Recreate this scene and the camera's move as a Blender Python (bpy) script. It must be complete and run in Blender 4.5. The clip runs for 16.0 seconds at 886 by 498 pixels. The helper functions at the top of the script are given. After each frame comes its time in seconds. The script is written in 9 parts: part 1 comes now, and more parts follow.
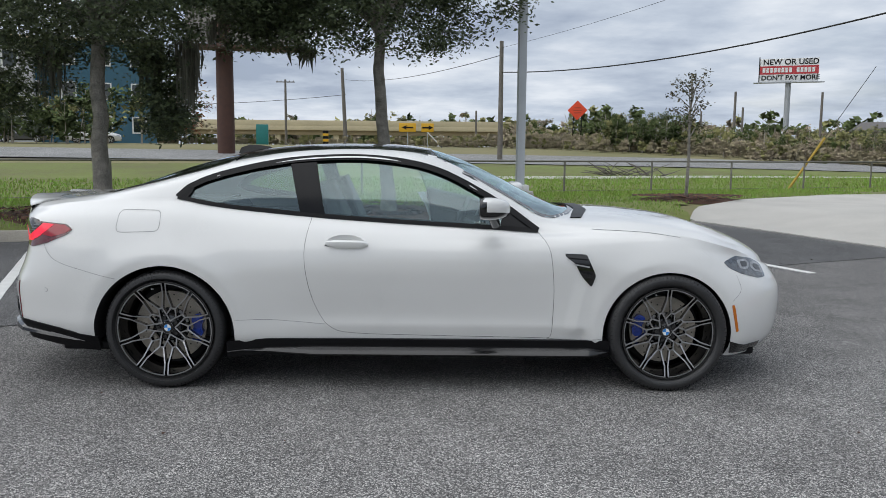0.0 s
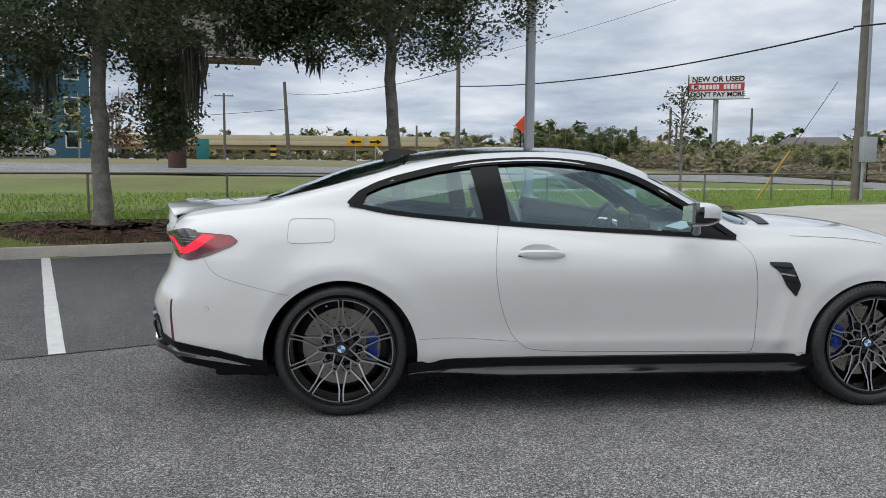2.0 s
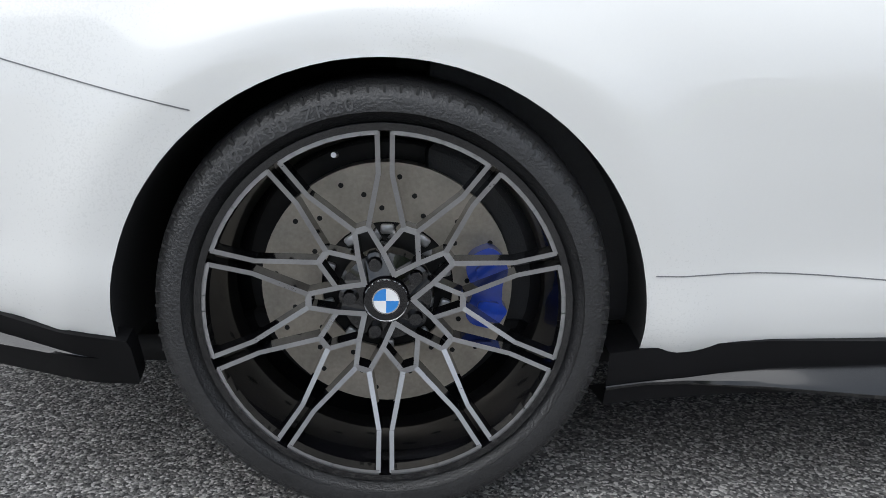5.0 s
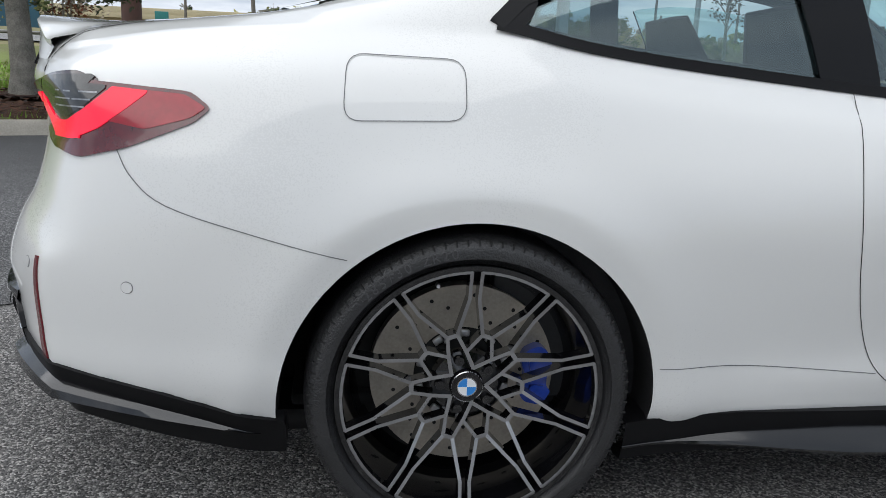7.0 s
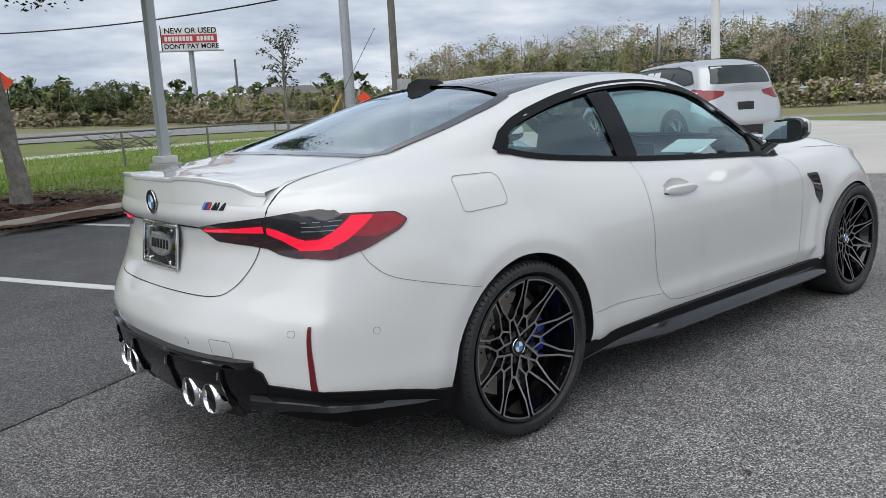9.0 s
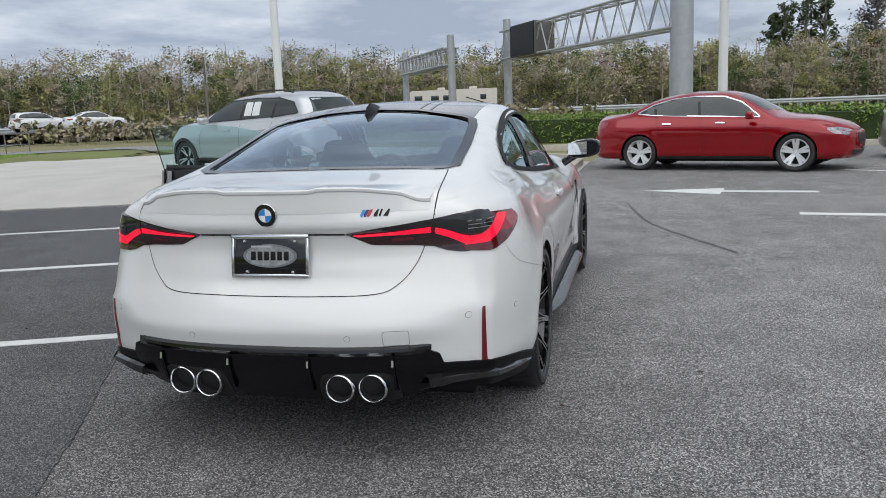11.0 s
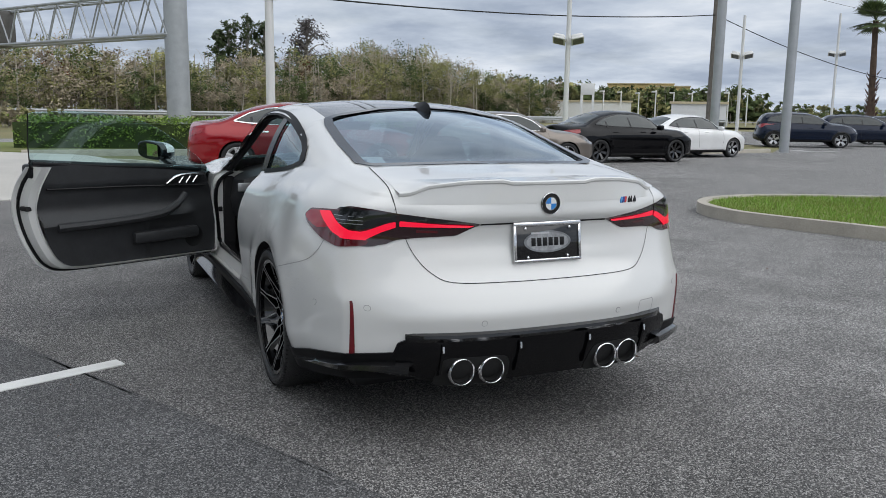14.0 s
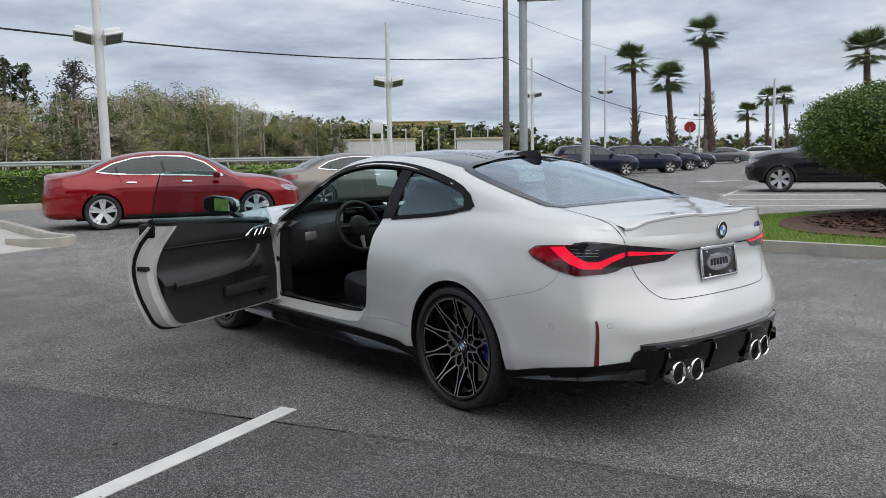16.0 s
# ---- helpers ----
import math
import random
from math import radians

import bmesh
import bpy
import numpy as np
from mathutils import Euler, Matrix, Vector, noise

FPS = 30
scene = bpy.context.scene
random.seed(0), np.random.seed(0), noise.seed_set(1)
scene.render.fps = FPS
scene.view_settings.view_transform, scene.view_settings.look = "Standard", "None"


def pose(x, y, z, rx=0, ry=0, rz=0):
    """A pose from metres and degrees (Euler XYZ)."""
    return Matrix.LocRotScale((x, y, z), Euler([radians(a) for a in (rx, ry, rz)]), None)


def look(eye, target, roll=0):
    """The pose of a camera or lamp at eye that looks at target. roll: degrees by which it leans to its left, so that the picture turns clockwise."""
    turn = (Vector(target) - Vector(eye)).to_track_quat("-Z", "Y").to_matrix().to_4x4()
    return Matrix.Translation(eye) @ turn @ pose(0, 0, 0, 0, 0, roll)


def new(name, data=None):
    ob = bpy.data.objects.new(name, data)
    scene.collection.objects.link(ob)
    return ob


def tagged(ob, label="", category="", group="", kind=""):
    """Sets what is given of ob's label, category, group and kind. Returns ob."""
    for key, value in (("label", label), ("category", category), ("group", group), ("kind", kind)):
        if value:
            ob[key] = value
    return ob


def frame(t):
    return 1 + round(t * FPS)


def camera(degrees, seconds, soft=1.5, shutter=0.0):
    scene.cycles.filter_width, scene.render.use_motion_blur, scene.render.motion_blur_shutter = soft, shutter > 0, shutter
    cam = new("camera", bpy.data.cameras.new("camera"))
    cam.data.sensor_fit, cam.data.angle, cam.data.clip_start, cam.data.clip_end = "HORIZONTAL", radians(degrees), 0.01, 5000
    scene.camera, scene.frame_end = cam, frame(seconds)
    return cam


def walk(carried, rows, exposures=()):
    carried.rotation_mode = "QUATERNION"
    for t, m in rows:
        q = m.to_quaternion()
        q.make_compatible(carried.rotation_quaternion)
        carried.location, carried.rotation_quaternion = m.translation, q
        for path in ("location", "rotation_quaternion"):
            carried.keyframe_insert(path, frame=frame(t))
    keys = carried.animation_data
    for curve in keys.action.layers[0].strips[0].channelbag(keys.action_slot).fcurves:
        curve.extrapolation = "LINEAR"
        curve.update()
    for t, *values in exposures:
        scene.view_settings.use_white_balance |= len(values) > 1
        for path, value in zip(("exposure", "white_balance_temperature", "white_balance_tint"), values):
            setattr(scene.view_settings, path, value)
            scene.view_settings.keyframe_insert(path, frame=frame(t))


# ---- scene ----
cam = camera(57.5, 16.0, 0.7)
PATH = [
    (0, (0.124, -5.408, 1.367), (0.133, -3.423, 1.122), 0.5),
    (0.5, (-0.392, -5.547, 1.369), (-0.236, -3.567, 1.132), 0.1),
    (1, (-0.816, -5.677, 1.363), (-0.614, -3.7, 1.14), 0.2),
    (1.5, (-1.09, -5.503, 1.319), (-0.891, -3.524, 1.109), 0.2),
    (2, (-1.265, -4.991, 1.289), (-1.092, -3.009, 1.082), 0.4),
    (2.5, (-1.394, -4.409, 1.247), (-1.244, -2.44, 0.93), 0.1),
    (3, (-1.44, -3.79, 1.212), (-1.302, -1.837, 0.803), -0.5),
    (3.5, (-1.473, -3.206, 1.14), (-1.337, -1.273, 0.649), -0.7),
    (3.7, (-1.438, -2.994, 1.108), (-1.324, -1.071, 0.571), -0.9),
    (5.9, (-1.386, -1.849, 0.599), (-1.314, 0.084, 0.092), 1.7),
    (6, (-1.392, -1.867, 0.613), (-1.317, 0.069, 0.117), 1.6),
    (6.4, (-1.425, -2.025, 0.768), (-1.336, -0.085, 0.287), 2.1),
    (6.5, (-1.406, -2.108, 0.801), (-1.363, -0.16, 0.349), 1.6),
    (6.7, (-1.519, -2.259, 0.896), (-1.369, -0.318, 0.441), 2.6),
    (7, (-1.703, -2.434, 1.019), (-1.444, -0.507, 0.55), 2.6),
    (7.5, (-2.132, -2.679, 1.129), (-1.494, -0.816, 0.781), 1.3),
    (8, (-2.815, -2.77, 1.219), (-1.706, -1.149, 0.838), 1.2),
    (8.5, (-3.155, -2.954, 1.198), (-1.977, -1.373, 0.859), -0.9),
    (8.7, (-3.294, -3.0, 1.218), (-2.093, -1.437, 0.877), -1.9),
    (10.8, (-5.16, -1.578, 1.339), (-3.27, -1.023, 0.994), -2.2),
    (11, (-5.228, -1.382, 1.334), (-3.315, -0.906, 0.997), -2.2),
    (11.5, (-5.346, -0.862, 1.332), (-3.382, -0.678, 1.006), -1.0),
    (12, (-5.355, -0.3, 1.331), (-3.382, -0.307, 1.007), -0.0),
    (12.5, (-5.364, 0.22, 1.313), (-3.404, 0.005, 0.978), 1.0),
    (13, (-5.336, 0.732, 1.314), (-3.417, 0.283, 0.974), 1.2),
    (13.5, (-5.296, 1.23, 1.326), (-3.429, 0.598, 0.987), 0.9),
    (14, (-5.228, 1.768, 1.32), (-3.437, 0.941, 0.991), 0.9),
    (14.5, (-5.075, 2.287, 1.323), (-3.367, 1.297, 1.0), 0.9),
    (15, (-4.941, 2.781, 1.326), (-3.311, 1.666, 1.014), 0.7),
    (15.5, (-4.78, 3.258, 1.341), (-3.228, 2.032, 1.041), 0.1),
    (16, (-4.638, 3.688, 1.379), (-3.117, 2.411, 1.143), -1.0),
]
walk(cam, [(t, look(eye, target, roll)) for t, eye, target, roll in PATH], [(0, 0.05), (3.5, 0.0), (5.8, 1.12), (6.1, 1.02), (6.3, 0.64), (6.5, 0.38), (7.0, 0.26), (7.5, 0.10), (8.5, 0.10), (11, 0.09), (13, 0.04), (16, 0.05)])

# ---- world, sun, exposure ----
world = bpy.data.worlds.new("overcast_sky")
scene.world = world
world.use_nodes = True


def overcast_world():
    nt = world.node_tree
    N, L = nt.nodes, nt.links
    N.clear()
    out = N.new("ShaderNodeOutputWorld")
    bg = N.new("ShaderNodeBackground")
    sky = N.new("ShaderNodeTexSky")
    sky.sky_type = "NISHITA"
    sky.sun_disc = False
    sky.sun_elevation = radians(48)
    sky.sun_rotation = radians(200)
    sky.dust_density = 3.0
    co = N.new("ShaderNodeTexCoord")
    # clouds on a flat layer: direction divided by its height
    sep = N.new("ShaderNodeSeparateXYZ")
    L.new(co.outputs["Generated"], sep.inputs[0])
    hz = N.new("ShaderNodeMath"); hz.operation = "MAXIMUM"; hz.inputs[1].default_value = 0.0
    L.new(sep.outputs["Z"], hz.inputs[0])
    ad = N.new("ShaderNodeMath"); ad.operation = "ADD"; ad.inputs[1].default_value = 0.14
    L.new(hz.outputs[0], ad.inputs[0])
    dv = N.new("ShaderNodeVectorMath"); dv.operation = "DIVIDE"
    cb = N.new("ShaderNodeCombineXYZ")
    for k in range(3):
        L.new(ad.outputs[0], cb.inputs[k])
    L.new(co.outputs["Generated"], dv.inputs[0])
    L.new(cb.outputs[0], dv.inputs[1])
    nz = N.new("ShaderNodeTexNoise")
    nz.inputs["Scale"].default_value = 1.15
    nz.inputs["Detail"].default_value = 9
    nz.inputs["Roughness"].default_value = 0.56
    L.new(dv.outputs[0], nz.inputs["Vector"])
    ramp = N.new("ShaderNodeValToRGB")
    e = ramp.color_ramp.elements
    e[0].position, e[0].color = 0.36, (0.375, 0.44, 0.555, 1)
    e[1].position, e[1].color = 0.66, (0.79, 0.84, 0.91, 1)
    m = e.new(0.5); m.color = (0.55, 0.62, 0.725, 1)
    L.new(nz.outputs["Fac"], ramp.inputs[0])
    # gaps of blue between the clouds
    n2 = N.new("ShaderNodeTexNoise")
    n2.inputs["Scale"].default_value = 0.7
    n2.inputs["Detail"].default_value = 6
    L.new(dv.outputs[0], n2.inputs["Vector"])
    r2 = N.new("ShaderNodeValToRGB")
    r2.color_ramp.elements[0].position = 0.60
    r2.color_ramp.elements[1].position = 0.74
    L.new(n2.outputs["Fac"], r2.inputs[0])
    sc = N.new("ShaderNodeVectorMath"); sc.operation = "SCALE"; sc.inputs["Scale"].default_value = 0.10
    L.new(sky.outputs[0], sc.inputs[0])
    mx = N.new("ShaderNodeMix"); mx.data_type = "RGBA"
    cl = N.new("ShaderNodeMath"); cl.operation = "MULTIPLY"; cl.inputs[1].default_value = 0.35
    L.new(r2.outputs[0], cl.inputs[0])
    L.new(cl.outputs[0], mx.inputs["Factor"])
    L.new(ramp.outputs[0], mx.inputs["A"])
    L.new(sc.outputs[0], mx.inputs["B"])
    L.new(mx.outputs["Result"], bg.inputs["Color"])
    bg.inputs["Strength"].default_value = 0.96
    L.new(bg.outputs[0], out.inputs[0])


overcast_world()
sun = new("sun", bpy.data.lights.new("sun", "SUN"))
sun.data.energy = 2.1
sun.data.angle = radians(95)
sun.data.color = (1.0, 0.985, 0.96)
sun.matrix_world = look((-9.0, -3.5, 17), (0, 0, 0))


# ---- materials ----
def mat(name, col, rough=0.5, metal=0.0, vary=0.12, scale=6.0, fine=90.0, bump=0.0, bscale=60.0, coat=0.0, spec=0.5, col2=None, island=0.0, rvary=0.1, trans=0.0, emit=None, alpha=1.0, obj=0.0, crough=0.03, soften=0.0):
    """A procedural surface: colour varied at two scales, roughness varied, fine relief."""
    m = bpy.data.materials.new(name)
    m.use_nodes = True
    nt = m.node_tree
    N, L = nt.nodes, nt.links
    p = N["Principled BSDF"]
    co = N.new("ShaderNodeTexCoord")
    c2 = col2 or tuple(c * (1 - 2 * vary) for c in col)
    n1 = N.new("ShaderNodeTexNoise"); n1.inputs["Scale"].default_value = scale; n1.inputs["Detail"].default_value = 5
    n2 = N.new("ShaderNodeTexNoise"); n2.inputs["Scale"].default_value = fine; n2.inputs["Detail"].default_value = 3
    L.new(co.outputs["Object"], n1.inputs["Vector"]); L.new(co.outputs["Object"], n2.inputs["Vector"])
    av = N.new("ShaderNodeMath"); av.operation = "MULTIPLY_ADD"; av.inputs[1].default_value = 0.6
    sc = N.new("ShaderNodeMath"); sc.operation = "MULTIPLY"; sc.inputs[1].default_value = 0.4
    L.new(n2.outputs["Fac"], sc.inputs[0]); L.new(n1.outputs["Fac"], av.inputs[0]); L.new(sc.outputs[0], av.inputs[2])
    fac = av.outputs[0]
    if island or obj:
        src = N.new("ShaderNodeNewGeometry").outputs["Random Per Island"] if island else N.new("ShaderNodeObjectInfo").outputs["Random"]
        k = N.new("ShaderNodeMath"); k.operation = "MULTIPLY_ADD"; k.inputs[1].default_value = island or obj
        sh = N.new("ShaderNodeMath"); sh.operation = "SUBTRACT"; sh.inputs[1].default_value = 0.5 * (island or obj)
        L.new(src, k.inputs[0]); L.new(fac, k.inputs[2]); L.new(k.outputs[0], sh.inputs[0])
        fac = sh.outputs[0]
    mr = N.new("ShaderNodeMapRange"); mr.inputs[1].default_value = 0.3; mr.inputs[2].default_value = 0.7
    L.new(fac, mr.inputs[0])
    mx = N.new("ShaderNodeMix"); mx.data_type = "RGBA"
    mx.inputs["A"].default_value = (*c2, 1); mx.inputs["B"].default_value = (*col, 1)
    L.new(mr.outputs[0], mx.inputs["Factor"]); L.new(mx.outputs["Result"], p.inputs["Base Color"])
    if rvary:
        rr = N.new("ShaderNodeMapRange"); rr.inputs[1].default_value = 0.3; rr.inputs[2].default_value = 0.7
        rr.inputs[3].default_value = max(0, rough - rvary * rough); rr.inputs[4].default_value = min(1, rough + rvary * rough)
        L.new(fac, rr.inputs[0]); L.new(rr.outputs[0], p.inputs["Roughness"])
    else:
        p.inputs["Roughness"].default_value = rough
    p.inputs["Metallic"].default_value = metal
    p.inputs["Coat Weight"].default_value = coat
    p.inputs["Coat Roughness"].default_value = crough
    p.inputs["Specular IOR Level"].default_value = spec
    p.inputs["Transmission Weight"].default_value = trans
    p.inputs["Alpha"].default_value = alpha
    if bump:
        nb = N.new("ShaderNodeTexNoise"); nb.inputs["Scale"].default_value = bscale; nb.inputs["Detail"].default_value = 6
        L.new(co.outputs["Object"], nb.inputs["Vector"])
        b = N.new("ShaderNodeBump"); b.inputs["Strength"].default_value = bump; b.inputs["Distance"].default_value = 0.02
        L.new(nb.outputs["Fac"], b.inputs["Height"]); L.new(b.outputs[0], p.inputs["Normal"])
    if soften:
        ge = N.new("ShaderNodeNewGeometry")
        sn = N.new("ShaderNodeVectorMath"); sn.operation = "MULTIPLY_ADD"
        sn.inputs[1].default_value = (1 - soften,) * 3; sn.inputs[2].default_value = (-0.25 * soften, -0.15 * soften, soften)
        nn = N.new("ShaderNodeVectorMath"); nn.operation = "NORMALIZE"
        L.new(ge.outputs["Normal"], sn.inputs[0]); L.new(sn.outputs[0], nn.inputs[0]); L.new(nn.outputs[0], p.inputs["Normal"])
    if emit:
        p.inputs["Emission Color"].default_value = (*emit[:3], 1); p.inputs["Emission Strength"].default_value = emit[3]
    return m


def asphalt_material(name, dark, light, stone, patch=0.25, lane=None):
    """Worn asphalt: pale stones in dark binder, soft stains and cracks at larger scale."""
    m = bpy.data.materials.new(name)
    m.use_nodes = True
    nt = m.node_tree
    N, L = nt.nodes, nt.links
    p = N["Principled BSDF"]
    co = N.new("ShaderNodeTexCoord")
    v = N.new("ShaderNodeTexVoronoi"); v.inputs["Scale"].default_value = stone
    L.new(co.outputs["Object"], v.inputs["Vector"])
    bw = N.new("ShaderNodeSeparateColor"); L.new(v.outputs["Color"], bw.inputs[0])
    ramp = N.new("ShaderNodeValToRGB")
    e = ramp.color_ramp.elements
    e[0].position, e[0].color = 0.0, (*dark, 1)
    e[1].position, e[1].color = 1.0, (*light, 1)
    k = e.new(0.66); k.color = (*[a * 0.70 + b * 0.30 for a, b in zip(dark, light)], 1)
    L.new(bw.outputs[0], ramp.inputs[0])
    big = N.new("ShaderNodeTexNoise"); big.inputs["Scale"].default_value = 0.22; big.inputs["Detail"].default_value = 7; big.inputs["Roughness"].default_value = 0.6
    L.new(co.outputs["Object"], big.inputs["Vector"])
    mid = N.new("ShaderNodeTexNoise"); mid.inputs["Scale"].default_value = 2.3; mid.inputs["Detail"].default_value = 6
    L.new(co.outputs["Object"], mid.inputs["Vector"])
    mm = N.new("ShaderNodeMath"); mm.operation = "ADD"
    L.new(big.outputs["Fac"], mm.inputs[0]); L.new(mid.outputs["Fac"], mm.inputs[1])
    mr = N.new("ShaderNodeMapRange"); mr.inputs[1].default_value = 0.75; mr.inputs[2].default_value = 1.25
    mr.inputs[3].default_value = 1 - patch; mr.inputs[4].default_value = 1 + patch
    L.new(mm.outputs[0], mr.inputs[0])
    sp = N.new("ShaderNodeTexNoise"); sp.inputs["Scale"].default_value = 1.1; sp.inputs["Detail"].default_value = 2
    L.new(co.outputs["Object"], sp.inputs["Vector"])
    sr = N.new("ShaderNodeMapRange"); sr.inputs[1].default_value = 0.70; sr.inputs[2].default_value = 0.76; sr.inputs[3].default_value = 1.0; sr.inputs[4].default_value = 0.72
    L.new(sp.outputs["Fac"], sr.inputs[0])
    mu = N.new("ShaderNodeMath"); mu.operation = "MULTIPLY"
    L.new(mr.outputs[0], mu.inputs[0]); L.new(sr.outputs[0], mu.inputs[1])
    g2 = N.new("ShaderNodeTexNoise"); g2.inputs["Scale"].default_value = 38; g2.inputs["Detail"].default_value = 4; g2.inputs["Roughness"].default_value = 0.7
    L.new(co.outputs["Object"], g2.inputs["Vector"])
    gr2 = N.new("ShaderNodeMapRange"); gr2.inputs[1].default_value = 0.3; gr2.inputs[2].default_value = 0.7; gr2.inputs[3].default_value = 0.84; gr2.inputs[4].default_value = 1.16
    L.new(g2.outputs["Fac"], gr2.inputs[0])
    mu2 = N.new("ShaderNodeMath"); mu2.operation = "MULTIPLY"
    L.new(mu.outputs[0], mu2.inputs[0]); L.new(gr2.outputs[0], mu2.inputs[1])
    grade = mu2.outputs[0]
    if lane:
        # shading put into the colour: paler in the driving lane, darker towards the stalls
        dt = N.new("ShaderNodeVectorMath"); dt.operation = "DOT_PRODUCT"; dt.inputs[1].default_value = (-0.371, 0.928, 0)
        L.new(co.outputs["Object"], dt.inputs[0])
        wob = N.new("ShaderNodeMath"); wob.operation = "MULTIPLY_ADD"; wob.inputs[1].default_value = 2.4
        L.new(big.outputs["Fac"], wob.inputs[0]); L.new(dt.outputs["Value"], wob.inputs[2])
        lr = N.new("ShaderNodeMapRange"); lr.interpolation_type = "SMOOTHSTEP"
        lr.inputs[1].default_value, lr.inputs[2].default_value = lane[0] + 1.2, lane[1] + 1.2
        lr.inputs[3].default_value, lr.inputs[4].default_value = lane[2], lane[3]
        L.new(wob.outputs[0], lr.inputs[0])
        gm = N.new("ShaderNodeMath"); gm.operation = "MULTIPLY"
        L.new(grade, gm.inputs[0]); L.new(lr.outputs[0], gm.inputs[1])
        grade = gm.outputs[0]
    sc = N.new("ShaderNodeVectorMath"); sc.operation = "SCALE"
    L.new(ramp.outputs[0], sc.inputs[0]); L.new(grade, sc.inputs["Scale"])
    L.new(sc.outputs[0], p.inputs["Base Color"])
    p.inputs["Roughness"].default_value = 0.88
    b = N.new("ShaderNodeBump"); b.inputs["Strength"].default_value = 0.55; b.inputs["Distance"].default_value = 0.006
    L.new(v.outputs["Distance"], b.inputs["Height"]); b.invert = True
    L.new(b.outputs[0], p.inputs["Normal"])
    return m


def glass_material(name, tint, gloss=0.0, dens=0.75, shine=(0.95, 0.97, 1.0), k=1.0):
    """Window glass: a tinted see-through sheet with a sharp reflection."""
    m = bpy.data.materials.new(name)
    m.use_nodes = True
    nt = m.node_tree
    N, L = nt.nodes, nt.links
    N.remove(N["Principled BSDF"])
    out = N["Material Output"]
    tr = N.new("ShaderNodeBsdfTransparent"); tr.inputs[0].default_value = (*[t * dens for t in tint], 1)
    gl = N.new("ShaderNodeBsdfGlossy"); gl.inputs["Roughness"].default_value = 0.02; gl.inputs[0].default_value = (*shine, 1)
    fr = N.new("ShaderNodeLayerWeight"); fr.inputs[0].default_value = 0.5
    pw = N.new("ShaderNodeMath"); pw.operation = "POWER"; pw.inputs[1].default_value = 4.0
    L.new(fr.outputs["Facing"], pw.inputs[0])
    ad = N.new("ShaderNodeMath"); ad.operation = "MULTIPLY_ADD"; ad.inputs[1].default_value = k; ad.inputs[2].default_value = gloss + 0.05
    ad.use_clamp = True
    L.new(pw.outputs[0], ad.inputs[0])
    mx = N.new("ShaderNodeMixShader")
    L.new(ad.outputs[0], mx.inputs[0]); L.new(tr.outputs[0], mx.inputs[1]); L.new(gl.outputs[0], mx.inputs[2])
    L.new(mx.outputs[0], out.inputs[0])
    return m


DIFF = mat("diffuser_black", (0.003, 0.003, 0.004), 0.22, vary=0.2, spec=0.35)
REFLECT = mat("red_reflector", (0.16, 0.004, 0.010), 0.2, vary=0.15, coat=0.8, scale=60)
WHITE = mat("white_paint", (0.68, 0.68, 0.665), 0.28, vary=0.012, scale=2, fine=300, coat=1.0, rvary=0.05)
PILLARBLACK = mat("dark_pillar_trim", (0.004, 0.004, 0.005), 0.2, vary=0.2, spec=0.25)
BLACK = mat("gloss_black_plastic", (0.004, 0.004, 0.005), 0.12, vary=0.2, coat=0.6, scale=9, spec=0.5)
SATIN = mat("satin_black_trim", (0.008, 0.008, 0.009), 0.42, vary=0.2, bump=0.05, bscale=400, spec=0.25)
CARBON = mat("carbon_roof", (0.014, 0.014, 0.017), 0.18, vary=0.3, coat=1.0, scale=60, fine=500)
SKIRT = mat("black_skirt_plastic", (0.004, 0.004, 0.005), 0.16, vary=0.2, spec=0.5, coat=0.25)
SEAM = mat("panel_gap", (0.01, 0.01, 0.01), 0.8, vary=0.1)
GAP = mat("narrow_paint_gap", (0.17, 0.17, 0.175), 0.7, vary=0.1)
TRIMB = mat("matt_black_surround", (0.006, 0.006, 0.007), 0.5, vary=0.2, spec=0.2)
RUBBER = mat("tyre_rubber", (0.030, 0.030, 0.031), 0.36, vary=0.25, scale=14, bump=0.25, bscale=220)
MACHINED = mat("machined_alloy", (0.44, 0.44, 0.45), 0.30, metal=0.85, vary=0.12, scale=20, fine=300)
WHEELBLACK = mat("wheel_black", (0.004, 0.004, 0.005), 0.12, vary=0.2, coat=0.8)
DISC = mat("brake_disc_steel", (0.50, 0.455, 0.39), 0.38, metal=0.6, vary=0.18, scale=9, fine=160)
BLUE = mat("blue_caliper_paint", (0.012, 0.07, 0.55), 0.3, vary=0.25, coat=0.6, scale=25)
CHROME = mat("polished_chrome", (0.78, 0.78, 0.79), 0.12, metal=1.0, vary=0.05)
SILVER = mat("silver_plastic", (0.55, 0.55, 0.56), 0.35, metal=0.7, vary=0.06)
TAILRED = mat("red_lamp_lens", (0.11, 0.003, 0.008), 0.14, vary=0.2, coat=1.0, scale=30)
TAILGLOW = mat("lit_red_lamp_bar", (0.22, 0.001, 0.010), 0.2, vary=0.08, coat=0.3, emit=(1.0, 0.01, 0.05, 0.75))
TAILWING = mat("red_wing_lens", (0.30, 0.004, 0.014), 0.12, vary=0.2, coat=0.8, scale=22, spec=0.4, emit=(1.0, 0.0, 0.03, 0.05))
TAILSMOKE = mat("smoked_lamp_lens", (0.018, 0.021, 0.024), 0.12, vary=0.35, coat=0.7, scale=40)
TAILDARK = mat("dark_lamp_base", (0.03, 0.006, 0.009), 0.15, vary=0.2, coat=1.0)
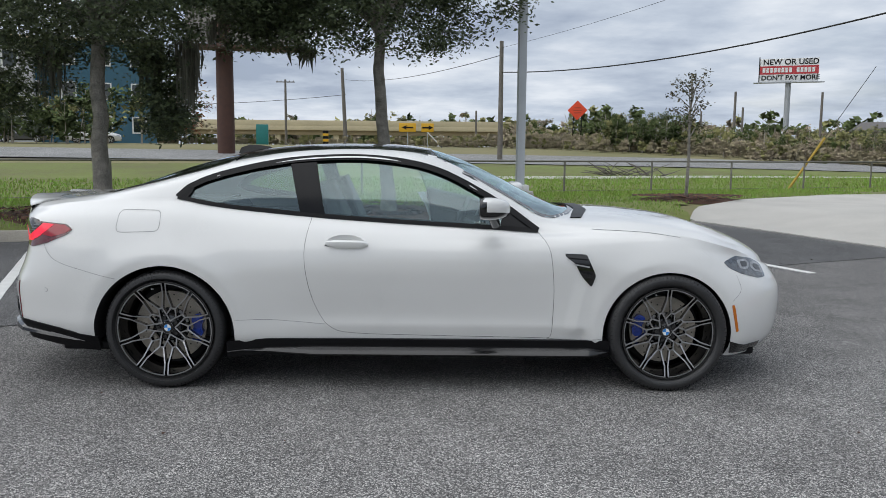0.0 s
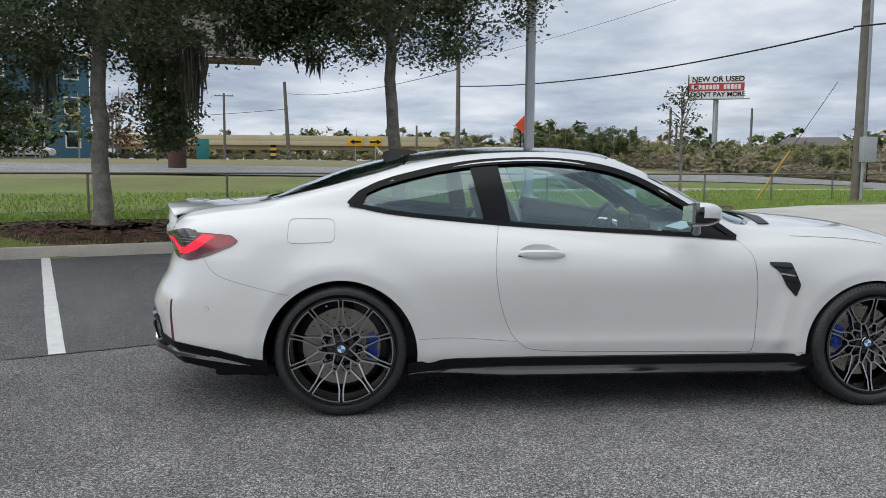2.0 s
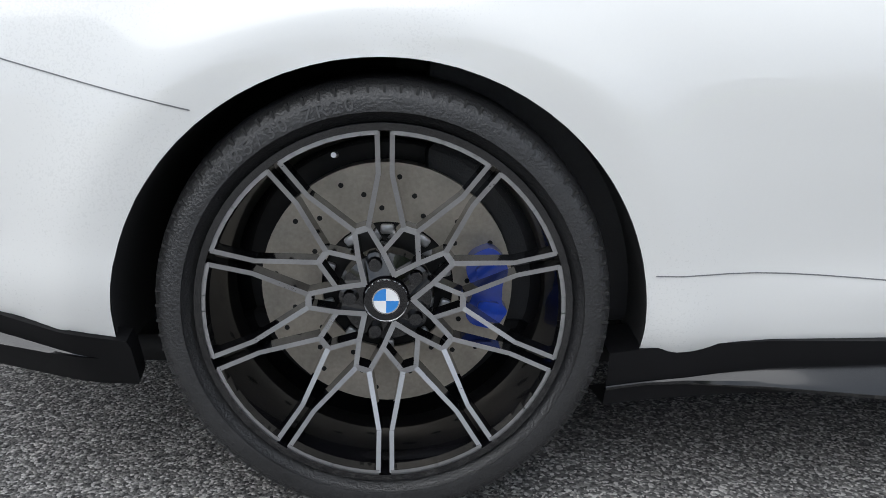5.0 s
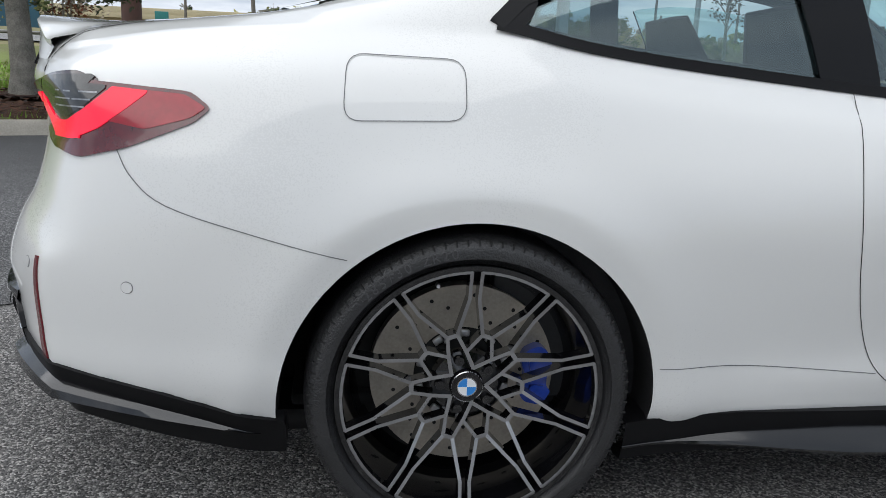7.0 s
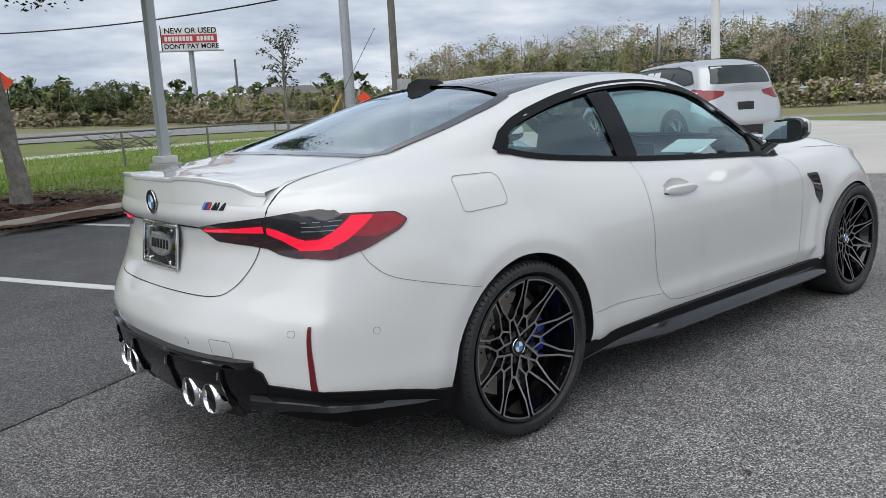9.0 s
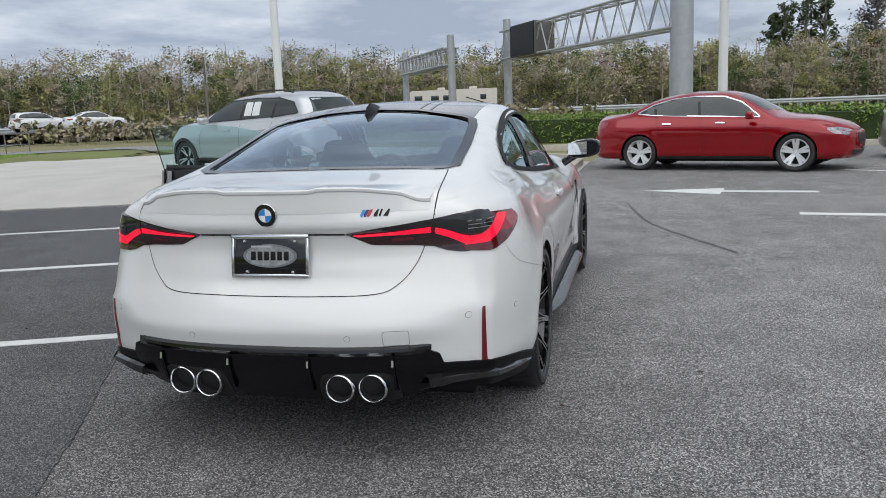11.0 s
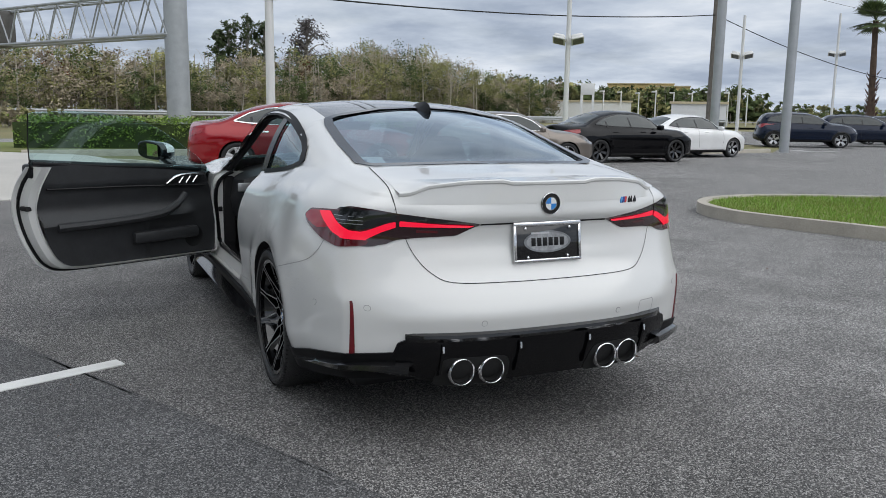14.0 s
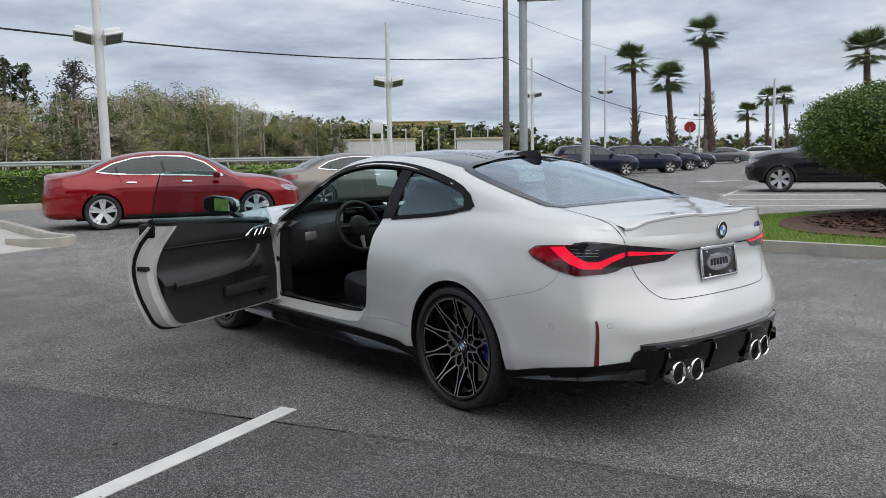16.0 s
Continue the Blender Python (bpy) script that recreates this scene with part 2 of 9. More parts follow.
LAMPCLEAR = mat("clear_lamp_cover", (0.45, 0.47, 0.50), 0.1, vary=0.4, scale=26, coat=1.0, metal=0.3)
HEADGLASS = mat("headlight_glass", (0.10, 0.12, 0.145), 0.08, vary=0.4, scale=30, coat=1.0)
AMBER = mat("amber_reflector", (0.55, 0.15, 0.01), 0.25, vary=0.1, coat=0.6)
LEATHER = mat("black_leather", (0.026, 0.027, 0.030), 0.5, vary=0.25, scale=12, bump=0.15, bscale=300)
CARPET = mat("dark_carpet", (0.010, 0.010, 0.011), 0.95, vary=0.25, bump=0.3, bscale=500)
PAPER = mat("white_paper", (0.75, 0.76, 0.76), 0.8, vary=0.04)
GLASS = glass_material("tinted_side_glass", (0.72, 0.93, 0.93), 0.085, 0.93, (0.80, 0.96, 1.0))
QGLASS = glass_material("dark_quarter_glass", (0.64, 0.82, 0.83), 0.08, 0.80, (0.80, 0.96, 1.0))
REARGLASS = glass_material("rear_screen_glass", (0.60, 0.74, 0.78), 0.16, 0.66, (0.84, 0.93, 1.0), 1.4)
EMB_BLUE = mat("roundel_blue", (0.02, 0.22, 0.62), 0.3, vary=0.05, coat=0.8)
MIRRORM = mat("mirror_glass", (0.85, 0.87, 0.88), 0.02, metal=1.0, vary=0.0, rvary=0)
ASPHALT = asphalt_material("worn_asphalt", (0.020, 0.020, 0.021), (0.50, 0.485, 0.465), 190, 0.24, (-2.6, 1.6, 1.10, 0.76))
DARKASPHALT = asphalt_material("sealed_asphalt", (0.018, 0.019, 0.021), (0.25, 0.247, 0.245), 190, 0.22)
ROADGREY = asphalt_material("pale_road", (0.16, 0.16, 0.155), (0.36, 0.355, 0.345), 60, 0.2)
CONCRETE = mat("pale_concrete", (0.52, 0.50, 0.46), 0.85, vary=0.13, scale=0.9, fine=40, bump=0.15, bscale=60)
KERBM = mat("weathered_kerb", (0.50, 0.46, 0.39), 0.9, vary=0.2, scale=2.5, fine=60, bump=0.2, bscale=50)
LINEM = mat("road_paint", (0.72, 0.72, 0.70), 0.7, vary=0.13, scale=7, fine=150, bump=0.2, bscale=120)
GRASSM = mat("lawn_soil", (0.165, 0.215, 0.045), 0.95, vary=0.4, scale=0.35, fine=6, bump=0.8, bscale=14, col2=(0.115, 0.105, 0.04))
BLADE = mat("grass_blades", (0.20, 0.37, 0.05), 0.75, vary=0.2, island=0.6, col2=(0.22, 0.27, 0.06), scale=1.2)
FIELD = mat("dry_field", (0.24, 0.20, 0.10), 0.95, vary=0.3, scale=0.12, fine=3, bump=0.6, bscale=8, col2=(0.13, 0.14, 0.05))
MULCH = mat("bark_mulch", (0.16, 0.075, 0.045), 0.9, vary=0.3, scale=8, fine=60, bump=1.0, bscale=40, col2=(0.03, 0.018, 0.012))
BARK = mat("grey_bark", (0.34, 0.32, 0.28), 0.95, vary=0.3, scale=7, fine=60, bump=0.9, bscale=34, col2=(0.09, 0.085, 0.07))
LEAF = mat("oak_leaves", (0.13, 0.165, 0.075), 0.6, vary=0.3, island=0.6, col2=(0.05, 0.07, 0.033), soften=0.35)
MOSS = mat("hanging_moss", (0.16, 0.16, 0.12), 0.9, vary=0.2, island=0.5)
GALV = mat("galvanised_steel", (0.42, 0.44, 0.46), 0.5, metal=0.35, vary=0.12, scale=3, fine=40)
WHITEPOLE = mat("white_pole_paint", (0.72, 0.72, 0.70), 0.5, vary=0.05, scale=2)
WOODPOLE = mat("old_pole_wood", (0.21, 0.19, 0.165), 0.9, vary=0.25, scale=5, fine=60, bump=0.4)
RUSTPOLE = mat("rust_brown_pole", (0.085, 0.038, 0.026), 0.7, vary=0.2, scale=4)
WIREM = mat("dark_cable", (0.012, 0.012, 0.012), 0.7, vary=0.1)


# ---- mesh helpers ----
def mesh_of(name, verts, faces, smooth=False, sharp=40, mats=(), slots=None):
    me = bpy.data.meshes.new(name)
    if isinstance(faces, np.ndarray):
        n, k = faces.shape
        me.vertices.add(len(verts)); me.loops.add(n * k); me.polygons.add(n)
        me.vertices.foreach_set("co", np.asarray(verts, np.float32).ravel())
        me.loops.foreach_set("vertex_index", faces.astype(np.int32).ravel())
        me.polygons.foreach_set("loop_start", np.arange(0, n * k, k, dtype=np.int32))
        me.update(calc_edges=True)
    else:
        me.from_pydata([tuple(v) for v in verts], [], [tuple(f) for f in faces])
    for m in mats:
        me.materials.append(m)
    if slots is not None:
        me.polygons.foreach_set("material_index", slots)
    if smooth:
        me.polygons.foreach_set("use_smooth", [True] * len(me.polygons))
        if sharp:
            me.set_sharp_from_angle(angle=radians(sharp))
    me.update()
    return me


def part(name, geo, material, parent=None, label="", smooth=True, sharp=40, kind="", m=None):
    """Links geometry (a bmesh, or verts and faces) as one mesh object under a thing or a part."""
    if isinstance(geo, bmesh.types.BMesh):
        me = bpy.data.meshes.new(name)
        bmesh.ops.recalc_face_normals(geo, faces=geo.faces)
        geo.to_mesh(me)
        geo.free()
        me.materials.append(material)
        if smooth:
            me.polygons.foreach_set("use_smooth", [True] * len(me.polygons))
            if sharp:
                me.set_sharp_from_angle(angle=radians(sharp))
    elif isinstance(geo, bpy.types.Mesh):
        me = geo
        if material and not me.materials:
            me.materials.append(material)
    else:
        me = mesh_of(name, geo[0], geo[1], smooth, sharp, (material,))
    ob = new(name, me)
    if parent:
        ob.parent = parent
    if m is not None:
        ob.matrix_basis = m
    if label or kind:
        tagged(ob, label, kind=kind)
    return ob


def thing(name, label, category, m=None, group="", kind=""):
    ob = new(name)
    ob.empty_display_size = 0.2
    if m is not None:
        ob.matrix_basis = m
    return tagged(ob, label, category, group, kind)


def merge(*geos):
    V, F = [], []
    for v, f in geos:
        o = len(V)
        V.extend(tuple(p) for p in v)
        F.extend(tuple(i + o for i in q) for q in f)
    return V, F


def moved(geo, m):
    return [tuple(m @ Vector(p)) for p in geo[0]], geo[1]


def box(cx, cy, cz, sx, sy, sz, bev=0.0, seg=2):
    bm = bmesh.new()
    bmesh.ops.create_cube(bm, size=1, matrix=Matrix.Translation((cx, cy, cz)) @ Matrix.Diagonal((sx, sy, sz, 1)))
    if bev:
        bmesh.ops.bevel(bm, geom=bm.edges[:], offset=min(bev, 0.49 * min(sx, sy, sz)), segments=seg, profile=0.5, affect="EDGES")
    v = [tuple(p.co) for p in bm.verts]
    bm.verts.index_update()
    f = [tuple(p.index for p in q.verts) for q in bm.faces]
    bm.free()
    return v, f


def lathe(profile, n=48, closed=False):
    """Turns (radius, height) pairs about the z axis."""
    V, F = [], []
    k = len(profile)
    for i in range(n):
        a = 2 * math.pi * i / n
        V += [(r * math.cos(a), r * math.sin(a), h) for r, h in profile]
    for i in range(n):
        j = (i + 1) % n
        for q in range(k if closed else k - 1):
            w = (q + 1) % k
            F.append((i * k + q, j * k + q, j * k + w, i * k + w))
    return V, F


def tube(points, radius, n=8, cap=True):
    """A round bar along points; radius may be one number or one a point."""
    P = [Vector(p) for p in points]
    R = radius if isinstance(radius, (list, tuple)) else [radius] * len(P)
    V, F = [], []
    up = Vector((0, 0, 1))
    for i, p in enumerate(P):
        d = (P[min(i + 1, len(P) - 1)] - P[max(i - 1, 0)]).normalized()
        a = d.cross(up if abs(d.z) < 0.95 else Vector((1, 0, 0))).normalized()
        b = d.cross(a)
        V += [tuple(p + (a * math.cos(2 * math.pi * k / n) + b * math.sin(2 * math.pi * k / n)) * R[i]) for k in range(n)]
    for i in range(len(P) - 1):
        for k in range(n):
            F.append((i * n + k, i * n + (k + 1) % n, (i + 1) * n + (k + 1) % n, (i + 1) * n + k))
    if cap:
        F += [tuple(range(n - 1, -1, -1)), tuple((len(P) - 1) * n + k for k in range(n))]
    return V, F


def prism(poly, z0, z1):
    """A flat outline raised from z0 to z1."""
    n = len(poly)
    V = [(x, y, z0) for x, y in poly] + [(x, y, z1) for x, y in poly]
    F = [tuple(range(n - 1, -1, -1)), tuple(range(n, 2 * n))] + [(i, (i + 1) % n, n + (i + 1) % n, n + i) for i in range(n)]
    return V, F


def pchip(pts):
    """A smooth curve through (x, y) pairs with no overshoot, flat beyond the ends' slope."""
    X = np.array([p[0] for p in pts], float)
    Y = np.array([p[1] for p in pts], float)
    h = np.diff(X)
    d = np.diff(Y) / h
    m = np.zeros_like(X)
    for i in range(1, len(X) - 1):
        if d[i - 1] * d[i] > 0:
            w1, w2 = 2 * h[i] + h[i - 1], h[i] + 2 * h[i - 1]
            m[i] = (w1 + w2) / (w1 / d[i - 1] + w2 / d[i])
    m[0], m[-1] = d[0], d[-1]

    def f(x):
        x = np.clip(np.asarray(x, float), X[0], X[-1])
        i = np.clip(np.searchsorted(X, x) - 1, 0, len(h) - 1)
        t = (x - X[i]) / h[i]
        return (Y[i] * (1 + 2 * t) * (1 - t) ** 2 + h[i] * m[i] * t * (1 - t) ** 2
                + Y[i + 1] * t * t * (3 - 2 * t) + h[i] * m[i + 1] * t * t * (t - 1))
    return f


def rounded(poly, r=0.02, n=4):
    """Rounds the corners of a flat outline."""
    out = []
    k = len(poly)
    for i in range(k):
        a, b, c = (np.array(poly[(i + j) % k], float) for j in (-1, 0, 1))
        u, v = a - b, c - b
        lu, lv = np.linalg.norm(u), np.linalg.norm(v)
        q = min(r, 0.45 * lu, 0.45 * lv)
        p0, p1 = b + u / lu * q, b + v / lv * q
        for s in range(n + 1):
            t = s / n
            out.append(tuple((1 - t) ** 2 * p0 + 2 * t * (1 - t) * b + t * t * p1))
    return out


def smooth_line(pts, n=8, closed=False):
    """A Catmull-Rom line through flat or spatial points."""
    P = [np.array(p, float) for p in pts]
    k = len(P)
    out = []
    for i in range(k if closed else k - 1):
        if closed:
            a, b, c, d = (P[(i + j) % k] for j in (-1, 0, 1, 2))
        else:
            b, c = P[i], P[i + 1]
            a, d = (P[i - 1] if i else 2 * b - c), (P[i + 2] if i + 2 < k else 2 * c - b)
        for s in range(n):
            t = s / n
            out.append(tuple(0.5 * (2 * b + (c - a) * t + (2 * a - 5 * b + 4 * c - d) * t * t + (3 * b - a - 3 * c + d) * t ** 3)))
    if not closed:
        out.append(tuple(P[-1]))
    return out


def inside(px, py, poly):
    """Which of many flat points lie in an outline."""
    P = np.array(poly, float)
    r = np.zeros(len(px), bool)
    j = len(P) - 1
    for i in range(len(P)):
        xi, yi, xj, yj = *P[i], *P[j]
        c = ((yi > py) != (yj > py)) & (px < (xj - xi) * (py - yi) / (yj - yi + 1e-12) + xi)
        r ^= c
        j = i
    return r


def nearest_on(px, py, poly):
    """The nearest point of an outline to each of many flat points, and its distance."""
    P = np.array(poly, float)
    best = np.full(len(px), 1e9)
    bx, by = np.zeros(len(px)), np.zeros(len(px))
    for i in range(len(P)):
        a, b = P[i], P[(i + 1) % len(P)]
        ab = b - a
        t = np.clip(((px - a[0]) * ab[0] + (py - a[1]) * ab[1]) / (ab @ ab + 1e-15), 0, 1)
        qx, qy = a[0] + t * ab[0], a[1] + t * ab[1]
        d = np.hypot(px - qx, py - qy)
        k = d < best
        best[k], bx[k], by[k] = d[k], qx[k], qy[k]
    return bx, by, best


def carve(V, F, poly, axes, sel, reach=0.05):
    """Takes the faces inside an outline (in two of the axes) out of a grid; the cut edge is drawn onto the outline. Returns kept and taken faces."""
    u, v = axes
    A = np.array(F)
    ok = sel[A].all(1)
    c = V[A].mean(1)
    ins = inside(c[:, u], c[:, v], poly) & ok
    kept, gone = A[~ins], A[ins]
    edge = np.intersect1d(kept.ravel(), gone.ravel())
    if len(edge):
        bx, by, d = nearest_on(V[edge, u], V[edge, v], poly)
        k = d < reach
        V[edge[k], u], V[edge[k], v] = bx[k], by[k]
    return [tuple(f) for f in kept.tolist()], [tuple(f) for f in gone.tolist()]


def used(V, F):
    """Only the points that the faces need."""
    ids = sorted({i for f in F for i in f})
    mp = {j: i for i, j in enumerate(ids)}
    return V[ids], [tuple(mp[i] for i in f) for f in F]


def flat_grid(poly, step):
    """A flat outline filled with small quads, edges drawn onto the outline."""
    P = np.array(poly, float)
    lo, hi = P.min(0) - step, P.max(0) + step
    nx, ny = int((hi[0] - lo[0]) / step) + 2, int((hi[1] - lo[1]) / step) + 2
    V = np.array([(lo[0] + i * step, lo[1] + j * step, 0) for j in range(ny) for i in range(nx)], float)
    F = [(j * nx + i, j * nx + i + 1, (j + 1) * nx + i + 1, (j + 1) * nx + i) for j in range(ny - 1) for i in range(nx - 1)]
    _, F = carve(V, F, poly, (0, 1), np.ones(len(V), bool), step * 1.5)
    return used(V, F)


# ---- car shells ----
from mathutils.bvhtree import BVHTree


class Shell:
    """A car body as one smooth skin: side levels from sill to belt, then up over the roof; x forward, y left, wheels' mid at x = 0."""

    def __init__(self, levels, zc, yb, zb, yr, zr, rear, front, arches=(), nx=150, ne=22, sub=4, nroof=14, flare=0.016, corner=None, shape=None):
        self.arches = arches
        (x0, n0, xr), (x1, n1, xf) = rear, front
        L = len(levels)
        def bend(n):
            """Along and across shares of a rounded corner, from the side's end to the mid line."""
            f = np.linspace(0, 0.82, ne)[1:]
            y1 = (1 - 0.82 ** n) ** (1 / n)
            y = y1 * (1 - np.linspace(0, 1, ne)[1:])
            return np.concatenate([f, (1 - y ** n) ** (1 / n)]), np.concatenate([(1 - f ** n) ** (1 / n), y])
        f0, s0 = bend(n0)
        f1, s1 = bend(n1)
        if corner:
            # a tighter tail: slowly narrowing sides, an edge at the corner, then an arc across
            fc, sc, pw = corner
            fa = np.linspace(0, fc, ne)[1:]
            yb_ = sc * np.linspace(1, 0, ne + 8)[1:]
            f0 = np.concatenate([fa, fc + (1 - fc) * (1 - (yb_ / sc) ** pw)])
            s0 = np.concatenate([1 - (1 - sc) * (fa / fc) ** 2.0, yb_])
        xs = np.linspace(x0, x1, nx)
        w = np.concatenate([s0[::-1], np.ones(nx), s1])
        rows = []
        for j in range(L + 1):
            X = np.concatenate([x0 - (x0 - xr[j]) * f0[::-1], xs, x1 + (xf[j] - x1) * f1])
            Y, Z = (levels[j][0](X), levels[j][1](X)) if j < L else (yb(X), zb(X))
            rows.append(np.stack([X, Y * w, Z], 1))
        R = np.array(rows)
        fine = []
        T = np.arange(L + 1)
        for j in range(L):
            for s in range(sub):
                t = s / sub
                a, b, c, d = R[max(j - 1, 0)], R[j], R[j + 1], R[min(j + 2, L)]
                m0, m1 = (c - a) / (2 if j else 1), (d - b) / (2 if j + 2 <= L else 1)
                fine.append((2 * t ** 3 - 3 * t * t + 1) * b + (t ** 3 - 2 * t * t + t) * m0 + (3 * t * t - 2 * t ** 3) * c + (t ** 3 - t * t) * m1)
        B = R[L]
        X = B[:, 0]
        side = np.array(fine)
        for xw, zw, rad in arches:
            d = np.hypot(side[:, :, 0] - xw, side[:, :, 2] - zw)
            lip = 0.052 if shape else 0.015
            bulge = flare * np.exp(-(np.maximum(d - rad - lip, 0) / 0.075) ** 2) * (1 - 0.75 * np.clip((rad + lip - d) / lip, 0, 1) if shape else 1)
            if not shape:
                bulge = flare * np.exp(-((d - rad - lip) / 0.055) ** 2)
            side[:, :, 1] += bulge * (side[:, :, 1] > 0.5)
        if shape:
            shape(side)
        up = [B]
        pr = np.stack([X, yr(X) * w, zr(X)], 1)
        nb = 8
        for s in range(1, nb + 1):
            t = s / nb
            q = B + (pr - B) * t
            q[:, 1] += 0.02 * 4 * t * (1 - t) * w * np.clip((pr[:, 2] - B[:, 2]) / 0.3, 0, 1)
            up.append(q)
        for s in range(1, nroof + 1):
            k = 1 - s / nroof
            y = pr[:, 1] * k
            z = pr[:, 2] + (zc(X) - pr[:, 2]) * (1 - k ** 2.1)
            up.append(np.stack([X, y, z], 1))
        U = np.array(up)
        for _ in range(3):
            U[1:-1] += 0.25 * (U[2:] + U[:-2] - 2 * U[1:-1]) * np.array([0, 1, 1])
        A = np.concatenate([side, U])
        nr, nc = A.shape[:2]
        self.nr, self.nc, self.belt = nr, nc, len(fine)
        right = A.reshape(-1, 3) * np.array([1, -1, 1])
        left = A.reshape(-1, 3)
        self.V = np.concatenate([right, left])
        F = []
        o = nr * nc
        for r in range(nr - 1):
            for c in range(nc - 1):
                a, b, d, e = r * nc + c, r * nc + c + 1, (r + 1) * nc + c + 1, (r + 1) * nc + c
                F.append((a, b, d, e))
                F.append((o + b, o + a, o + e, o + d))
        self.F = F
        self.bvh = BVHTree.FromPolygons([tuple(v) for v in self.V], F)

    def on(self, a, b, how, off=0.0):
        """The skin's place over a flat point: 'R'/'L' sides (x, z), 'B' rear and 'N' nose (y, z), 'T' top (x, y); off: metres proud of it."""
        o, d = {"R": ((a, -3, b), (0, 1, 0)), "L": ((a, 3, b), (0, -1, 0)), "B": ((-4, a, b), (1, 0, 0)),
                "N": ((4, a, b), (-1, 0, 0)), "T": ((a, b, 3), (0, 0, -1))}[how]
        p, nrm, _, _ = self.bvh.ray_cast(Vector(o), Vector(d))
        if p is None:
            p, nrm, _, _ = self.bvh.find_nearest(Vector(o) + Vector(d) * 1.6 if how in "BN" else Vector((a, -0.8 if how == "R" else 0.8, b)) if how in "RL" else Vector((a, b, 1.2)))
        if nrm.dot(Vector(d)) > 0:
            nrm = -nrm
        return p + nrm * off

    def ribbon(self, pts, how, width=0.006, off=0.0012, n=6, smooth=True, taper=None):
        """A thin strip along a line on the skin: panel gaps and trims."""
        line = smooth_line(pts, n) if smooth else [tuple(p) for p in pts]
        V, F = [], []
        for i, p in enumerate(line):
            q, r = np.array(line[max(i - 1, 0)]), np.array(line[min(i + 1, len(line) - 1)])
            t = (r - q) / (np.linalg.norm(r - q) + 1e-9)
            w = width if taper is None else width + (taper - width) * i / (len(line) - 1)
            nn = np.array([-t[1], t[0]]) * w / 2
            for s in (1, -1):
                V.append(tuple(self.on(p[0] + s * nn[0], p[1] + s * nn[1], how, off)))
            if i:
                F.append((2 * i - 2, 2 * i - 1, 2 * i + 1, 2 * i))
        return V, F

    def drape(self, poly, how, off=0.003, thick=0.004, step=0.014, dome=0.0):
        """A plate with the outline poly laid onto the skin, with an edge going down into it."""
        G, F = flat_grid(poly, step)
        _, _, dist = nearest_on(G[:, 0], G[:, 1], poly)
        top = [self.on(g[0], g[1], how, off + dome * min(1, (d / 0.03)) ** 0.5) for g, d in zip(G, dist)]
        low = [self.on(g[0], g[1], how, off - thick) for g in G]
        n = len(G)
        V = [tuple(p) for p in top] + [tuple(p) for p in low]
        E = {}
        for f in F:
            for a, b in zip(f, f[1:] + f[:1]):
                E[(a, b)] = f
        rim = [(b, a, a + n, b + n) for (a, b) in E if (b, a) not in E]
        return V, [tuple(f) for f in F] + rim


def const(v):
    return lambda x: np.full_like(np.asarray(x, float), v)


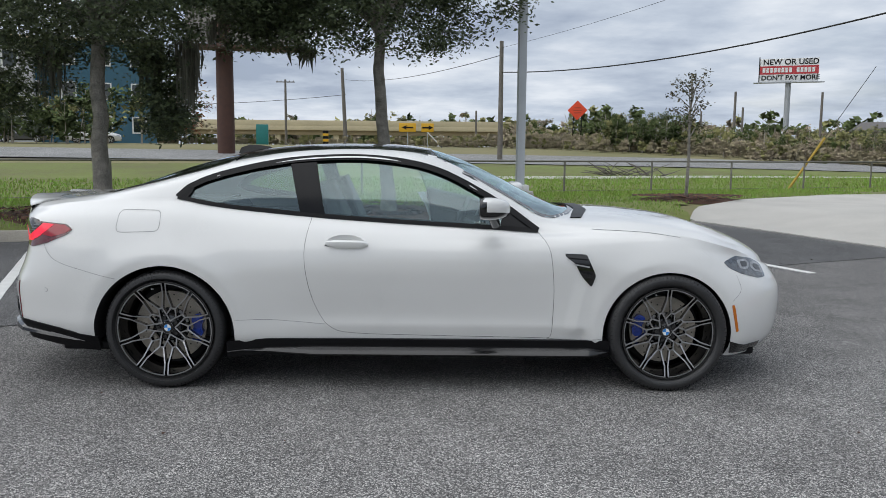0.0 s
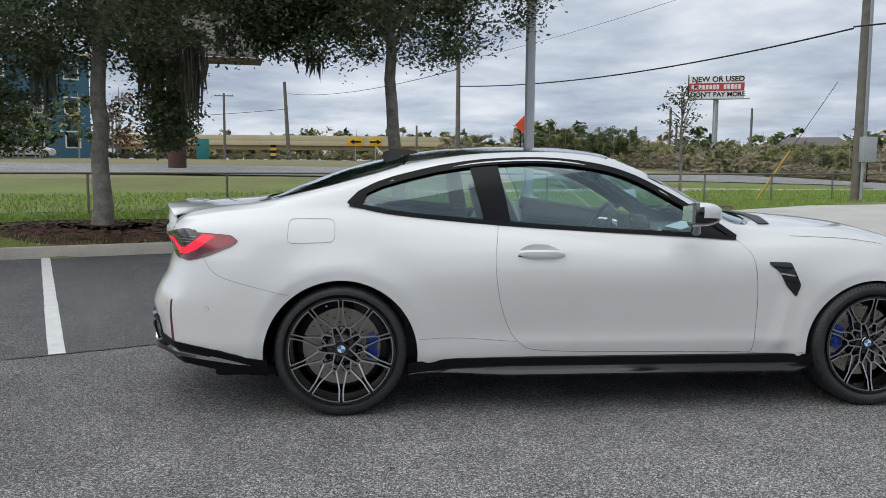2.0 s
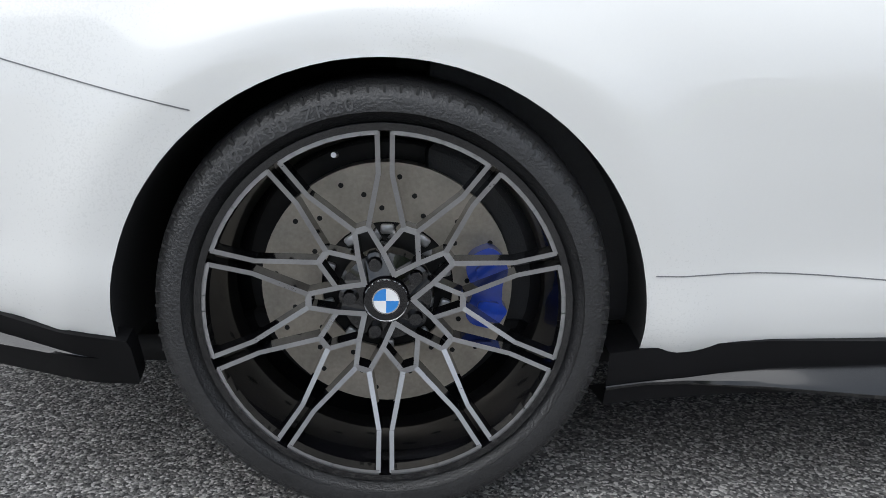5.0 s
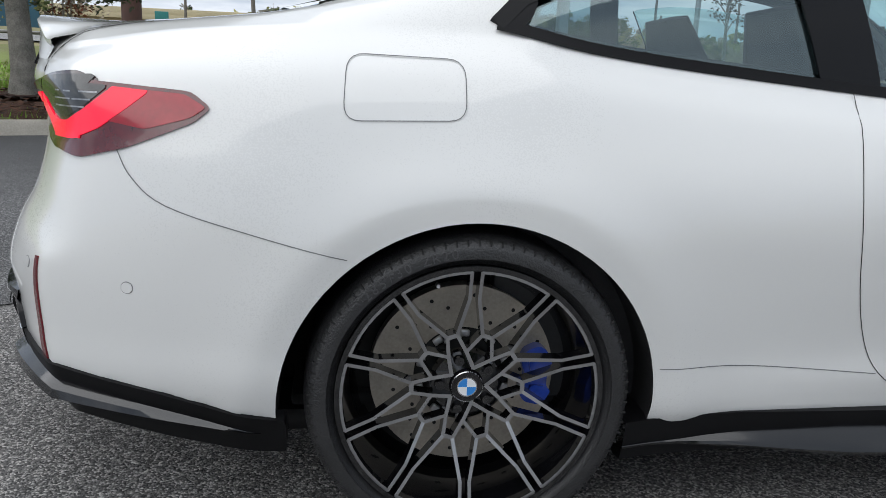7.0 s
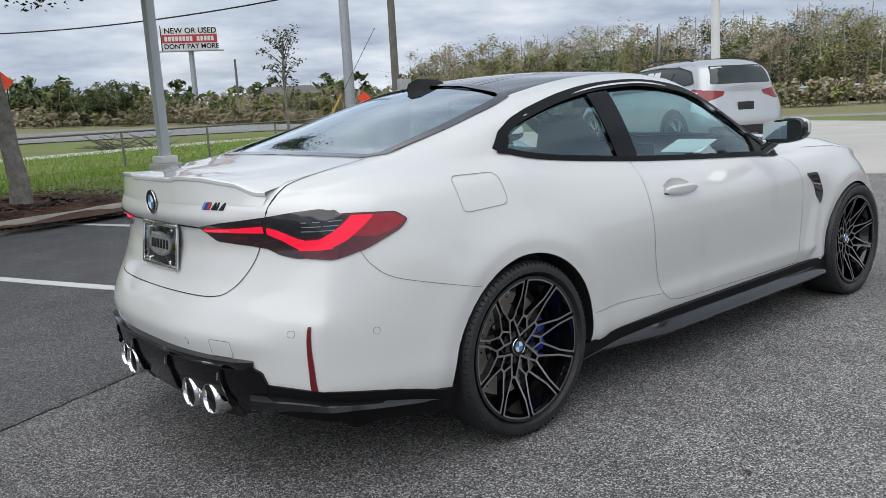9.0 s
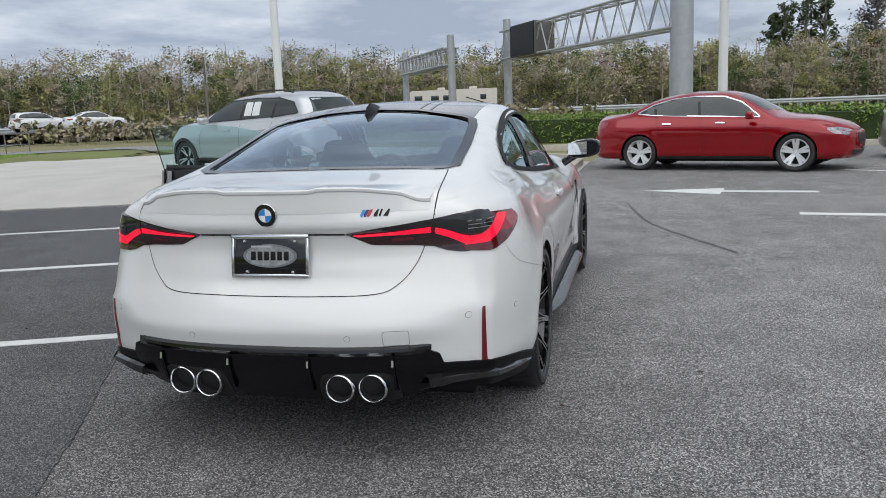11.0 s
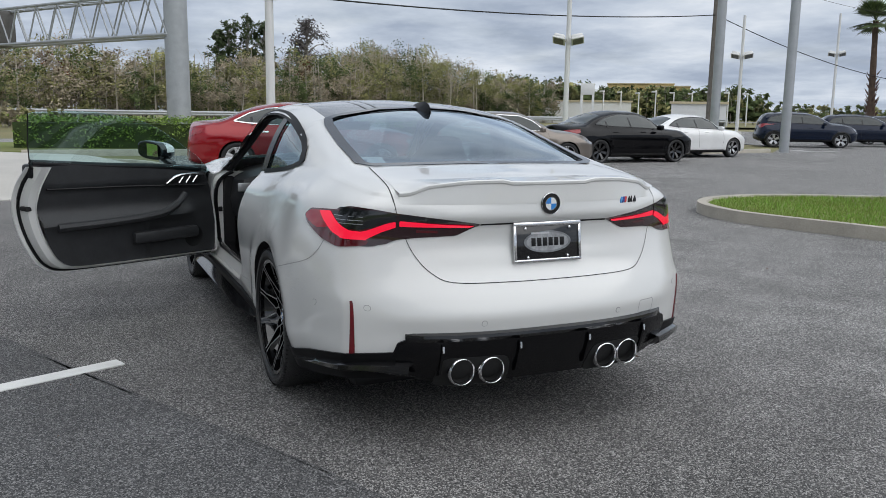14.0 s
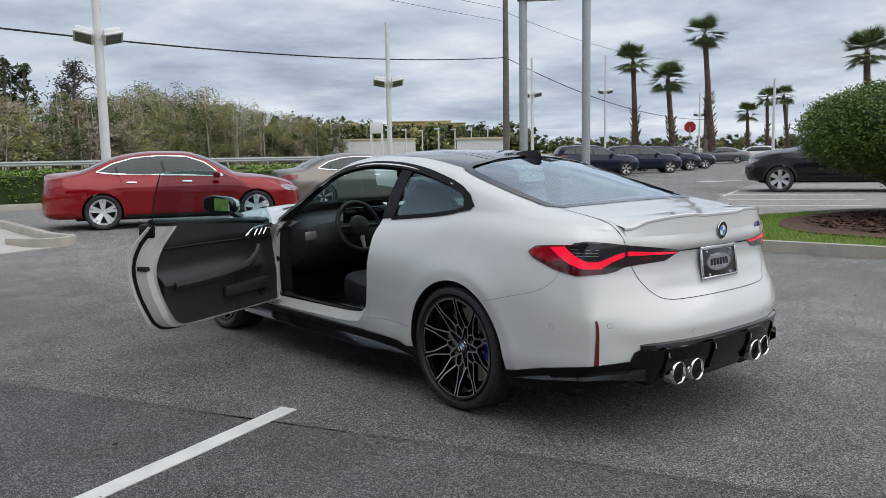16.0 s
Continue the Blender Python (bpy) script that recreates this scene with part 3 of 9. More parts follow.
def wheel_parts(car_part, side, rad, rim_r, width, style, mats, disc=True, n=56, caliper=None):
    """One wheel about the y axis at its own origin, face to -y (side -1) or +y (side 1): tyre, rim with spokes, hub cap, disc."""
    turn = Matrix.Rotation(radians(90), 4, "X") if side < 0 else Matrix.Rotation(radians(-90), 4, "X")
    h = width / 2
    face = h - 0.012
    t = part("tyre", moved(lathe([(rim_r - 0.006, -h + 0.03), (rim_r + 0.004, -h + 0.012), (rad - 0.035, -h), (rad - 0.012, -h + 0.02), (rad, -h + 0.045),
                                  (rad, h - 0.04), (rad - 0.005, h - 0.014), (rad - 0.016, h + 0.001), (rad - 0.030, h + 0.007), (rad - 0.046, h + 0.006), (rim_r + 0.012, h - 0.002), (rim_r + 0.004, h - 0.010), (rim_r - 0.004, h - 0.02)], n), turn),
             RUBBER, car_part, "black low-profile tyre")
    body, faceM = mats
    R = rim_r
    rim = merge(lathe([(R - 0.002, h - 0.016), (R - 0.003, h - 0.006), (R - 0.012, h - 0.008), (R - 0.019, h - 0.03), (R - 0.032, h - 0.075), (R - 0.046, h - 0.12), (R - 0.05, -h + 0.02), (R - 0.004, -h + 0.01)], n))
    part("rim", moved(rim, turn), body, car_part, "", True)
    # bright flange on the rim's outer edge
    part("rim_lip", moved(lathe([(R - 0.0135, h - 0.0035), (R - 0.0035, h - 0.0035), (R - 0.0035, h - 0.012)], n), turn), body if style == "web" else faceM, car_part)

    def bar(p, q, w0, w1, z0, z1, dep):
        p, q = np.array(p, float), np.array(q, float)
        d = (q - p) / np.linalg.norm(q - p)
        nn = np.array([-d[1], d[0]])
        V = []
        for c, w, z in ((p, w0, z0), (q, w1, z1)):
            for s, dz, k in ((1, 0, 0.5), (-1, 0, 0.5), (-1, -dep, 0.62), (1, -dep, 0.62)):
                pt = c + nn * s * w * k
                V.append((pt[0], pt[1], z + dz))
        return V, [(0, 1, 5, 4), (1, 2, 6, 5), (2, 3, 7, 6), (3, 0, 4, 7), (0, 3, 2, 1), (4, 5, 6, 7)]

    pol = lambda r, a: (r * math.cos(radians(a)), r * math.sin(radians(a)))
    S = []
    zin = face - 0.055
    if style == "web":
        zn = zin + 0.012
        for k in range(10):
            a = 90 + 36 * k
            for s in (-1, 1):
                S.append(bar(pol(R * 0.945, a + s * 2.3), pol(R * 0.72, a + s * 2.8), 0.0072, 0.0072, face + 0.006, face - 0.012, 0.03))
                S.append(bar(pol(R * 0.725, a + s * 2.75), pol(R * 0.425, a + s * 12.9), 0.0072, 0.0080, face - 0.012, zn, 0.03))
                for q0, q1 in ((2.0, 7.4), (7.2, 12.8), (12.6, 18.2)):
                    S.append(bar(pol(R * 0.945, a + s * q0), pol(R * 0.945, a + s * q1), 0.0085, 0.0085, face + 0.006, face + 0.006, 0.02))
            S.append(bar(pol(R * 0.422, a + 12.4), pol(R * 0.422, a + 23.6), 0.0095, 0.0095, zn, zn, 0.03))
        for k in range(5):
            a = 72 + 72 * k
            for s in (-1, 1):
                mid = pol(R * 0.277, a + s * 21.5)
                S.append(bar(pol(R * 0.142, a - s * 1.5), mid, 0.0085, 0.0080, zin + 0.002, zin + 0.007, 0.032))
                S.append(bar(pol(R * 0.268, a + s * 20.8), pol(R * 0.425, a + s * 30.8), 0.0080, 0.0080, zin + 0.007, zn, 0.03))
                S.append(bar(mid, pol(R * 0.422, a + s * 5.2), 0.0076, 0.0078, zin + 0.0068, zn - 0.0003, 0.03))
    else:
        cnt, w0, w1, split = style
        for k in range(cnt):
            a = 90 + 360 / cnt * k
            for s in ((-1, 1) if split else (0,)):
                S.append(bar(pol(R * 0.96, a + s * split), pol(R * 0.2, a + s * split * 0.35), w0, w1, face - 0.003, zin + 0.01, 0.04))
    V, F = merge(*S)
    V = [tuple(turn @ Vector(v)) for v in V]
    slots = [1 if i % 6 == 0 else 0 for i in range(len(F))]
    me = mesh_of("spokes", V, F, False, 0, (body, faceM), slots)
    part("spokes", me, None, car_part, "black spokes with machined grey faces")
    hub = lathe([(0, zin - 0.03), (R * 0.27, zin - 0.03), (R * 0.25, zin - 0.012), (R * 0.13, zin - 0.004), (R * 0.115, zin + 0.004), (0, zin + 0.006)], 30)
    part("hub", moved(hub, turn), body, car_part)
    for k in range(5):
        x, y = pol(R * 0.20, 108 + 72 * k)
        part("wheel_bolt", moved(lathe([(0, zin + 0.002), (0.010, zin + 0.002), (0.012, zin - 0.01), (0.018, zin - 0.012), (0.019, zin - 0.03)], 12), turn @ Matrix.Translation((x, y, 0))), body, car_part)
    roundel(car_part, turn @ Matrix.Translation((0, 0, zin + 0.0065)) , 0.034) if style == "web" else None
    if disc:
        part("brake_disc", moved(lathe([(R * 0.38, -0.02), (R * 0.38, 0.004), (R * 0.72, 0.004), (R * 0.72, -0.03)], n), turn), DISC, car_part, "drilled steel brake disc")
        holes = []
        for k in range(36):
            r = R * (0.46 + 0.09 * (k % 3))
            x, y = pol(r, 10 * k + 4)
            holes.append(moved(lathe([(0, 0.0052), (0.0042, 0.0052), (0.0044, 0.004)], 8), turn @ Matrix.Translation((x, y, 0))))
        tagged(part("disc_holes", merge(*holes), SEAM, car_part), kind="stuff")
        part("disc_bell", moved(lathe([(0, 0.012), (R * 0.27, 0.012), (R * 0.385, -0.004)], 24), turn), SEAM, car_part)
        for k in range(10):
            part("disc_bolt", moved(box(R * 0.345, 0, 0.012, 0.016, 0.022, 0.012, 0.004), turn @ Matrix.Rotation(radians(36 * k + 18), 4, "Z")), SILVER, car_part)
        part("tyre_valve", moved(tube([(-R * 0.26, R * 0.80, h - 0.055), (-R * 0.262, R * 0.812, h - 0.03)], [0.005, 0.004], 8), turn), SILVER, car_part, "silver tyre valve")
        part("wheel_back", moved(lathe([(0, -0.06), (R - 0.045, -0.06)], 24), turn), SATIN, car_part)
    if caliper is not None:
        poly = [pol(R * r, a) for r, a in ((0.46, -17), (0.52, -22), (0.66, -20), (0.70, -9), (0.655, -6), (0.655, 5), (0.70, 8), (0.69, 18), (0.64, 25), (0.52, 25), (0.46, 18), (0.49, 0))]
        g = prism(rounded(poly, 0.012, 3), -0.03, 0.036)
        part("brake_caliper", moved(g, turn @ Matrix.Rotation(radians(caliper), 4, "Z")), BLUE, car_part, "blue painted brake caliper")
        for a0, a1 in ((-15, -5), (6, 17)):
            pad = [pol(R * r, a) for r, a in ((0.52, a0), (0.64, a0), (0.64, a1), (0.52, a1))]
            part("caliper_rib", moved(prism(rounded(pad, 0.006, 2), 0.036, 0.043), turn @ Matrix.Rotation(radians(caliper), 4, "Z")), BLUE, car_part)
    return t


def roundel(parent, m, r):
    """A round badge: black ring, blue and white quarters."""
    g = part("badge", moved(lathe([(0, -0.004), (r, -0.004), (r, 0.001), (r * 0.97, 0.0025), (r * 0.62, 0.0028), (r * 0.60, 0.002), (0, 0.002)], 40), m), BLACK, parent, "round badge with blue and white quarters")
    part("badge_rim", moved(lathe([(r, 0), (r * 1.02, 0.002), (r * 0.975, 0.0038), (r * 0.955, 0.0026)], 40), m), CHROME, g)
    part("badge_ring", moved(lathe([(r * 0.60, 0.0026), (r * 0.63, 0.0036), (r * 0.57, 0.0036), (r * 0.56, 0.0026)], 40), m), CHROME, g)
    for k in range(4):
        n = 8
        pts = [(0, 0)] + [(r * 0.57 * math.cos(math.pi / 2 * (k + i / n)), r * 0.57 * math.sin(math.pi / 2 * (k + i / n))) for i in range(n + 1)]
        part("badge_quarter", moved(prism(pts, 0.001, 0.0032), m), EMB_BLUE if k % 2 else PAPER, g)
    return g


def curved_text(text, r, start, size, z, step, m):
    """Raised letters set along a circle, reading clockwise, tops outward."""
    geos = []
    for i, ch in enumerate(text):
        if ch == " ":
            continue
        cu = bpy.data.curves.new("letters", "FONT")
        cu.body, cu.size, cu.align_x, cu.extrude = ch, size, "CENTER", 0.0006
        ob = bpy.data.objects.new("letters", cu)
        me = ob.to_mesh()
        a = radians(start - i * step)
        mm = m @ Matrix.Translation((r * math.cos(a), r * math.sin(a), z)) @ Matrix.Rotation(a - math.pi / 2, 4, "Z")
        geos.append(([tuple(mm @ v.co) for v in me.vertices], [tuple(p.vertices) for p in me.polygons]))
        ob.to_mesh_clear()
        bpy.data.objects.remove(ob)
        bpy.data.curves.remove(cu)
    return merge(*geos)


def letters(text, size, extrude=0.002, bold=0.0):
    """Flat upright letters in the xy plane, centred."""
    cu = bpy.data.curves.new("letters", "FONT")
    cu.body, cu.size, cu.align_x, cu.align_y, cu.extrude, cu.offset = text, size, "CENTER", "CENTER", extrude, bold
    ob = bpy.data.objects.new("letters", cu)
    me = ob.to_mesh()
    g = ([tuple(v.co) for v in me.vertices], [tuple(p.vertices) for p in me.polygons])
    ob.to_mesh_clear()
    bpy.data.objects.remove(ob)
    bpy.data.curves.remove(cu)
    return g


# ---- the white coupe ----
def white_coupe():
    car = thing("coupe", "white two-door sports coupe parked with its driver's door open", "car")
    zc = pchip([(-2.50, 1.000), (-2.44, 1.036), (-2.30, 1.064), (-2.00, 1.088), (-1.86, 1.105), (-1.70, 1.17), (-1.47, 1.255), (-1.3, 1.305), (-1.06, 1.355), (-0.78, 1.388),
                (-0.5, 1.400), (-0.2, 1.398), (0.06, 1.372), (0.22, 1.325), (0.49, 1.205), (0.74, 1.08), (0.95, 1.005), (1.21, 0.995), (1.55, 0.965), (1.82, 0.90), (2.03, 0.82), (2.2, 0.73), (2.30, 0.66)])
    zb = pchip([(-2.50, 0.985), (-2.3, 1.00), (-2.0, 1.045), (-1.7, 1.065), (-1.40, 1.065), (-1.12, 1.022), (-0.59, 0.972), (-0.13, 0.942), (0.3, 0.922), (0.71, 0.895),
                (0.95, 0.90), (1.2, 0.905), (1.43, 0.895), (1.8, 0.815), (2.05, 0.72), (2.2, 0.655), (2.3, 0.60)])
    yb = pchip([(-2.5, 0.80), (-2.3, 0.785), (-2.0, 0.765), (-1.7, 0.745), (-1.4, 0.752), (-1.0, 0.768), (-0.5, 0.785), (0, 0.795), (0.4, 0.80), (0.72, 0.80), (1.0, 0.81),
                (1.43, 0.815), (1.8, 0.77), (2.05, 0.70), (2.3, 0.66)])
    yr = pchip([(-2.5, 0.70), (-2.2, 0.685), (-1.9, 0.668), (-1.6, 0.676), (-1.31, 0.670), (-1.06, 0.655), (-0.63, 0.632), (-0.33, 0.622), (-0.07, 0.618), (0.13, 0.622), (0.33, 0.638),
                (0.53, 0.67), (0.75, 0.725), (0.95, 0.73), (1.2, 0.72), (1.6, 0.68), (2.0, 0.60), (2.3, 0.54)])
    zr = pchip([(-2.5, 0.992), (-2.3, 1.030), (-2.0, 1.070), (-1.9, 1.082), (-1.6, 1.135), (-1.31, 1.205), (-1.06, 1.275), (-0.63, 1.342), (-0.33, 1.354), (-0.07, 1.338), (0.13, 1.288), (0.33, 1.195),
                (0.53, 1.08), (0.75, 0.962), (0.95, 0.95), (1.2, 0.958), (1.6, 0.905), (2.0, 0.785), (2.3, 0.64)])
    ends = lambda a, mid, b: pchip([(-2.52, a), (-1.9, a), (-1.1, mid), (1.05, mid), (1.85, b), (2.3, b)])
    levels = [
        (pchip([(-2.52, 0.89), (-1.43, 0.88), (-1.0, 0.865), (1.0, 0.865), (1.43, 0.86), (2.3, 0.80)]), ends(0.205, 0.235, 0.19)),
        (pchip([(-2.52, 0.932), (-1.9, 0.940), (-1.43, 0.938), (-1.0, 0.905), (1.0, 0.90), (1.43, 0.905), (2.3, 0.86)]), ends(0.35, 0.30, 0.28)),
        (pchip([(-2.52, 0.932), (-1.9, 0.947), (-1.43, 0.945), (-0.95, 0.912), (-0.4, 0.893), (0.5, 0.893), (0.95, 0.898), (1.43, 0.915), (2.3, 0.87)]), ends(0.46, 0.42, 0.42)),
        (pchip([(-2.52, 0.935), (-1.9, 0.950), (-1.43, 0.947), (-0.95, 0.925), (-0.4, 0.916), (0.5, 0.912), (0.95, 0.902), (1.43, 0.920), (1.9, 0.88), (2.3, 0.85)]), ends(0.585, 0.58, 0.54)),
        (pchip([(-2.52, 0.942), (-1.9, 0.946), (-1.43, 0.938), (-0.95, 0.928), (-0.4, 0.928), (0.5, 0.922), (0.95, 0.908), (1.43, 0.912), (1.9, 0.85), (2.3, 0.80)]), pchip([(-2.52, 0.70), (-1.9, 0.71), (-1.1, 0.70), (1.05, 0.70), (1.85, 0.63), (2.3, 0.59)])),
        (pchip([(-2.52, 0.940), (-1.9, 0.922), (-1.43, 0.905), (-0.95, 0.905), (-0.4, 0.913), (0.5, 0.905), (0.95, 0.895), (1.43, 0.885), (1.9, 0.80), (2.3, 0.74)]), pchip([(-2.52, 0.82), (-1.9, 0.83), (-1.1, 0.81), (1.05, 0.79), (1.6, 0.765), (1.85, 0.70), (2.3, 0.62)])),
        (pchip([(-2.52, 0.915), (-1.9, 0.868), (-1.43, 0.838), (-0.95, 0.845), (-0.4, 0.865), (0.5, 0.855), (0.95, 0.86), (1.43, 0.855), (1.9, 0.755), (2.3, 0.70)]), pchip([(-2.52, 0.93), (-1.9, 0.965), (-1.43, 0.97), (-0.95, 0.925), (-0.4, 0.892), (0.5, 0.862), (1.05, 0.86), (1.43, 0.845), (1.85, 0.755), (2.3, 0.635)])),
    ]
    rear = (-1.75, 3.0, [-2.40, -2.48, -2.502, -2.500, -2.440, -2.402, -2.418, -2.428])
    front = (1.55, 2.5, [2.20, 2.27, 2.30, 2.30, 2.28, 2.26, 2.24, 2.22])
    AR, AF = (-1.4285, 0.315, 0.392), (1.4285, 0.315, 0.372)

    def creases(side):
        """Edges that the smooth skin lacks: under the doors, over the number plate, along the bumper and behind the front wheels."""
        X, Y, Z = side[:, :, 0], side[:, :, 1], side[:, :, 2]
        mid = np.clip((X + 0.95) / 0.5, 0, 1) * np.clip((1.02 - X) / 0.08, 0, 1)
        Y -= mid * 0.34 * np.clip(0.372 - Z, 0, 0.06)
        tail = (X < -2.1) * np.clip((0.74 - Y) / 0.12, 0, 1)
        inner = np.clip((0.60 - Y) / 0.16, 0, 1) * (X < -2.1)
        X -= inner * 0.020 * np.clip((Z - 0.893) / 0.012, 0, 1) * np.clip((1.0 - Z) / 0.07, 0, 1)
        X -= tail * 0.010 * np.clip(1 - np.abs(Z - 0.533) / 0.06, 0, 1)
        X += inner * 0.006 * np.clip(1 - np.abs(Z - 0.712) / 0.045, 0, 1)
        # the tail's corner is rounder above its reflectors
        c = 31
        for _ in range(6):
            k = np.clip((Z[:, c - 5:c + 6] - 0.60) / 0.05, 0, 1) * 0.5
            for A in (X, Y):
                A[:, c - 5:c + 6] += k * (0.5 * (A[:, c - 6:c + 5] + A[:, c - 4:c + 7]) - A[:, c - 5:c + 6])
        # bright edge running down from the fender vent
        ridge = 0.90 + 0.20 * (Z - 0.35)
        Y += 0.012 * np.clip(1 - np.abs(X - ridge) / 0.07, 0, 1) * np.clip((Z - 0.30) / 0.06, 0, 1) * np.clip((0.66 - Z) / 0.10, 0, 1)
    sh = Shell(levels, zc, yb, zb, yr, zr, rear, front, (AR, AF), nx=250, ne=24, sub=8, flare=0.011, corner=(0.70, 0.876, 2.8), shape=creases)
    V, F = sh.V.copy(), sh.F
    on = sh.on
    neg, pos = V[:, 1] < -0.45, V[:, 1] > 0.45
    circ = lambda c: [(c[0] + c[2] * math.cos(a), c[1] + c[2] * math.sin(a)) for a in np.linspace(0, 2 * math.pi, 72, endpoint=False)]
    low = V[:, 2] < 0.85
    for c in (AR, AF):
        F, _ = carve(V, F, circ(c), (0, 2), neg & low)
        F, _ = carve(V, F, circ(c), (0, 2), pos & low)
    hem = [(-2.60, 0.402), (-2.44, 0.396), (-2.24, 0.368), (-2.05, 0.340), (-1.90, 0.306), (-1.78, 0.285), (-1.78, 0.10), (-2.60, 0.10)]
    F, _ = carve(V, F, hem, (0, 2), (V[:, 0] < -1.7) & (V[:, 2] < 0.5))
    # glass openings
    bot = [(-1.385, 1.082), (-1.12, 1.032), (-0.59, 0.982), (-0.13, 0.952), (0.3, 0.930), (0.69, 0.906)]
    top = [(0.53, 1.022), (0.33, 1.138), (0.13, 1.235), (-0.07, 1.288), (-0.33, 1.314), (-0.63, 1.305), (-0.86, 1.276), (-1.06, 1.232), (-1.22, 1.186), (-1.33, 1.135)]
    dlo = smooth_line(bot, 5) + smooth_line(top, 5)
    dlo = rounded(dlo, 0.006, 1)
    hi = V[:, 2] > 0.86
    F, _ = carve(V, F, dlo, (0, 2), neg & hi)
    F, _ = carve(V, F, dlo, (0, 2), pos & hi)
    sym = lambda half: half + [(x, -y) for x, y in reversed(half)]
    rearwin = sym([(-1.885, 0.02), (-1.88, 0.30), (-1.86, 0.555), (-1.81, 0.600), (-1.50, 0.588), (-1.22, 0.564), (-1.13, 0.543), (-1.10, 0.49), (-1.075, 0.25), (-1.067, 0.02)])
    shield = sym([(0.985, 0.02), (0.96, 0.25), (0.89, 0.50), (0.80, 0.645), (0.72, 0.655), (0.40, 0.59), (0.16, 0.54), (0.10, 0.50), (0.055, 0.25), (0.045, 0.02)])
    hi2 = V[:, 2] > 0.93
    F, _ = carve(V, F, rearwin, (0, 1), hi2)
    F, _ = carve(V, F, shield, (0, 1), hi2)
    roofpoly = sym([(-1.075, 0.02), (-1.083, 0.25), (-1.105, 0.49), (-1.10, 0.543), (-0.6, 0.528), (-0.2, 0.515), (0.10, 0.508), (0.112, 0.48), (0.07, 0.25), (0.055, 0.02)])
    F, roofF = carve(V, F, roofpoly, (0, 1), hi2)
    # driver's door: its outer skin comes out of the left side
    doorline = [(-0.605, 0.985), (-0.635, 0.80), (-0.615, 0.61), (-0.565, 0.455), (-0.50, 0.365), (-0.385, 0.325), (0.0, 0.312), (0.66, 0.302), (0.745, 0.301), (0.765, 0.325), (0.772, 0.42), (0.775, 0.56), (0.765, 0.70), (0.745, 0.82), (0.69, 0.898)]
    beltd = [(0.69, 0.902), (0.3, 0.926), (-0.13, 0.948), (-0.605, 0.979)]
    doorpoly = smooth_line(doorline, 4)[:-1] + beltd
    F, doorF = carve(V, F, doorpoly, (0, 2), pos & (V[:, 2] < 1.02))
    dish = [(-0.405 + 0.105 * math.cos(a), 0.842 + (0.040 if math.sin(a) > 0 else 0.026) * math.sin(a)) for a in np.linspace(0, 2 * math.pi, 28, endpoint=False)]
    F, _ = carve(V, F, dish, (0, 2), neg & (V[:, 2] < 0.92), 0.03)
    VV = [tuple(on(-0.405, 0.842, "R", -0.024))]
    for k, dep in ((0.45, -0.022), (0.75, -0.014), (0.93, -0.005), (1.03, 0.0006)):
        VV += [tuple(on(-0.405 + (x + 0.405) * k, 0.842 + (z - 0.842) * k, "R", dep)) for x, z in dish]
    FF = [(0, 1 + i, 1 + (i + 1) % 28) for i in range(28)] + [(1 + 28 * r + i, 1 + 28 * r + (i + 1) % 28, 29 + 28 * r + (i + 1) % 28, 29 + 28 * r + i) for r in range(3) for i in range(28)]
    part("handle_bowl", (VV, FF), WHITE, car, "white recess behind the door handle", sharp=50)
    body = part("body", mesh_of("body", *used(V, F), True, 38, (WHITE,)), None, car, "glossy white painted body shell")
    part("roof_panel", mesh_of("roof_panel", *used(V, roofF), True, 50, (CARBON,)), None, car, "gloss black carbon roof panel")
    inner = V.copy()
    # inner roof lining
    part("headliner", mesh_of("headliner", *used(inner + np.array([0, 0, -0.025]), roofF), True, 50, (LEATHER,)), None, car)
    # glass
    for how in "RL":
        s = -1 if how == "R" else 1
        q = [(-0.665, 1.295), (-0.595, 0.987)] + [p for p in smooth_line(bot, 5) if p[0] < -0.61][::-1] + [p for p in smooth_line(top, 5) if p[0] < -0.67][::-1]
        part("quarter_window", sh.drape(q, how, -0.010, 0.004, 0.03), QGLASS, car, "tinted fixed quarter window")
    fr = [p for p in smooth_line(bot, 5) if p[0] > -0.58]
    ft = [p for p in smooth_line(top, 5) if p[0] > -0.64]
    dwin = [(-0.585, 0.984)] + fr + ft + [(-0.645, 1.302)]
    part("door_window", sh.drape(dwin, "R", -0.010, 0.004, 0.03), GLASS, car, "tinted frameless door window")
    part("rear_screen", sh.drape(rearwin, "T", -0.006, 0.004, 0.04), REARGLASS, car, "sloping tinted rear window")
    part("windscreen", sh.drape(shield, "T", -0.006, 0.004, 0.04), GLASS, car, "sloping windscreen")
    for g in car.children:
        if g.name.split(".")[0] in ("quarter_window", "door_window", "rear_screen", "windscreen"):
            g.visible_shadow = False
    # black frames round the side glass
    for how in "RL":
        ring = smooth_line(bot, 5) + smooth_line(top, 5)
        ring = ring + ring[:2]
        part("window_trim", sh.ribbon([p for p in smooth_line(bot, 5) if how == "R" or p[0] < -0.6], how, 0.026, 0.006, 1, False), TRIMB, car, "black window surround")
        part("window_trim", sh.ribbon([bot[-1]] + smooth_line(top, 5) + [bot[0]], how, 0.032, 0.0065, 1, False), TRIMB, car)
        part("window_corner", sh.drape([(-1.400, 1.090), (-1.37, 1.074), (-1.335, 1.074), (-1.31, 1.10), (-1.295, 1.135), (-1.335, 1.145)], how, 0.005, 0.02, 0.014), TRIMB, car)
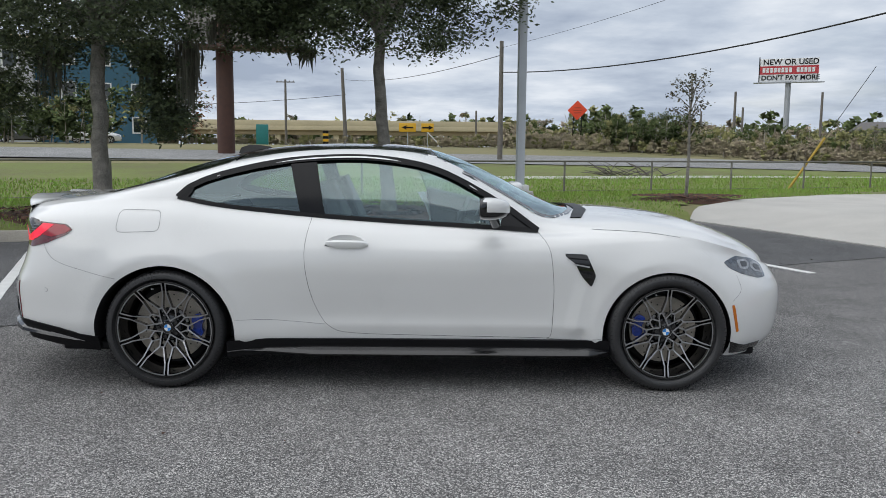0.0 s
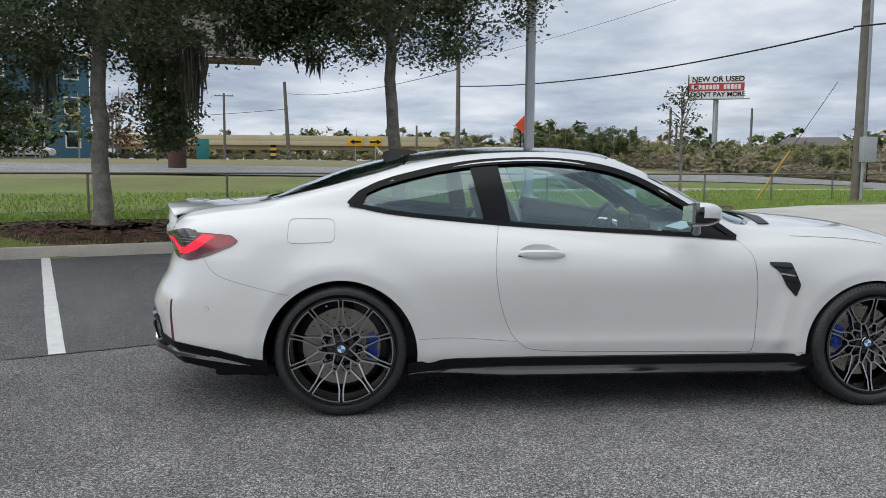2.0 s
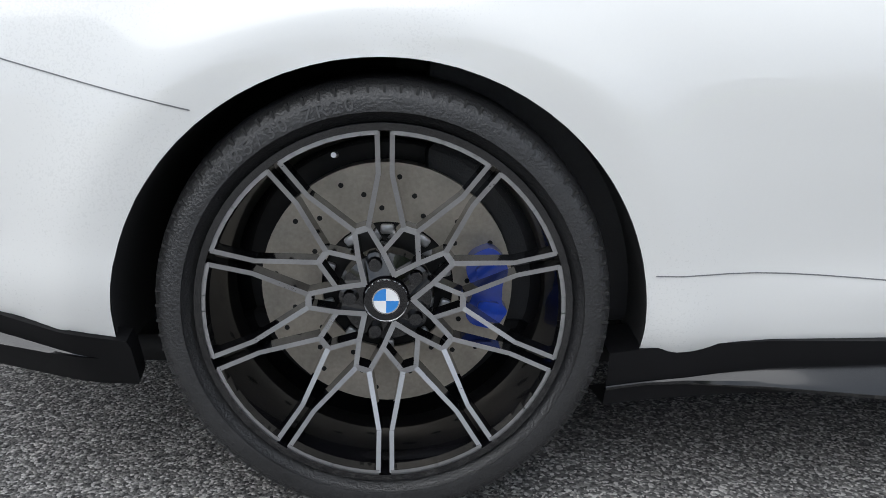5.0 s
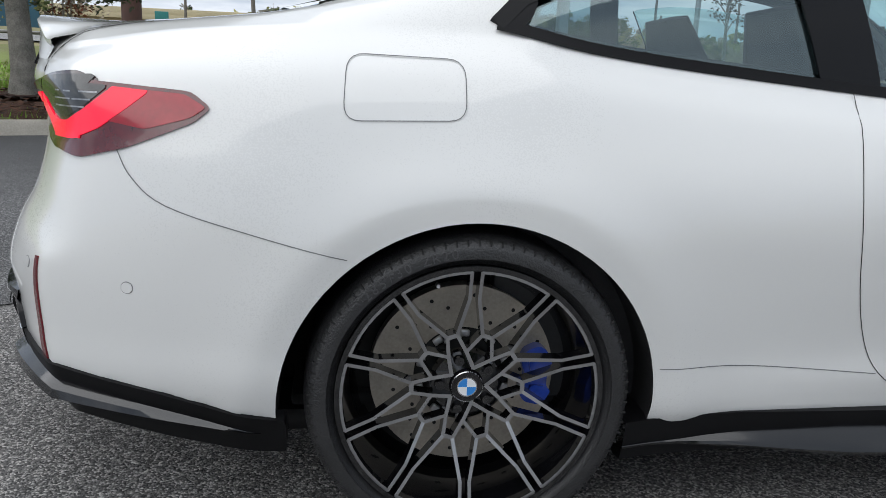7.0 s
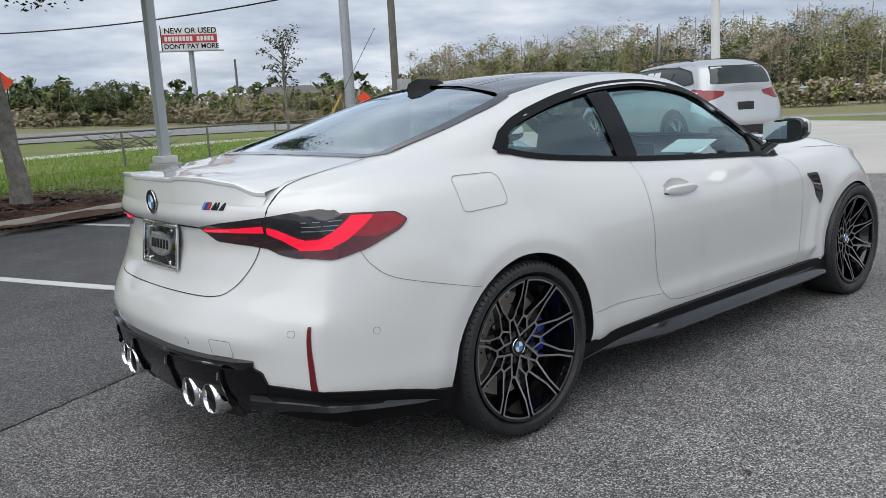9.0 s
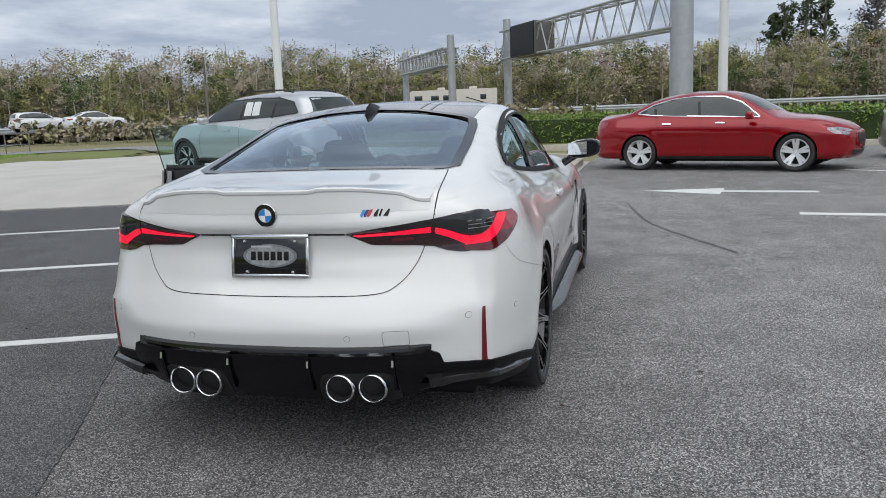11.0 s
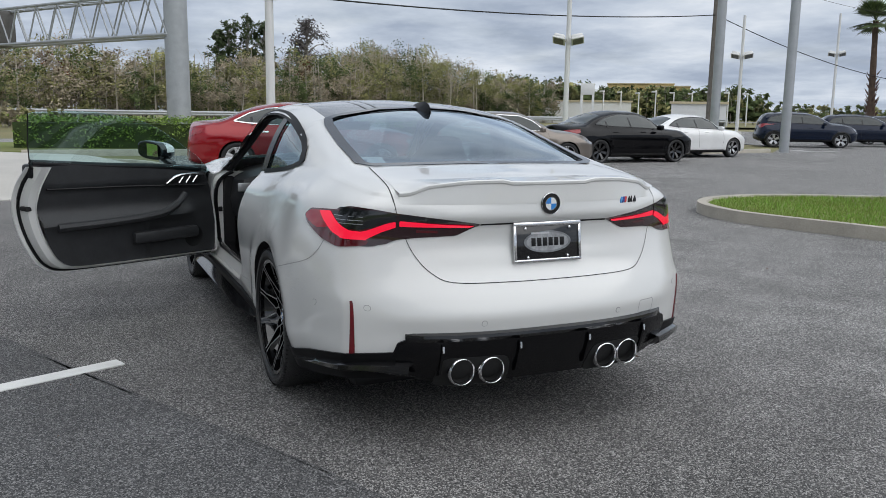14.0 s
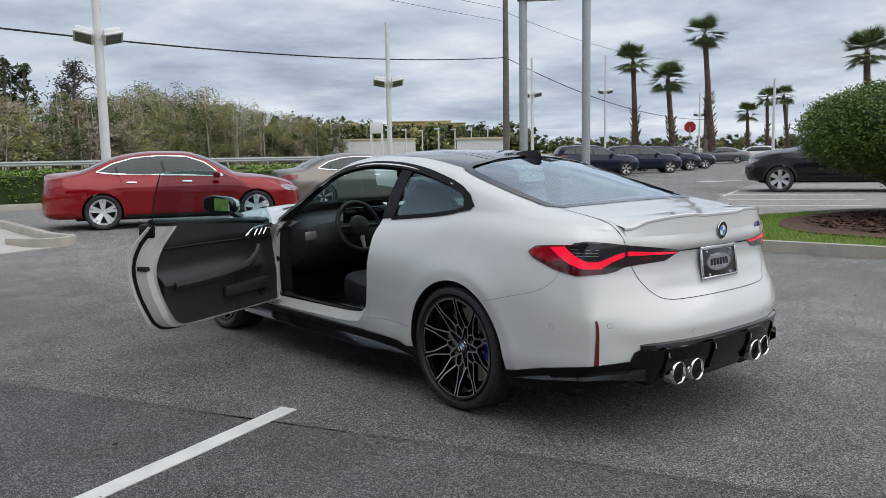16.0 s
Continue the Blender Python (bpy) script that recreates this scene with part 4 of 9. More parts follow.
        part("window_seal", sh.ribbon(ring if how == "R" else smooth_line(top, 5) + [p for p in smooth_line(bot, 5) if p[0] < -0.6], how, 0.05, -0.012, 1, False), TRIMB, car)
        part("b_pillar", sh.drape([(-0.75, 1.295), (-0.60, 1.315), (-0.535, 0.975), (-0.675, 0.988)] if how == "R" else [(-0.77, 1.29), (-0.665, 1.30), (-0.595, 0.985), (-0.71, 0.99)], how, 0.001, 0.006, 0.03), PILLARBLACK, car, "gloss black centre pillar")
        part("mirror_triangle", sh.drape([(0.47, 0.925), (0.70, 0.908), (0.50, 1.035)], how, 0.002, 0.01, 0.02), SATIN, car) if how == "R" else None
    rw = rearwin + rearwin[:2]
    part("rear_screen_seal", sh.ribbon(rw, "T", 0.046, 0.0045, 1, False), BLACK, car)
    sw = shield + shield[:2]
    part("windscreen_seal", sh.ribbon(sw, "T", 0.034, 0.001, 1, False), BLACK, car)
    part("wiper_cowl", sh.drape([(0.97, -0.6), (1.05, -0.3), (1.06, 0.3), (0.97, 0.6), (0.90, 0.62), (0.98, 0.25), (0.98, -0.25), (0.90, -0.62)], "T", 0.006, 0.012, 0.04), SATIN, car)
    # roof ribs and fin
    for y in (-0.27, 0.27):
        part("roof_rib", merge(*[sh.ribbon([(-1.05, y + d), (-0.5, y * 0.96 + d), (0.06, y * 0.94 + d)], "T", 0.012, 0.003) for d in (-0.03, 0.03)]), BLACK, car)
    fin = []
    for x, z, w in ((-1.20, 1.325, 0.006), (-1.185, 1.352, 0.02), (-1.13, 1.385, 0.034), (-1.06, 1.388, 0.036), (-0.99, 1.395, 0.016)):
        fin.append((x, z, w))
    fz = [1.333, 1.367, 1.387, 1.385, 1.376]
    VV, FF = [], []
    for (x, z, w), h in zip(fin, fz):
        b = zc(np.array([x]))[0] - 0.012
        VV += [(x, -w, b), (x, -w * 0.45, b + (h - b) * 0.6), (x - 0.012, 0, h), (x, w * 0.45, b + (h - b) * 0.6), (x, w, b)]
    for i in range(4):
        for k in range(4):
            FF.append((i * 5 + k, i * 5 + k + 1, i * 5 + 6 + k, i * 5 + 5 + k))
    part("antenna_fin", (VV, FF), SATIN, car, "small gloss black shark-fin antenna", sharp=60)
    # panel gaps
    for how in "RL":
        seams = [
            [(-2.116, 0.819), (-2.087, 0.770), (-2.021, 0.722), (-1.856, 0.676), (-1.685, 0.634)],
            [(-1.030, 0.398), (-0.83, 0.40), (-0.52, 0.375)],
            [(0.74, 0.30), (0.775, 0.285)], [(1.05, 0.30), (0.9, 0.288), (0.755, 0.298)],
            [(1.80, 0.52), (1.86, 0.58), (1.84, 0.66)], [(1.0, 0.918), (1.3, 0.905), (1.5, 0.878)],
        ]
        if how == "R":
            seams.append(doorline)
        for s in seams:
            part("panel_gap", sh.ribbon(s, how, 0.0019, 0.0012, 5), SEAM if s is doorline else GAP, car)
        fl = rounded([(-1.690, 1.012), (-1.458, 1.008), (-1.458, 0.894), (-1.697, 0.888)], 0.035, 5)
        if how == "R":
            part("fuel_flap_gap", sh.ribbon(fl + fl[:1], how, 0.0018, 0.0022, 1, False), GAP, car)
    # side sills, bumper blades, arch liners
    for how, s in (("R", -1), ("L", 1)):
        VV, FF, BV = [], [], []
        xs = np.linspace(-1.085, 1.10, 36)
        for i, x in enumerate(xs):
            e = min(1, (x + 1.085) / 0.24)
            zt = 0.268 + 0.022 * e ** 0.7
            VV += [(x, s * 0.80, zt + 0.004), (x, s * 0.903, zt), (x, s * 0.898, zt - 0.04), (x, s * 0.885, zt - 0.095), (x, s * 0.78, zt - 0.11)]
            k = min(1, max(0, (x + 0.97) / 0.40)) ** 0.8 * min(1, (1.10 - x) / 0.12 + 0.05)
            BV += [(x, s * (0.896), zt - 0.058 + 0.022 * k), (x, s * (0.897 + 0.045 * k), zt - 0.060 - 0.004 * k), (x, s * (0.897 + 0.056 * k), zt - 0.064 - 0.012 * k), (x, s * (0.895 + 0.048 * k), zt - 0.066 - 0.022 * k), (x, s * 0.880, zt - 0.068 - 0.024 * k)]
            if i:
                FF += [(5 * i - 5 + q, 5 * i - 4 + q, 5 * i + 1 + q, 5 * i + q) for q in range(4)]
        part("side_skirt", (VV, FF), TRIMB, car, "black side skirt", sharp=30)
        part("skirt_blade", (BV, FF), SKIRT, car, "gloss black skirt blade", sharp=25)
        bl = [(-2.44, 0.406), (-2.24, 0.378), (-2.05, 0.350), (-1.90, 0.316), (-1.80, 0.298), (-1.80, 0.215), (-2.0, 0.235), (-2.30, 0.28), (-2.42, 0.31)]
        part("bumper_skirt", sh.drape(bl, how, 0.008, 0.03, 0.012), TRIMB, car, "black lower bumper skirt")
        VV, FF = [], []
        pts = smooth_line([(-2.40, 0.335), (-2.32, 0.335), (-2.18, 0.315), (-2.0, 0.285), (-1.85, 0.258)], 6)
        for i, (x, z) in enumerate(pts):
            k = i / (len(pts) - 1)
            p = on(x, z + 0.012, how)
            o = 0.042 * (1 - k) + 0.006
            hgt = 0.048 * (1 - k) + 0.006
            n = Vector((-0.5 * (1 - k), s, 0)).normalized()
            VV += [tuple(p + Vector((0, 0, 0.014))), tuple(p + n * o + Vector((0, 0, -0.004))), tuple(p + n * (o + 0.004) + Vector((0, 0, -hgt * 0.6))), tuple(p + n * 0.004 + Vector((0, 0, -hgt)))]
            if i:
                FF += [(4 * i - 4 + q, 4 * i - 3 + q, 4 * i + 1 + q, 4 * i + q) for q in range(3)]
        part("bumper_blade", (VV, FF), BLACK, car, "gloss black bumper corner blade", sharp=25)
        for c, w in ((AR, 0.30), (AF, 0.30)):
            VV, FF = [], []
            for i, a in enumerate(np.linspace(-0.12, math.pi + 0.12, 40)):
                ex, ez = c[0] + c[2] * 1.006 * math.cos(a), c[1] + c[2] * 1.006 * math.sin(a)
                ye = abs(on(ex, max(ez, 0.29), how).y) - 0.004
                for y, k in ((ye, 1.0), (ye - 0.03, 1.012), (0.55, 1.03)):
                    VV.append((c[0] + c[2] * k * math.cos(a), s * y, c[1] + c[2] * k * math.sin(a)))
                if i:
                    FF += [(3 * i - 3 + q, 3 * i - 2 + q, 3 * i + 1 + q, 3 * i + q) for q in range(2)]
            o = len(VV)
            VV += [(c[0], s * 0.55, c[1])] + [(c[0] + 0.42 * math.cos(a), s * 0.55, c[1] + 0.42 * math.sin(a)) for a in np.linspace(-0.5, math.pi + 0.5, 20)]
            FF += [(o, o + 1 + i, o + 2 + i) for i in range(19)]
            part("arch_liner", (VV, FF), CARPET, car, "dark wheel arch liner")
        # fender vent, side marker
        part("fender_vent", sh.drape(rounded([(0.815, 0.79), (0.955, 0.785), (1.01, 0.665), (0.985, 0.60), (0.93, 0.66), (0.89, 0.735)], 0.012, 3), how, 0.004, 0.012, 0.014), BLACK, car, "gloss black fender vent")
        for k in range(3):
            part("vent_slat", sh.ribbon([(0.85 + 0.03 * k, 0.765 - 0.035 * k), (0.96 + 0.012 * k, 0.755 - 0.04 * k)], how, 0.008, 0.007), SILVER if k == 1 else SATIN, car)
        part("side_marker", sh.drape(rounded([(1.795, 0.50), (1.812, 0.50), (1.845, 0.345), (1.83, 0.34)], 0.006, 3), how, 0.003, 0.006, 0.012), AMBER, car, "amber side marker")
        hl = rounded([(1.76, 0.735), (1.86, 0.762), (1.98, 0.738), (2.06, 0.70), (2.075, 0.63), (2.0, 0.632), (1.88, 0.665), (1.80, 0.70)], 0.014, 3)
        hd = part("headlight", sh.drape(hl, how, 0.003, 0.008, 0.012, 0.004), HEADGLASS, car, "clear headlight with two bright cells")
        for cell in ([(1.855, 0.737), (1.925, 0.737), (1.955, 0.712), (1.93, 0.682), (1.87, 0.690)], [(1.968, 0.722), (2.02, 0.708), (2.055, 0.685), (2.05, 0.650), (1.985, 0.665), (1.955, 0.69)]):
            lens = part("headlight_cell", sh.drape(rounded(cell, 0.008, 2), how, 0.0085, 0.004, 0.010), LAMPCLEAR, hd)
            cxm, czm = np.mean([p[0] for p in cell]), np.mean([p[1] for p in cell])
            part("headlight_lens", sh.drape([(cxm + (x - cxm) * 0.55, czm + (z - czm) * 0.55) for x, z in cell], how, 0.0105, 0.004, 0.008), TAILSMOKE, lens)
        part("front_splitter", sh.drape([(1.80, 0.285), (1.90, 0.255), (2.02, 0.26), (2.02, 0.215), (1.92, 0.205), (1.81, 0.21)], how, 0.004, 0.02, 0.02), BLACK, car)
        part("parking_sensor", sh.drape([(-2.10 + 0.0125 * math.cos(a), 0.560 + 0.0125 * math.sin(a)) for a in np.linspace(0, 6.28, 16)[:-1]], how, 0.0005, 0.002, 0.006), GAP, car)
        part("sensor_face", sh.drape([(-2.10 + 0.011 * math.cos(a), 0.560 + 0.011 * math.sin(a)) for a in np.linspace(0, 6.28, 16)[:-1]], how, 0.0018, 0.002, 0.006), WHITE, car)
    # door handle, right side
    def handle(how, parent, s):
        VV = []
        for i, x in enumerate(np.linspace(-0.515, -0.275, 13)):
            k = i / 12
            o = 0.034 * math.sin(math.pi * (0.10 + 0.80 * k)) ** 0.5
            c = on(x, 0.838 - 0.004 * k, how)
            hh = 0.022 * max(0.2, 1 - abs(2 * k - 1) ** 4) ** 0.5
            VV += [tuple(c + Vector((0, s * (o - 0.010), hh))), tuple(c + Vector((0, s * o, hh * 0.6))), tuple(c + Vector((0, s * (o + 0.002), -hh * 0.3))), tuple(c + Vector((0, s * (o - 0.006), -hh))), tuple(c + Vector((0, s * (o - 0.014), 0)))]
        FF = [(i * 5 + k, i * 5 + (k + 1) % 5, i * 5 + 5 + (k + 1) % 5, i * 5 + 5 + k) for i in range(12) for k in range(5)] + [(4, 3, 2, 1, 0), (60, 61, 62, 63, 64)]
        return VV, FF
    part("door_handle", handle("R", car, -1), WHITE, car, "white grip door handle")
    # dark line painted on the skin as the grip's shadow
    part("handle_shadow_gap", sh.ribbon([(-0.52, 0.825), (-0.40, 0.818), (-0.28, 0.828)], "R", 0.007, 0.001), SEAM, car)

    # mirrors
    def mirror(s, parent, m=None):
        bm = bmesh.new()
        bmesh.ops.create_uvsphere(bm, u_segments=28, v_segments=16, radius=1)
        for v in bm.verts:
            x, y, z = v.co
            z = math.copysign(abs(z) ** 0.65, z)
            y = math.copysign(abs(y) ** 0.7, y)
            x2 = x if x > 0 else max(x, -0.35)
            v.co = (0.395 + 0.115 * x2 - 0.02 * y, s * (1.00 + 0.115 * y), 1.045 + 0.062 * z + 0.012 * y)
        me = bpy.data.meshes.new("mirror_cap")
        bm.to_mesh(me); bm.free()
        me.materials.append(WHITE); me.materials.append(BLACK)
        for p in me.polygons:
            p.use_smooth = True
            p.material_index = 1 if p.center.z < 1.035 or p.center.x < (0.42 if s > 0 else 0.365) else 0
        cap = part("door_mirror", me, None, parent, "door mirror with white cap and black base", m=m)
        part("mirror_glass", ([(0.349, s * 0.895, 1.005), (0.352, s * 1.105, 1.01), (0.352, s * 1.10, 1.10), (0.349, s * 0.90, 1.085)], [(0, 1, 2, 3)]), MIRRORM, cap, "mirror glass", False)
        part("mirror_stalk", tube([(0.44, s * 0.86, 0.95), (0.42, s * 0.92, 0.985), (0.40, s * 0.96, 1.01)], [0.028, 0.024, 0.022], 10), BLACK, cap)
        return cap
    mirror(-1, car)

    # rear end: deck lip, trunk gap, lamps, plate, diffuser, exhausts
    VV, FF = [], []
    lip_top = pchip([(0, 1.062), (0.17, 1.062), (0.215, 1.070), (0.33, 1.068), (0.48, 1.052), (0.575, 1.032), (0.612, 1.016)])
    for i, y in enumerate(np.linspace(-0.61, 0.61, 73)):
        xe = on(y, 0.99, "B").x - 0.004
        lead = on(xe + 0.17, y, "T").z
        zt = float(lip_top(abs(y)))
        fade = min(1, max(0, (abs(y) - 0.50) / 0.10))
        zt += (min(zt, on(xe + 0.03, y, "T").z + 0.003) - zt) * fade * fade * (3 - 2 * fade)
        row = []
        for t in np.linspace(0, 1, 8):
            x = xe + 0.17 * (1 - t)
            row.append((x, y, max(on(x, y, "T").z + 0.0012, lead + (zt - lead) * t)))
        VV += row + [(xe - 0.005, y, zt - 0.004), (xe - 0.004, y, zt - 0.013), (xe + 0.001, y, zt - 0.018), (on(y, 0.972, "B").x - 0.0012, y, 0.972)]
        if i:
            FF += [(12 * i - 12 + q, 12 * i - 11 + q, 12 * i + 1 + q, 12 * i + q) for q in range(11)]
    part("deck_spoiler", (VV, FF), WHITE, car, "white lip spoiler on the boot lid", sharp=35)
    tr = [(0.628, 1.03), (0.624, 0.936), (0.598, 0.86), (0.560, 0.770), (0.50, 0.700), (0.42, 0.667), (0.2, 0.661), (0, 0.66)]
    part("boot_gap", sh.ribbon(tr + [(-y, z) for y, z in tr[-2::-1]], "B", 0.0028, 0.0015, 5), SEAM, car)
    for s in (1, -1):
        part("boot_gap", sh.ribbon([(-2.31, s * 0.628), (-2.2, s * 0.625), (-1.98, s * 0.60), (-1.88, s * 0.585)], "T", 0.0042, 0.0015, 5), SEAM, car)
    # dark strip painted as the shadow under the boot lid's overhang
    crease = [(0.30, 0.890), (0, 0.892), (-0.30, 0.890)]
    part("boot_edge", sh.ribbon(crease, "B", 0.007, 0.0015, 5), SEAM, car)
    for s, how in ((1, "L"), (-1, "R")):
        lamp = [(0.298, 0.891), (0.427, 0.912), (0.62, 0.936), (0.70, 0.949), (0.775, 0.958), (0.812, 0.945), (0.818, 0.88), (0.817, 0.806), (0.72, 0.803), (0.665, 0.814), (0.623, 0.832), (0.55, 0.840), (0.396, 0.847), (0.35, 0.868)]
        lm = part("tail_lamp", sh.drape(rounded([(s * y, z) for y, z in lamp], 0.008, 2), "B", 0.003, 0.012, 0.009), TAILDARK, car, "L-shaped red tail lamp, lit")
        sidel = rounded([(-2.262, 0.945), (-2.124, 0.939), (-1.975, 0.930), (-1.936, 0.902), (-1.97, 0.874), (-2.095, 0.823), (-2.193, 0.797), (-2.262, 0.806)], 0.012, 3)
        part("tail_lamp_wing", sh.drape(sidel, how, 0.0042, 0.012, 0.009), TAILRED, car, "dark red lamp wing wrapping the fender")
        part("wing_lens", sh.drape(rounded([(-2.112, 0.931), (-1.985, 0.924), (-1.945, 0.902), (-1.975, 0.882), (-2.06, 0.858), (-2.15, 0.872)], 0.008, 3), how, 0.0062, 0.003, 0.008), TAILWING, lm)
        sm = [(s * y, z) for y, z in ((0.622, 0.931), (0.70, 0.944), (0.805, 0.952), (0.808, 0.870), (0.748, 0.868), (0.725, 0.874), (0.672, 0.898), (0.622, 0.905))]
        part("lamp_smoke", sh.drape(sm, "B", 0.0052, 0.003, 0.008), TAILSMOKE, lm, "smoked clear lens")
        smi = [(s * y, z) for y, z in ((0.36, 0.901), (0.427, 0.909), (0.614, 0.932), (0.614, 0.912), (0.42, 0.900))]
        part("lamp_smoke", sh.drape(smi, "B", 0.0052, 0.003, 0.008), TAILSMOKE, lm)
        smw = [(-2.256, 0.938), (-2.130, 0.933), (-2.180, 0.893), (-2.218, 0.870), (-2.256, 0.872)]
        part("lamp_smoke", sh.drape(smw, how, 0.0062, 0.003, 0.008), TAILSMOKE, lm)
        for zz in (0.890, 0.904, 0.918):
            part("lamp_rib", sh.ribbon([(-2.25, zz), (-2.165 + (zz - 0.904) * 0.9, zz + 0.001)], how, 0.003, 0.0072, 3), LAMPCLEAR, lm)
        bar = [(s * y, z) for y, z in ((0.330, 0.8885), (0.613, 0.9065), (0.613, 0.885), (0.345, 0.879))]
        part("light_bar", sh.drape(bar, "B", 0.0075, 0.003, 0.006), TAILGLOW, lm, "lit red light bar")
        glow = [(s * y, z) for y, z in ((0.626, 0.9045), (0.663, 0.894), (0.725, 0.867), (0.756, 0.859), (0.815, 0.862), (0.815, 0.832), (0.733, 0.829), (0.679, 0.860), (0.626, 0.882))]
        part("light_bar", sh.drape(glow, "B", 0.0075, 0.003, 0.006), TAILGLOW, lm, "lit red light bar")
        gw = [(-2.258, 0.860), (-2.218, 0.864), (-2.177, 0.890), (-2.122, 0.931), (-2.05, 0.927), (-2.095, 0.893), (-2.150, 0.855), (-2.205, 0.830), (-2.258, 0.828)]
        part("light_bar", sh.drape(gw, how, 0.0075, 0.003, 0.007), TAILGLOW, lm)
        part("lamp_text", sh.drape([(s * y, z) for y, z in ((0.470, 0.868), (0.552, 0.871), (0.552, 0.861), (0.470, 0.858))], "B", 0.0052, 0.002, 0.008), TAILRED, lm)
        rf = rounded([(s * 0.797, 0.598), (s * 0.807, 0.600), (s * 0.808, 0.378), (s * 0.789, 0.378)], 0.004, 2)
        part("corner_reflector", sh.drape(rf, "B", 0.004, 0.006, 0.01), REFLECT, car, "slim red corner reflector")
        for y, z in ((0.750, 0.572), (0.32, 0.510)):
            for r, o, mm in ((0.0125, 0.0008, GAP), (0.011, 0.0018, WHITE)):
                part("parking_sensor", sh.drape([(s * y + r * math.cos(a), z + r * math.sin(a)) for a in np.linspace(0, 6.28, 16)[:-1]], "B", o, 0.002, 0.006), mm, car)
    tow = rounded([(-0.45, 0.535), (-0.545, 0.535), (-0.545, 0.478), (-0.45, 0.478)], 0.012, 3)
    part("tow_cover_gap", sh.ribbon(tow + tow[:1], "B", 0.002, 0.001, 1, False), GAP, car)
    roundel(car, Matrix.Translation(on(0, 0.968, "B", 0.006)) @ Matrix.Rotation(radians(-90), 4, "Y") @ Matrix.Rotation(radians(90), 4, "Z") @ Matrix.Rotation(0, 4, "X"), 0.044)
    for k, (c, w) in enumerate(((mat("stripe_pale_blue", (0.05, 0.25, 0.55), 0.4), 0.010), (mat("stripe_dark_blue", (0.02, 0.03, 0.2), 0.4), 0.010), (mat("stripe_red", (0.5, 0.02, 0.02), 0.4), 0.010))):
        y = -0.365 - 0.013 * k
        part("model_badge_stripe", sh.drape([(y, 0.957), (y - 0.011, 0.957), (y - 0.022, 0.981), (y - 0.011, 0.981)], "B", 0.005, 0.005, 0.006), c, car)
    for y, w in ((-0.413, 0.016), (-0.434, 0.008), (-0.450, 0.018)):
        part("model_badge_bar", sh.drape([(y, 0.957), (y - w, 0.957), (y - w - 0.006, 0.981), (y - w, 0.981)], "B", 0.005, 0.005, 0.006), SATIN, car, "dark model badge")
    # plate
    pm = Matrix.Translation(on(0, 0.808, "B", 0.018)) @ Matrix.Rotation(radians(-90), 4, "Y") @ Matrix.Rotation(radians(90), 4, "Z") @ Matrix.Rotation(radians(7), 4, "X")
    pl = part("plate", moved(box(0, 0, 0, 0.312, 0.160, 0.006, 0.003), pm), BLACK, car, "dealer plate in a chrome frame")
    fr = []
    for cx, cy, sx, sy in ((0, 0.0755, 0.322, 0.013), (0, -0.074, 0.322, 0.018), (0.1545, 0, 0.013, 0.150), (-0.1545, 0, 0.013, 0.150)):
        fr.append(box(cx, cy, 0.004, sx, sy, 0.010, 0.003))
    part("plate_frame", moved(merge(*fr), pm), CHROME, pl, "chrome plate frame")
    for sgn in (1, -1):
        for yy, xx in ((0.062, 0.095), (-0.056, 0.105)):
            part("plate_screw", moved(lathe([(0, 0.009), (0.006, 0.008), (0.0075, 0.003)], 12), pm @ Matrix.Translation((sgn * xx, yy, 0))), CHROME, pl)
    ov = [(0.112 * math.cos(a), 0.045 * math.sin(a)) for a in np.linspace(0, 2 * math.pi, 40, endpoint=False)]
    part("plate_oval", moved(prism(ov, 0.003, 0.0042), pm), mat("pewter_print", (0.32, 0.33, 0.34), 0.35, metal=0.6, vary=0.3, scale=20), pl, "silver oval emblem")
    ov2 = [(x * 0.9, y * 0.84) for x, y in ov]
    part("plate_oval_inner", moved(prism(ov2, 0.0035, 0.0048), pm), mat("pewter_print_light", (0.45, 0.46, 0.47), 0.4, metal=0.5, vary=0.3, scale=25), pl)
    for k in range(6):
        part("plate_bar", moved(box(-0.068 + 0.0272 * k, 0, 0.0052, 0.020, 0.034, 0.002, 0.001), pm), SATIN, pl)
    part("plate_bar", moved(box(0.035, -0.036, 0.0048, 0.085, 0.007, 0.001), pm), SILVER, pl)
    # diffuser
    df = [(0.658, 0.40), (0.645, 0.438), (0.585, 0.464), (0.0, 0.471), (-0.585, 0.464), (-0.645, 0.438), (-0.658, 0.40), (-0.635, 0.33), (-0.57, 0.285), (-0.45, 0.255), (0.45, 0.255), (0.57, 0.285), (0.635, 0.33)]
    part("diffuser", sh.drape(df, "B", 0.010, 0.09, 0.012), DIFF, car, "gloss black rear diffuser")
    VV, FF = [], []
    for i, y in enumerate(np.linspace(-0.62, 0.62, 41)):
        p = on(y, 0.466, "B")
        o = 0.022 * min(1, (0.62 - abs(y)) / 0.06 + 0.15)
        VV += [(p.x + 0.004, y, 0.478), (p.x - o, y, 0.470), (p.x - o - 0.002, y, 0.458), (p.x - 0.008, y, 0.440)]
        if i:
            FF += [(4 * i - 4 + q, 4 * i - 3 + q, 4 * i + 1 + q, 4 * i + q) for q in range(3)]
    part("diffuser_lip", (VV, FF), BLACK, car, "gloss black diffuser lip", sharp=30)
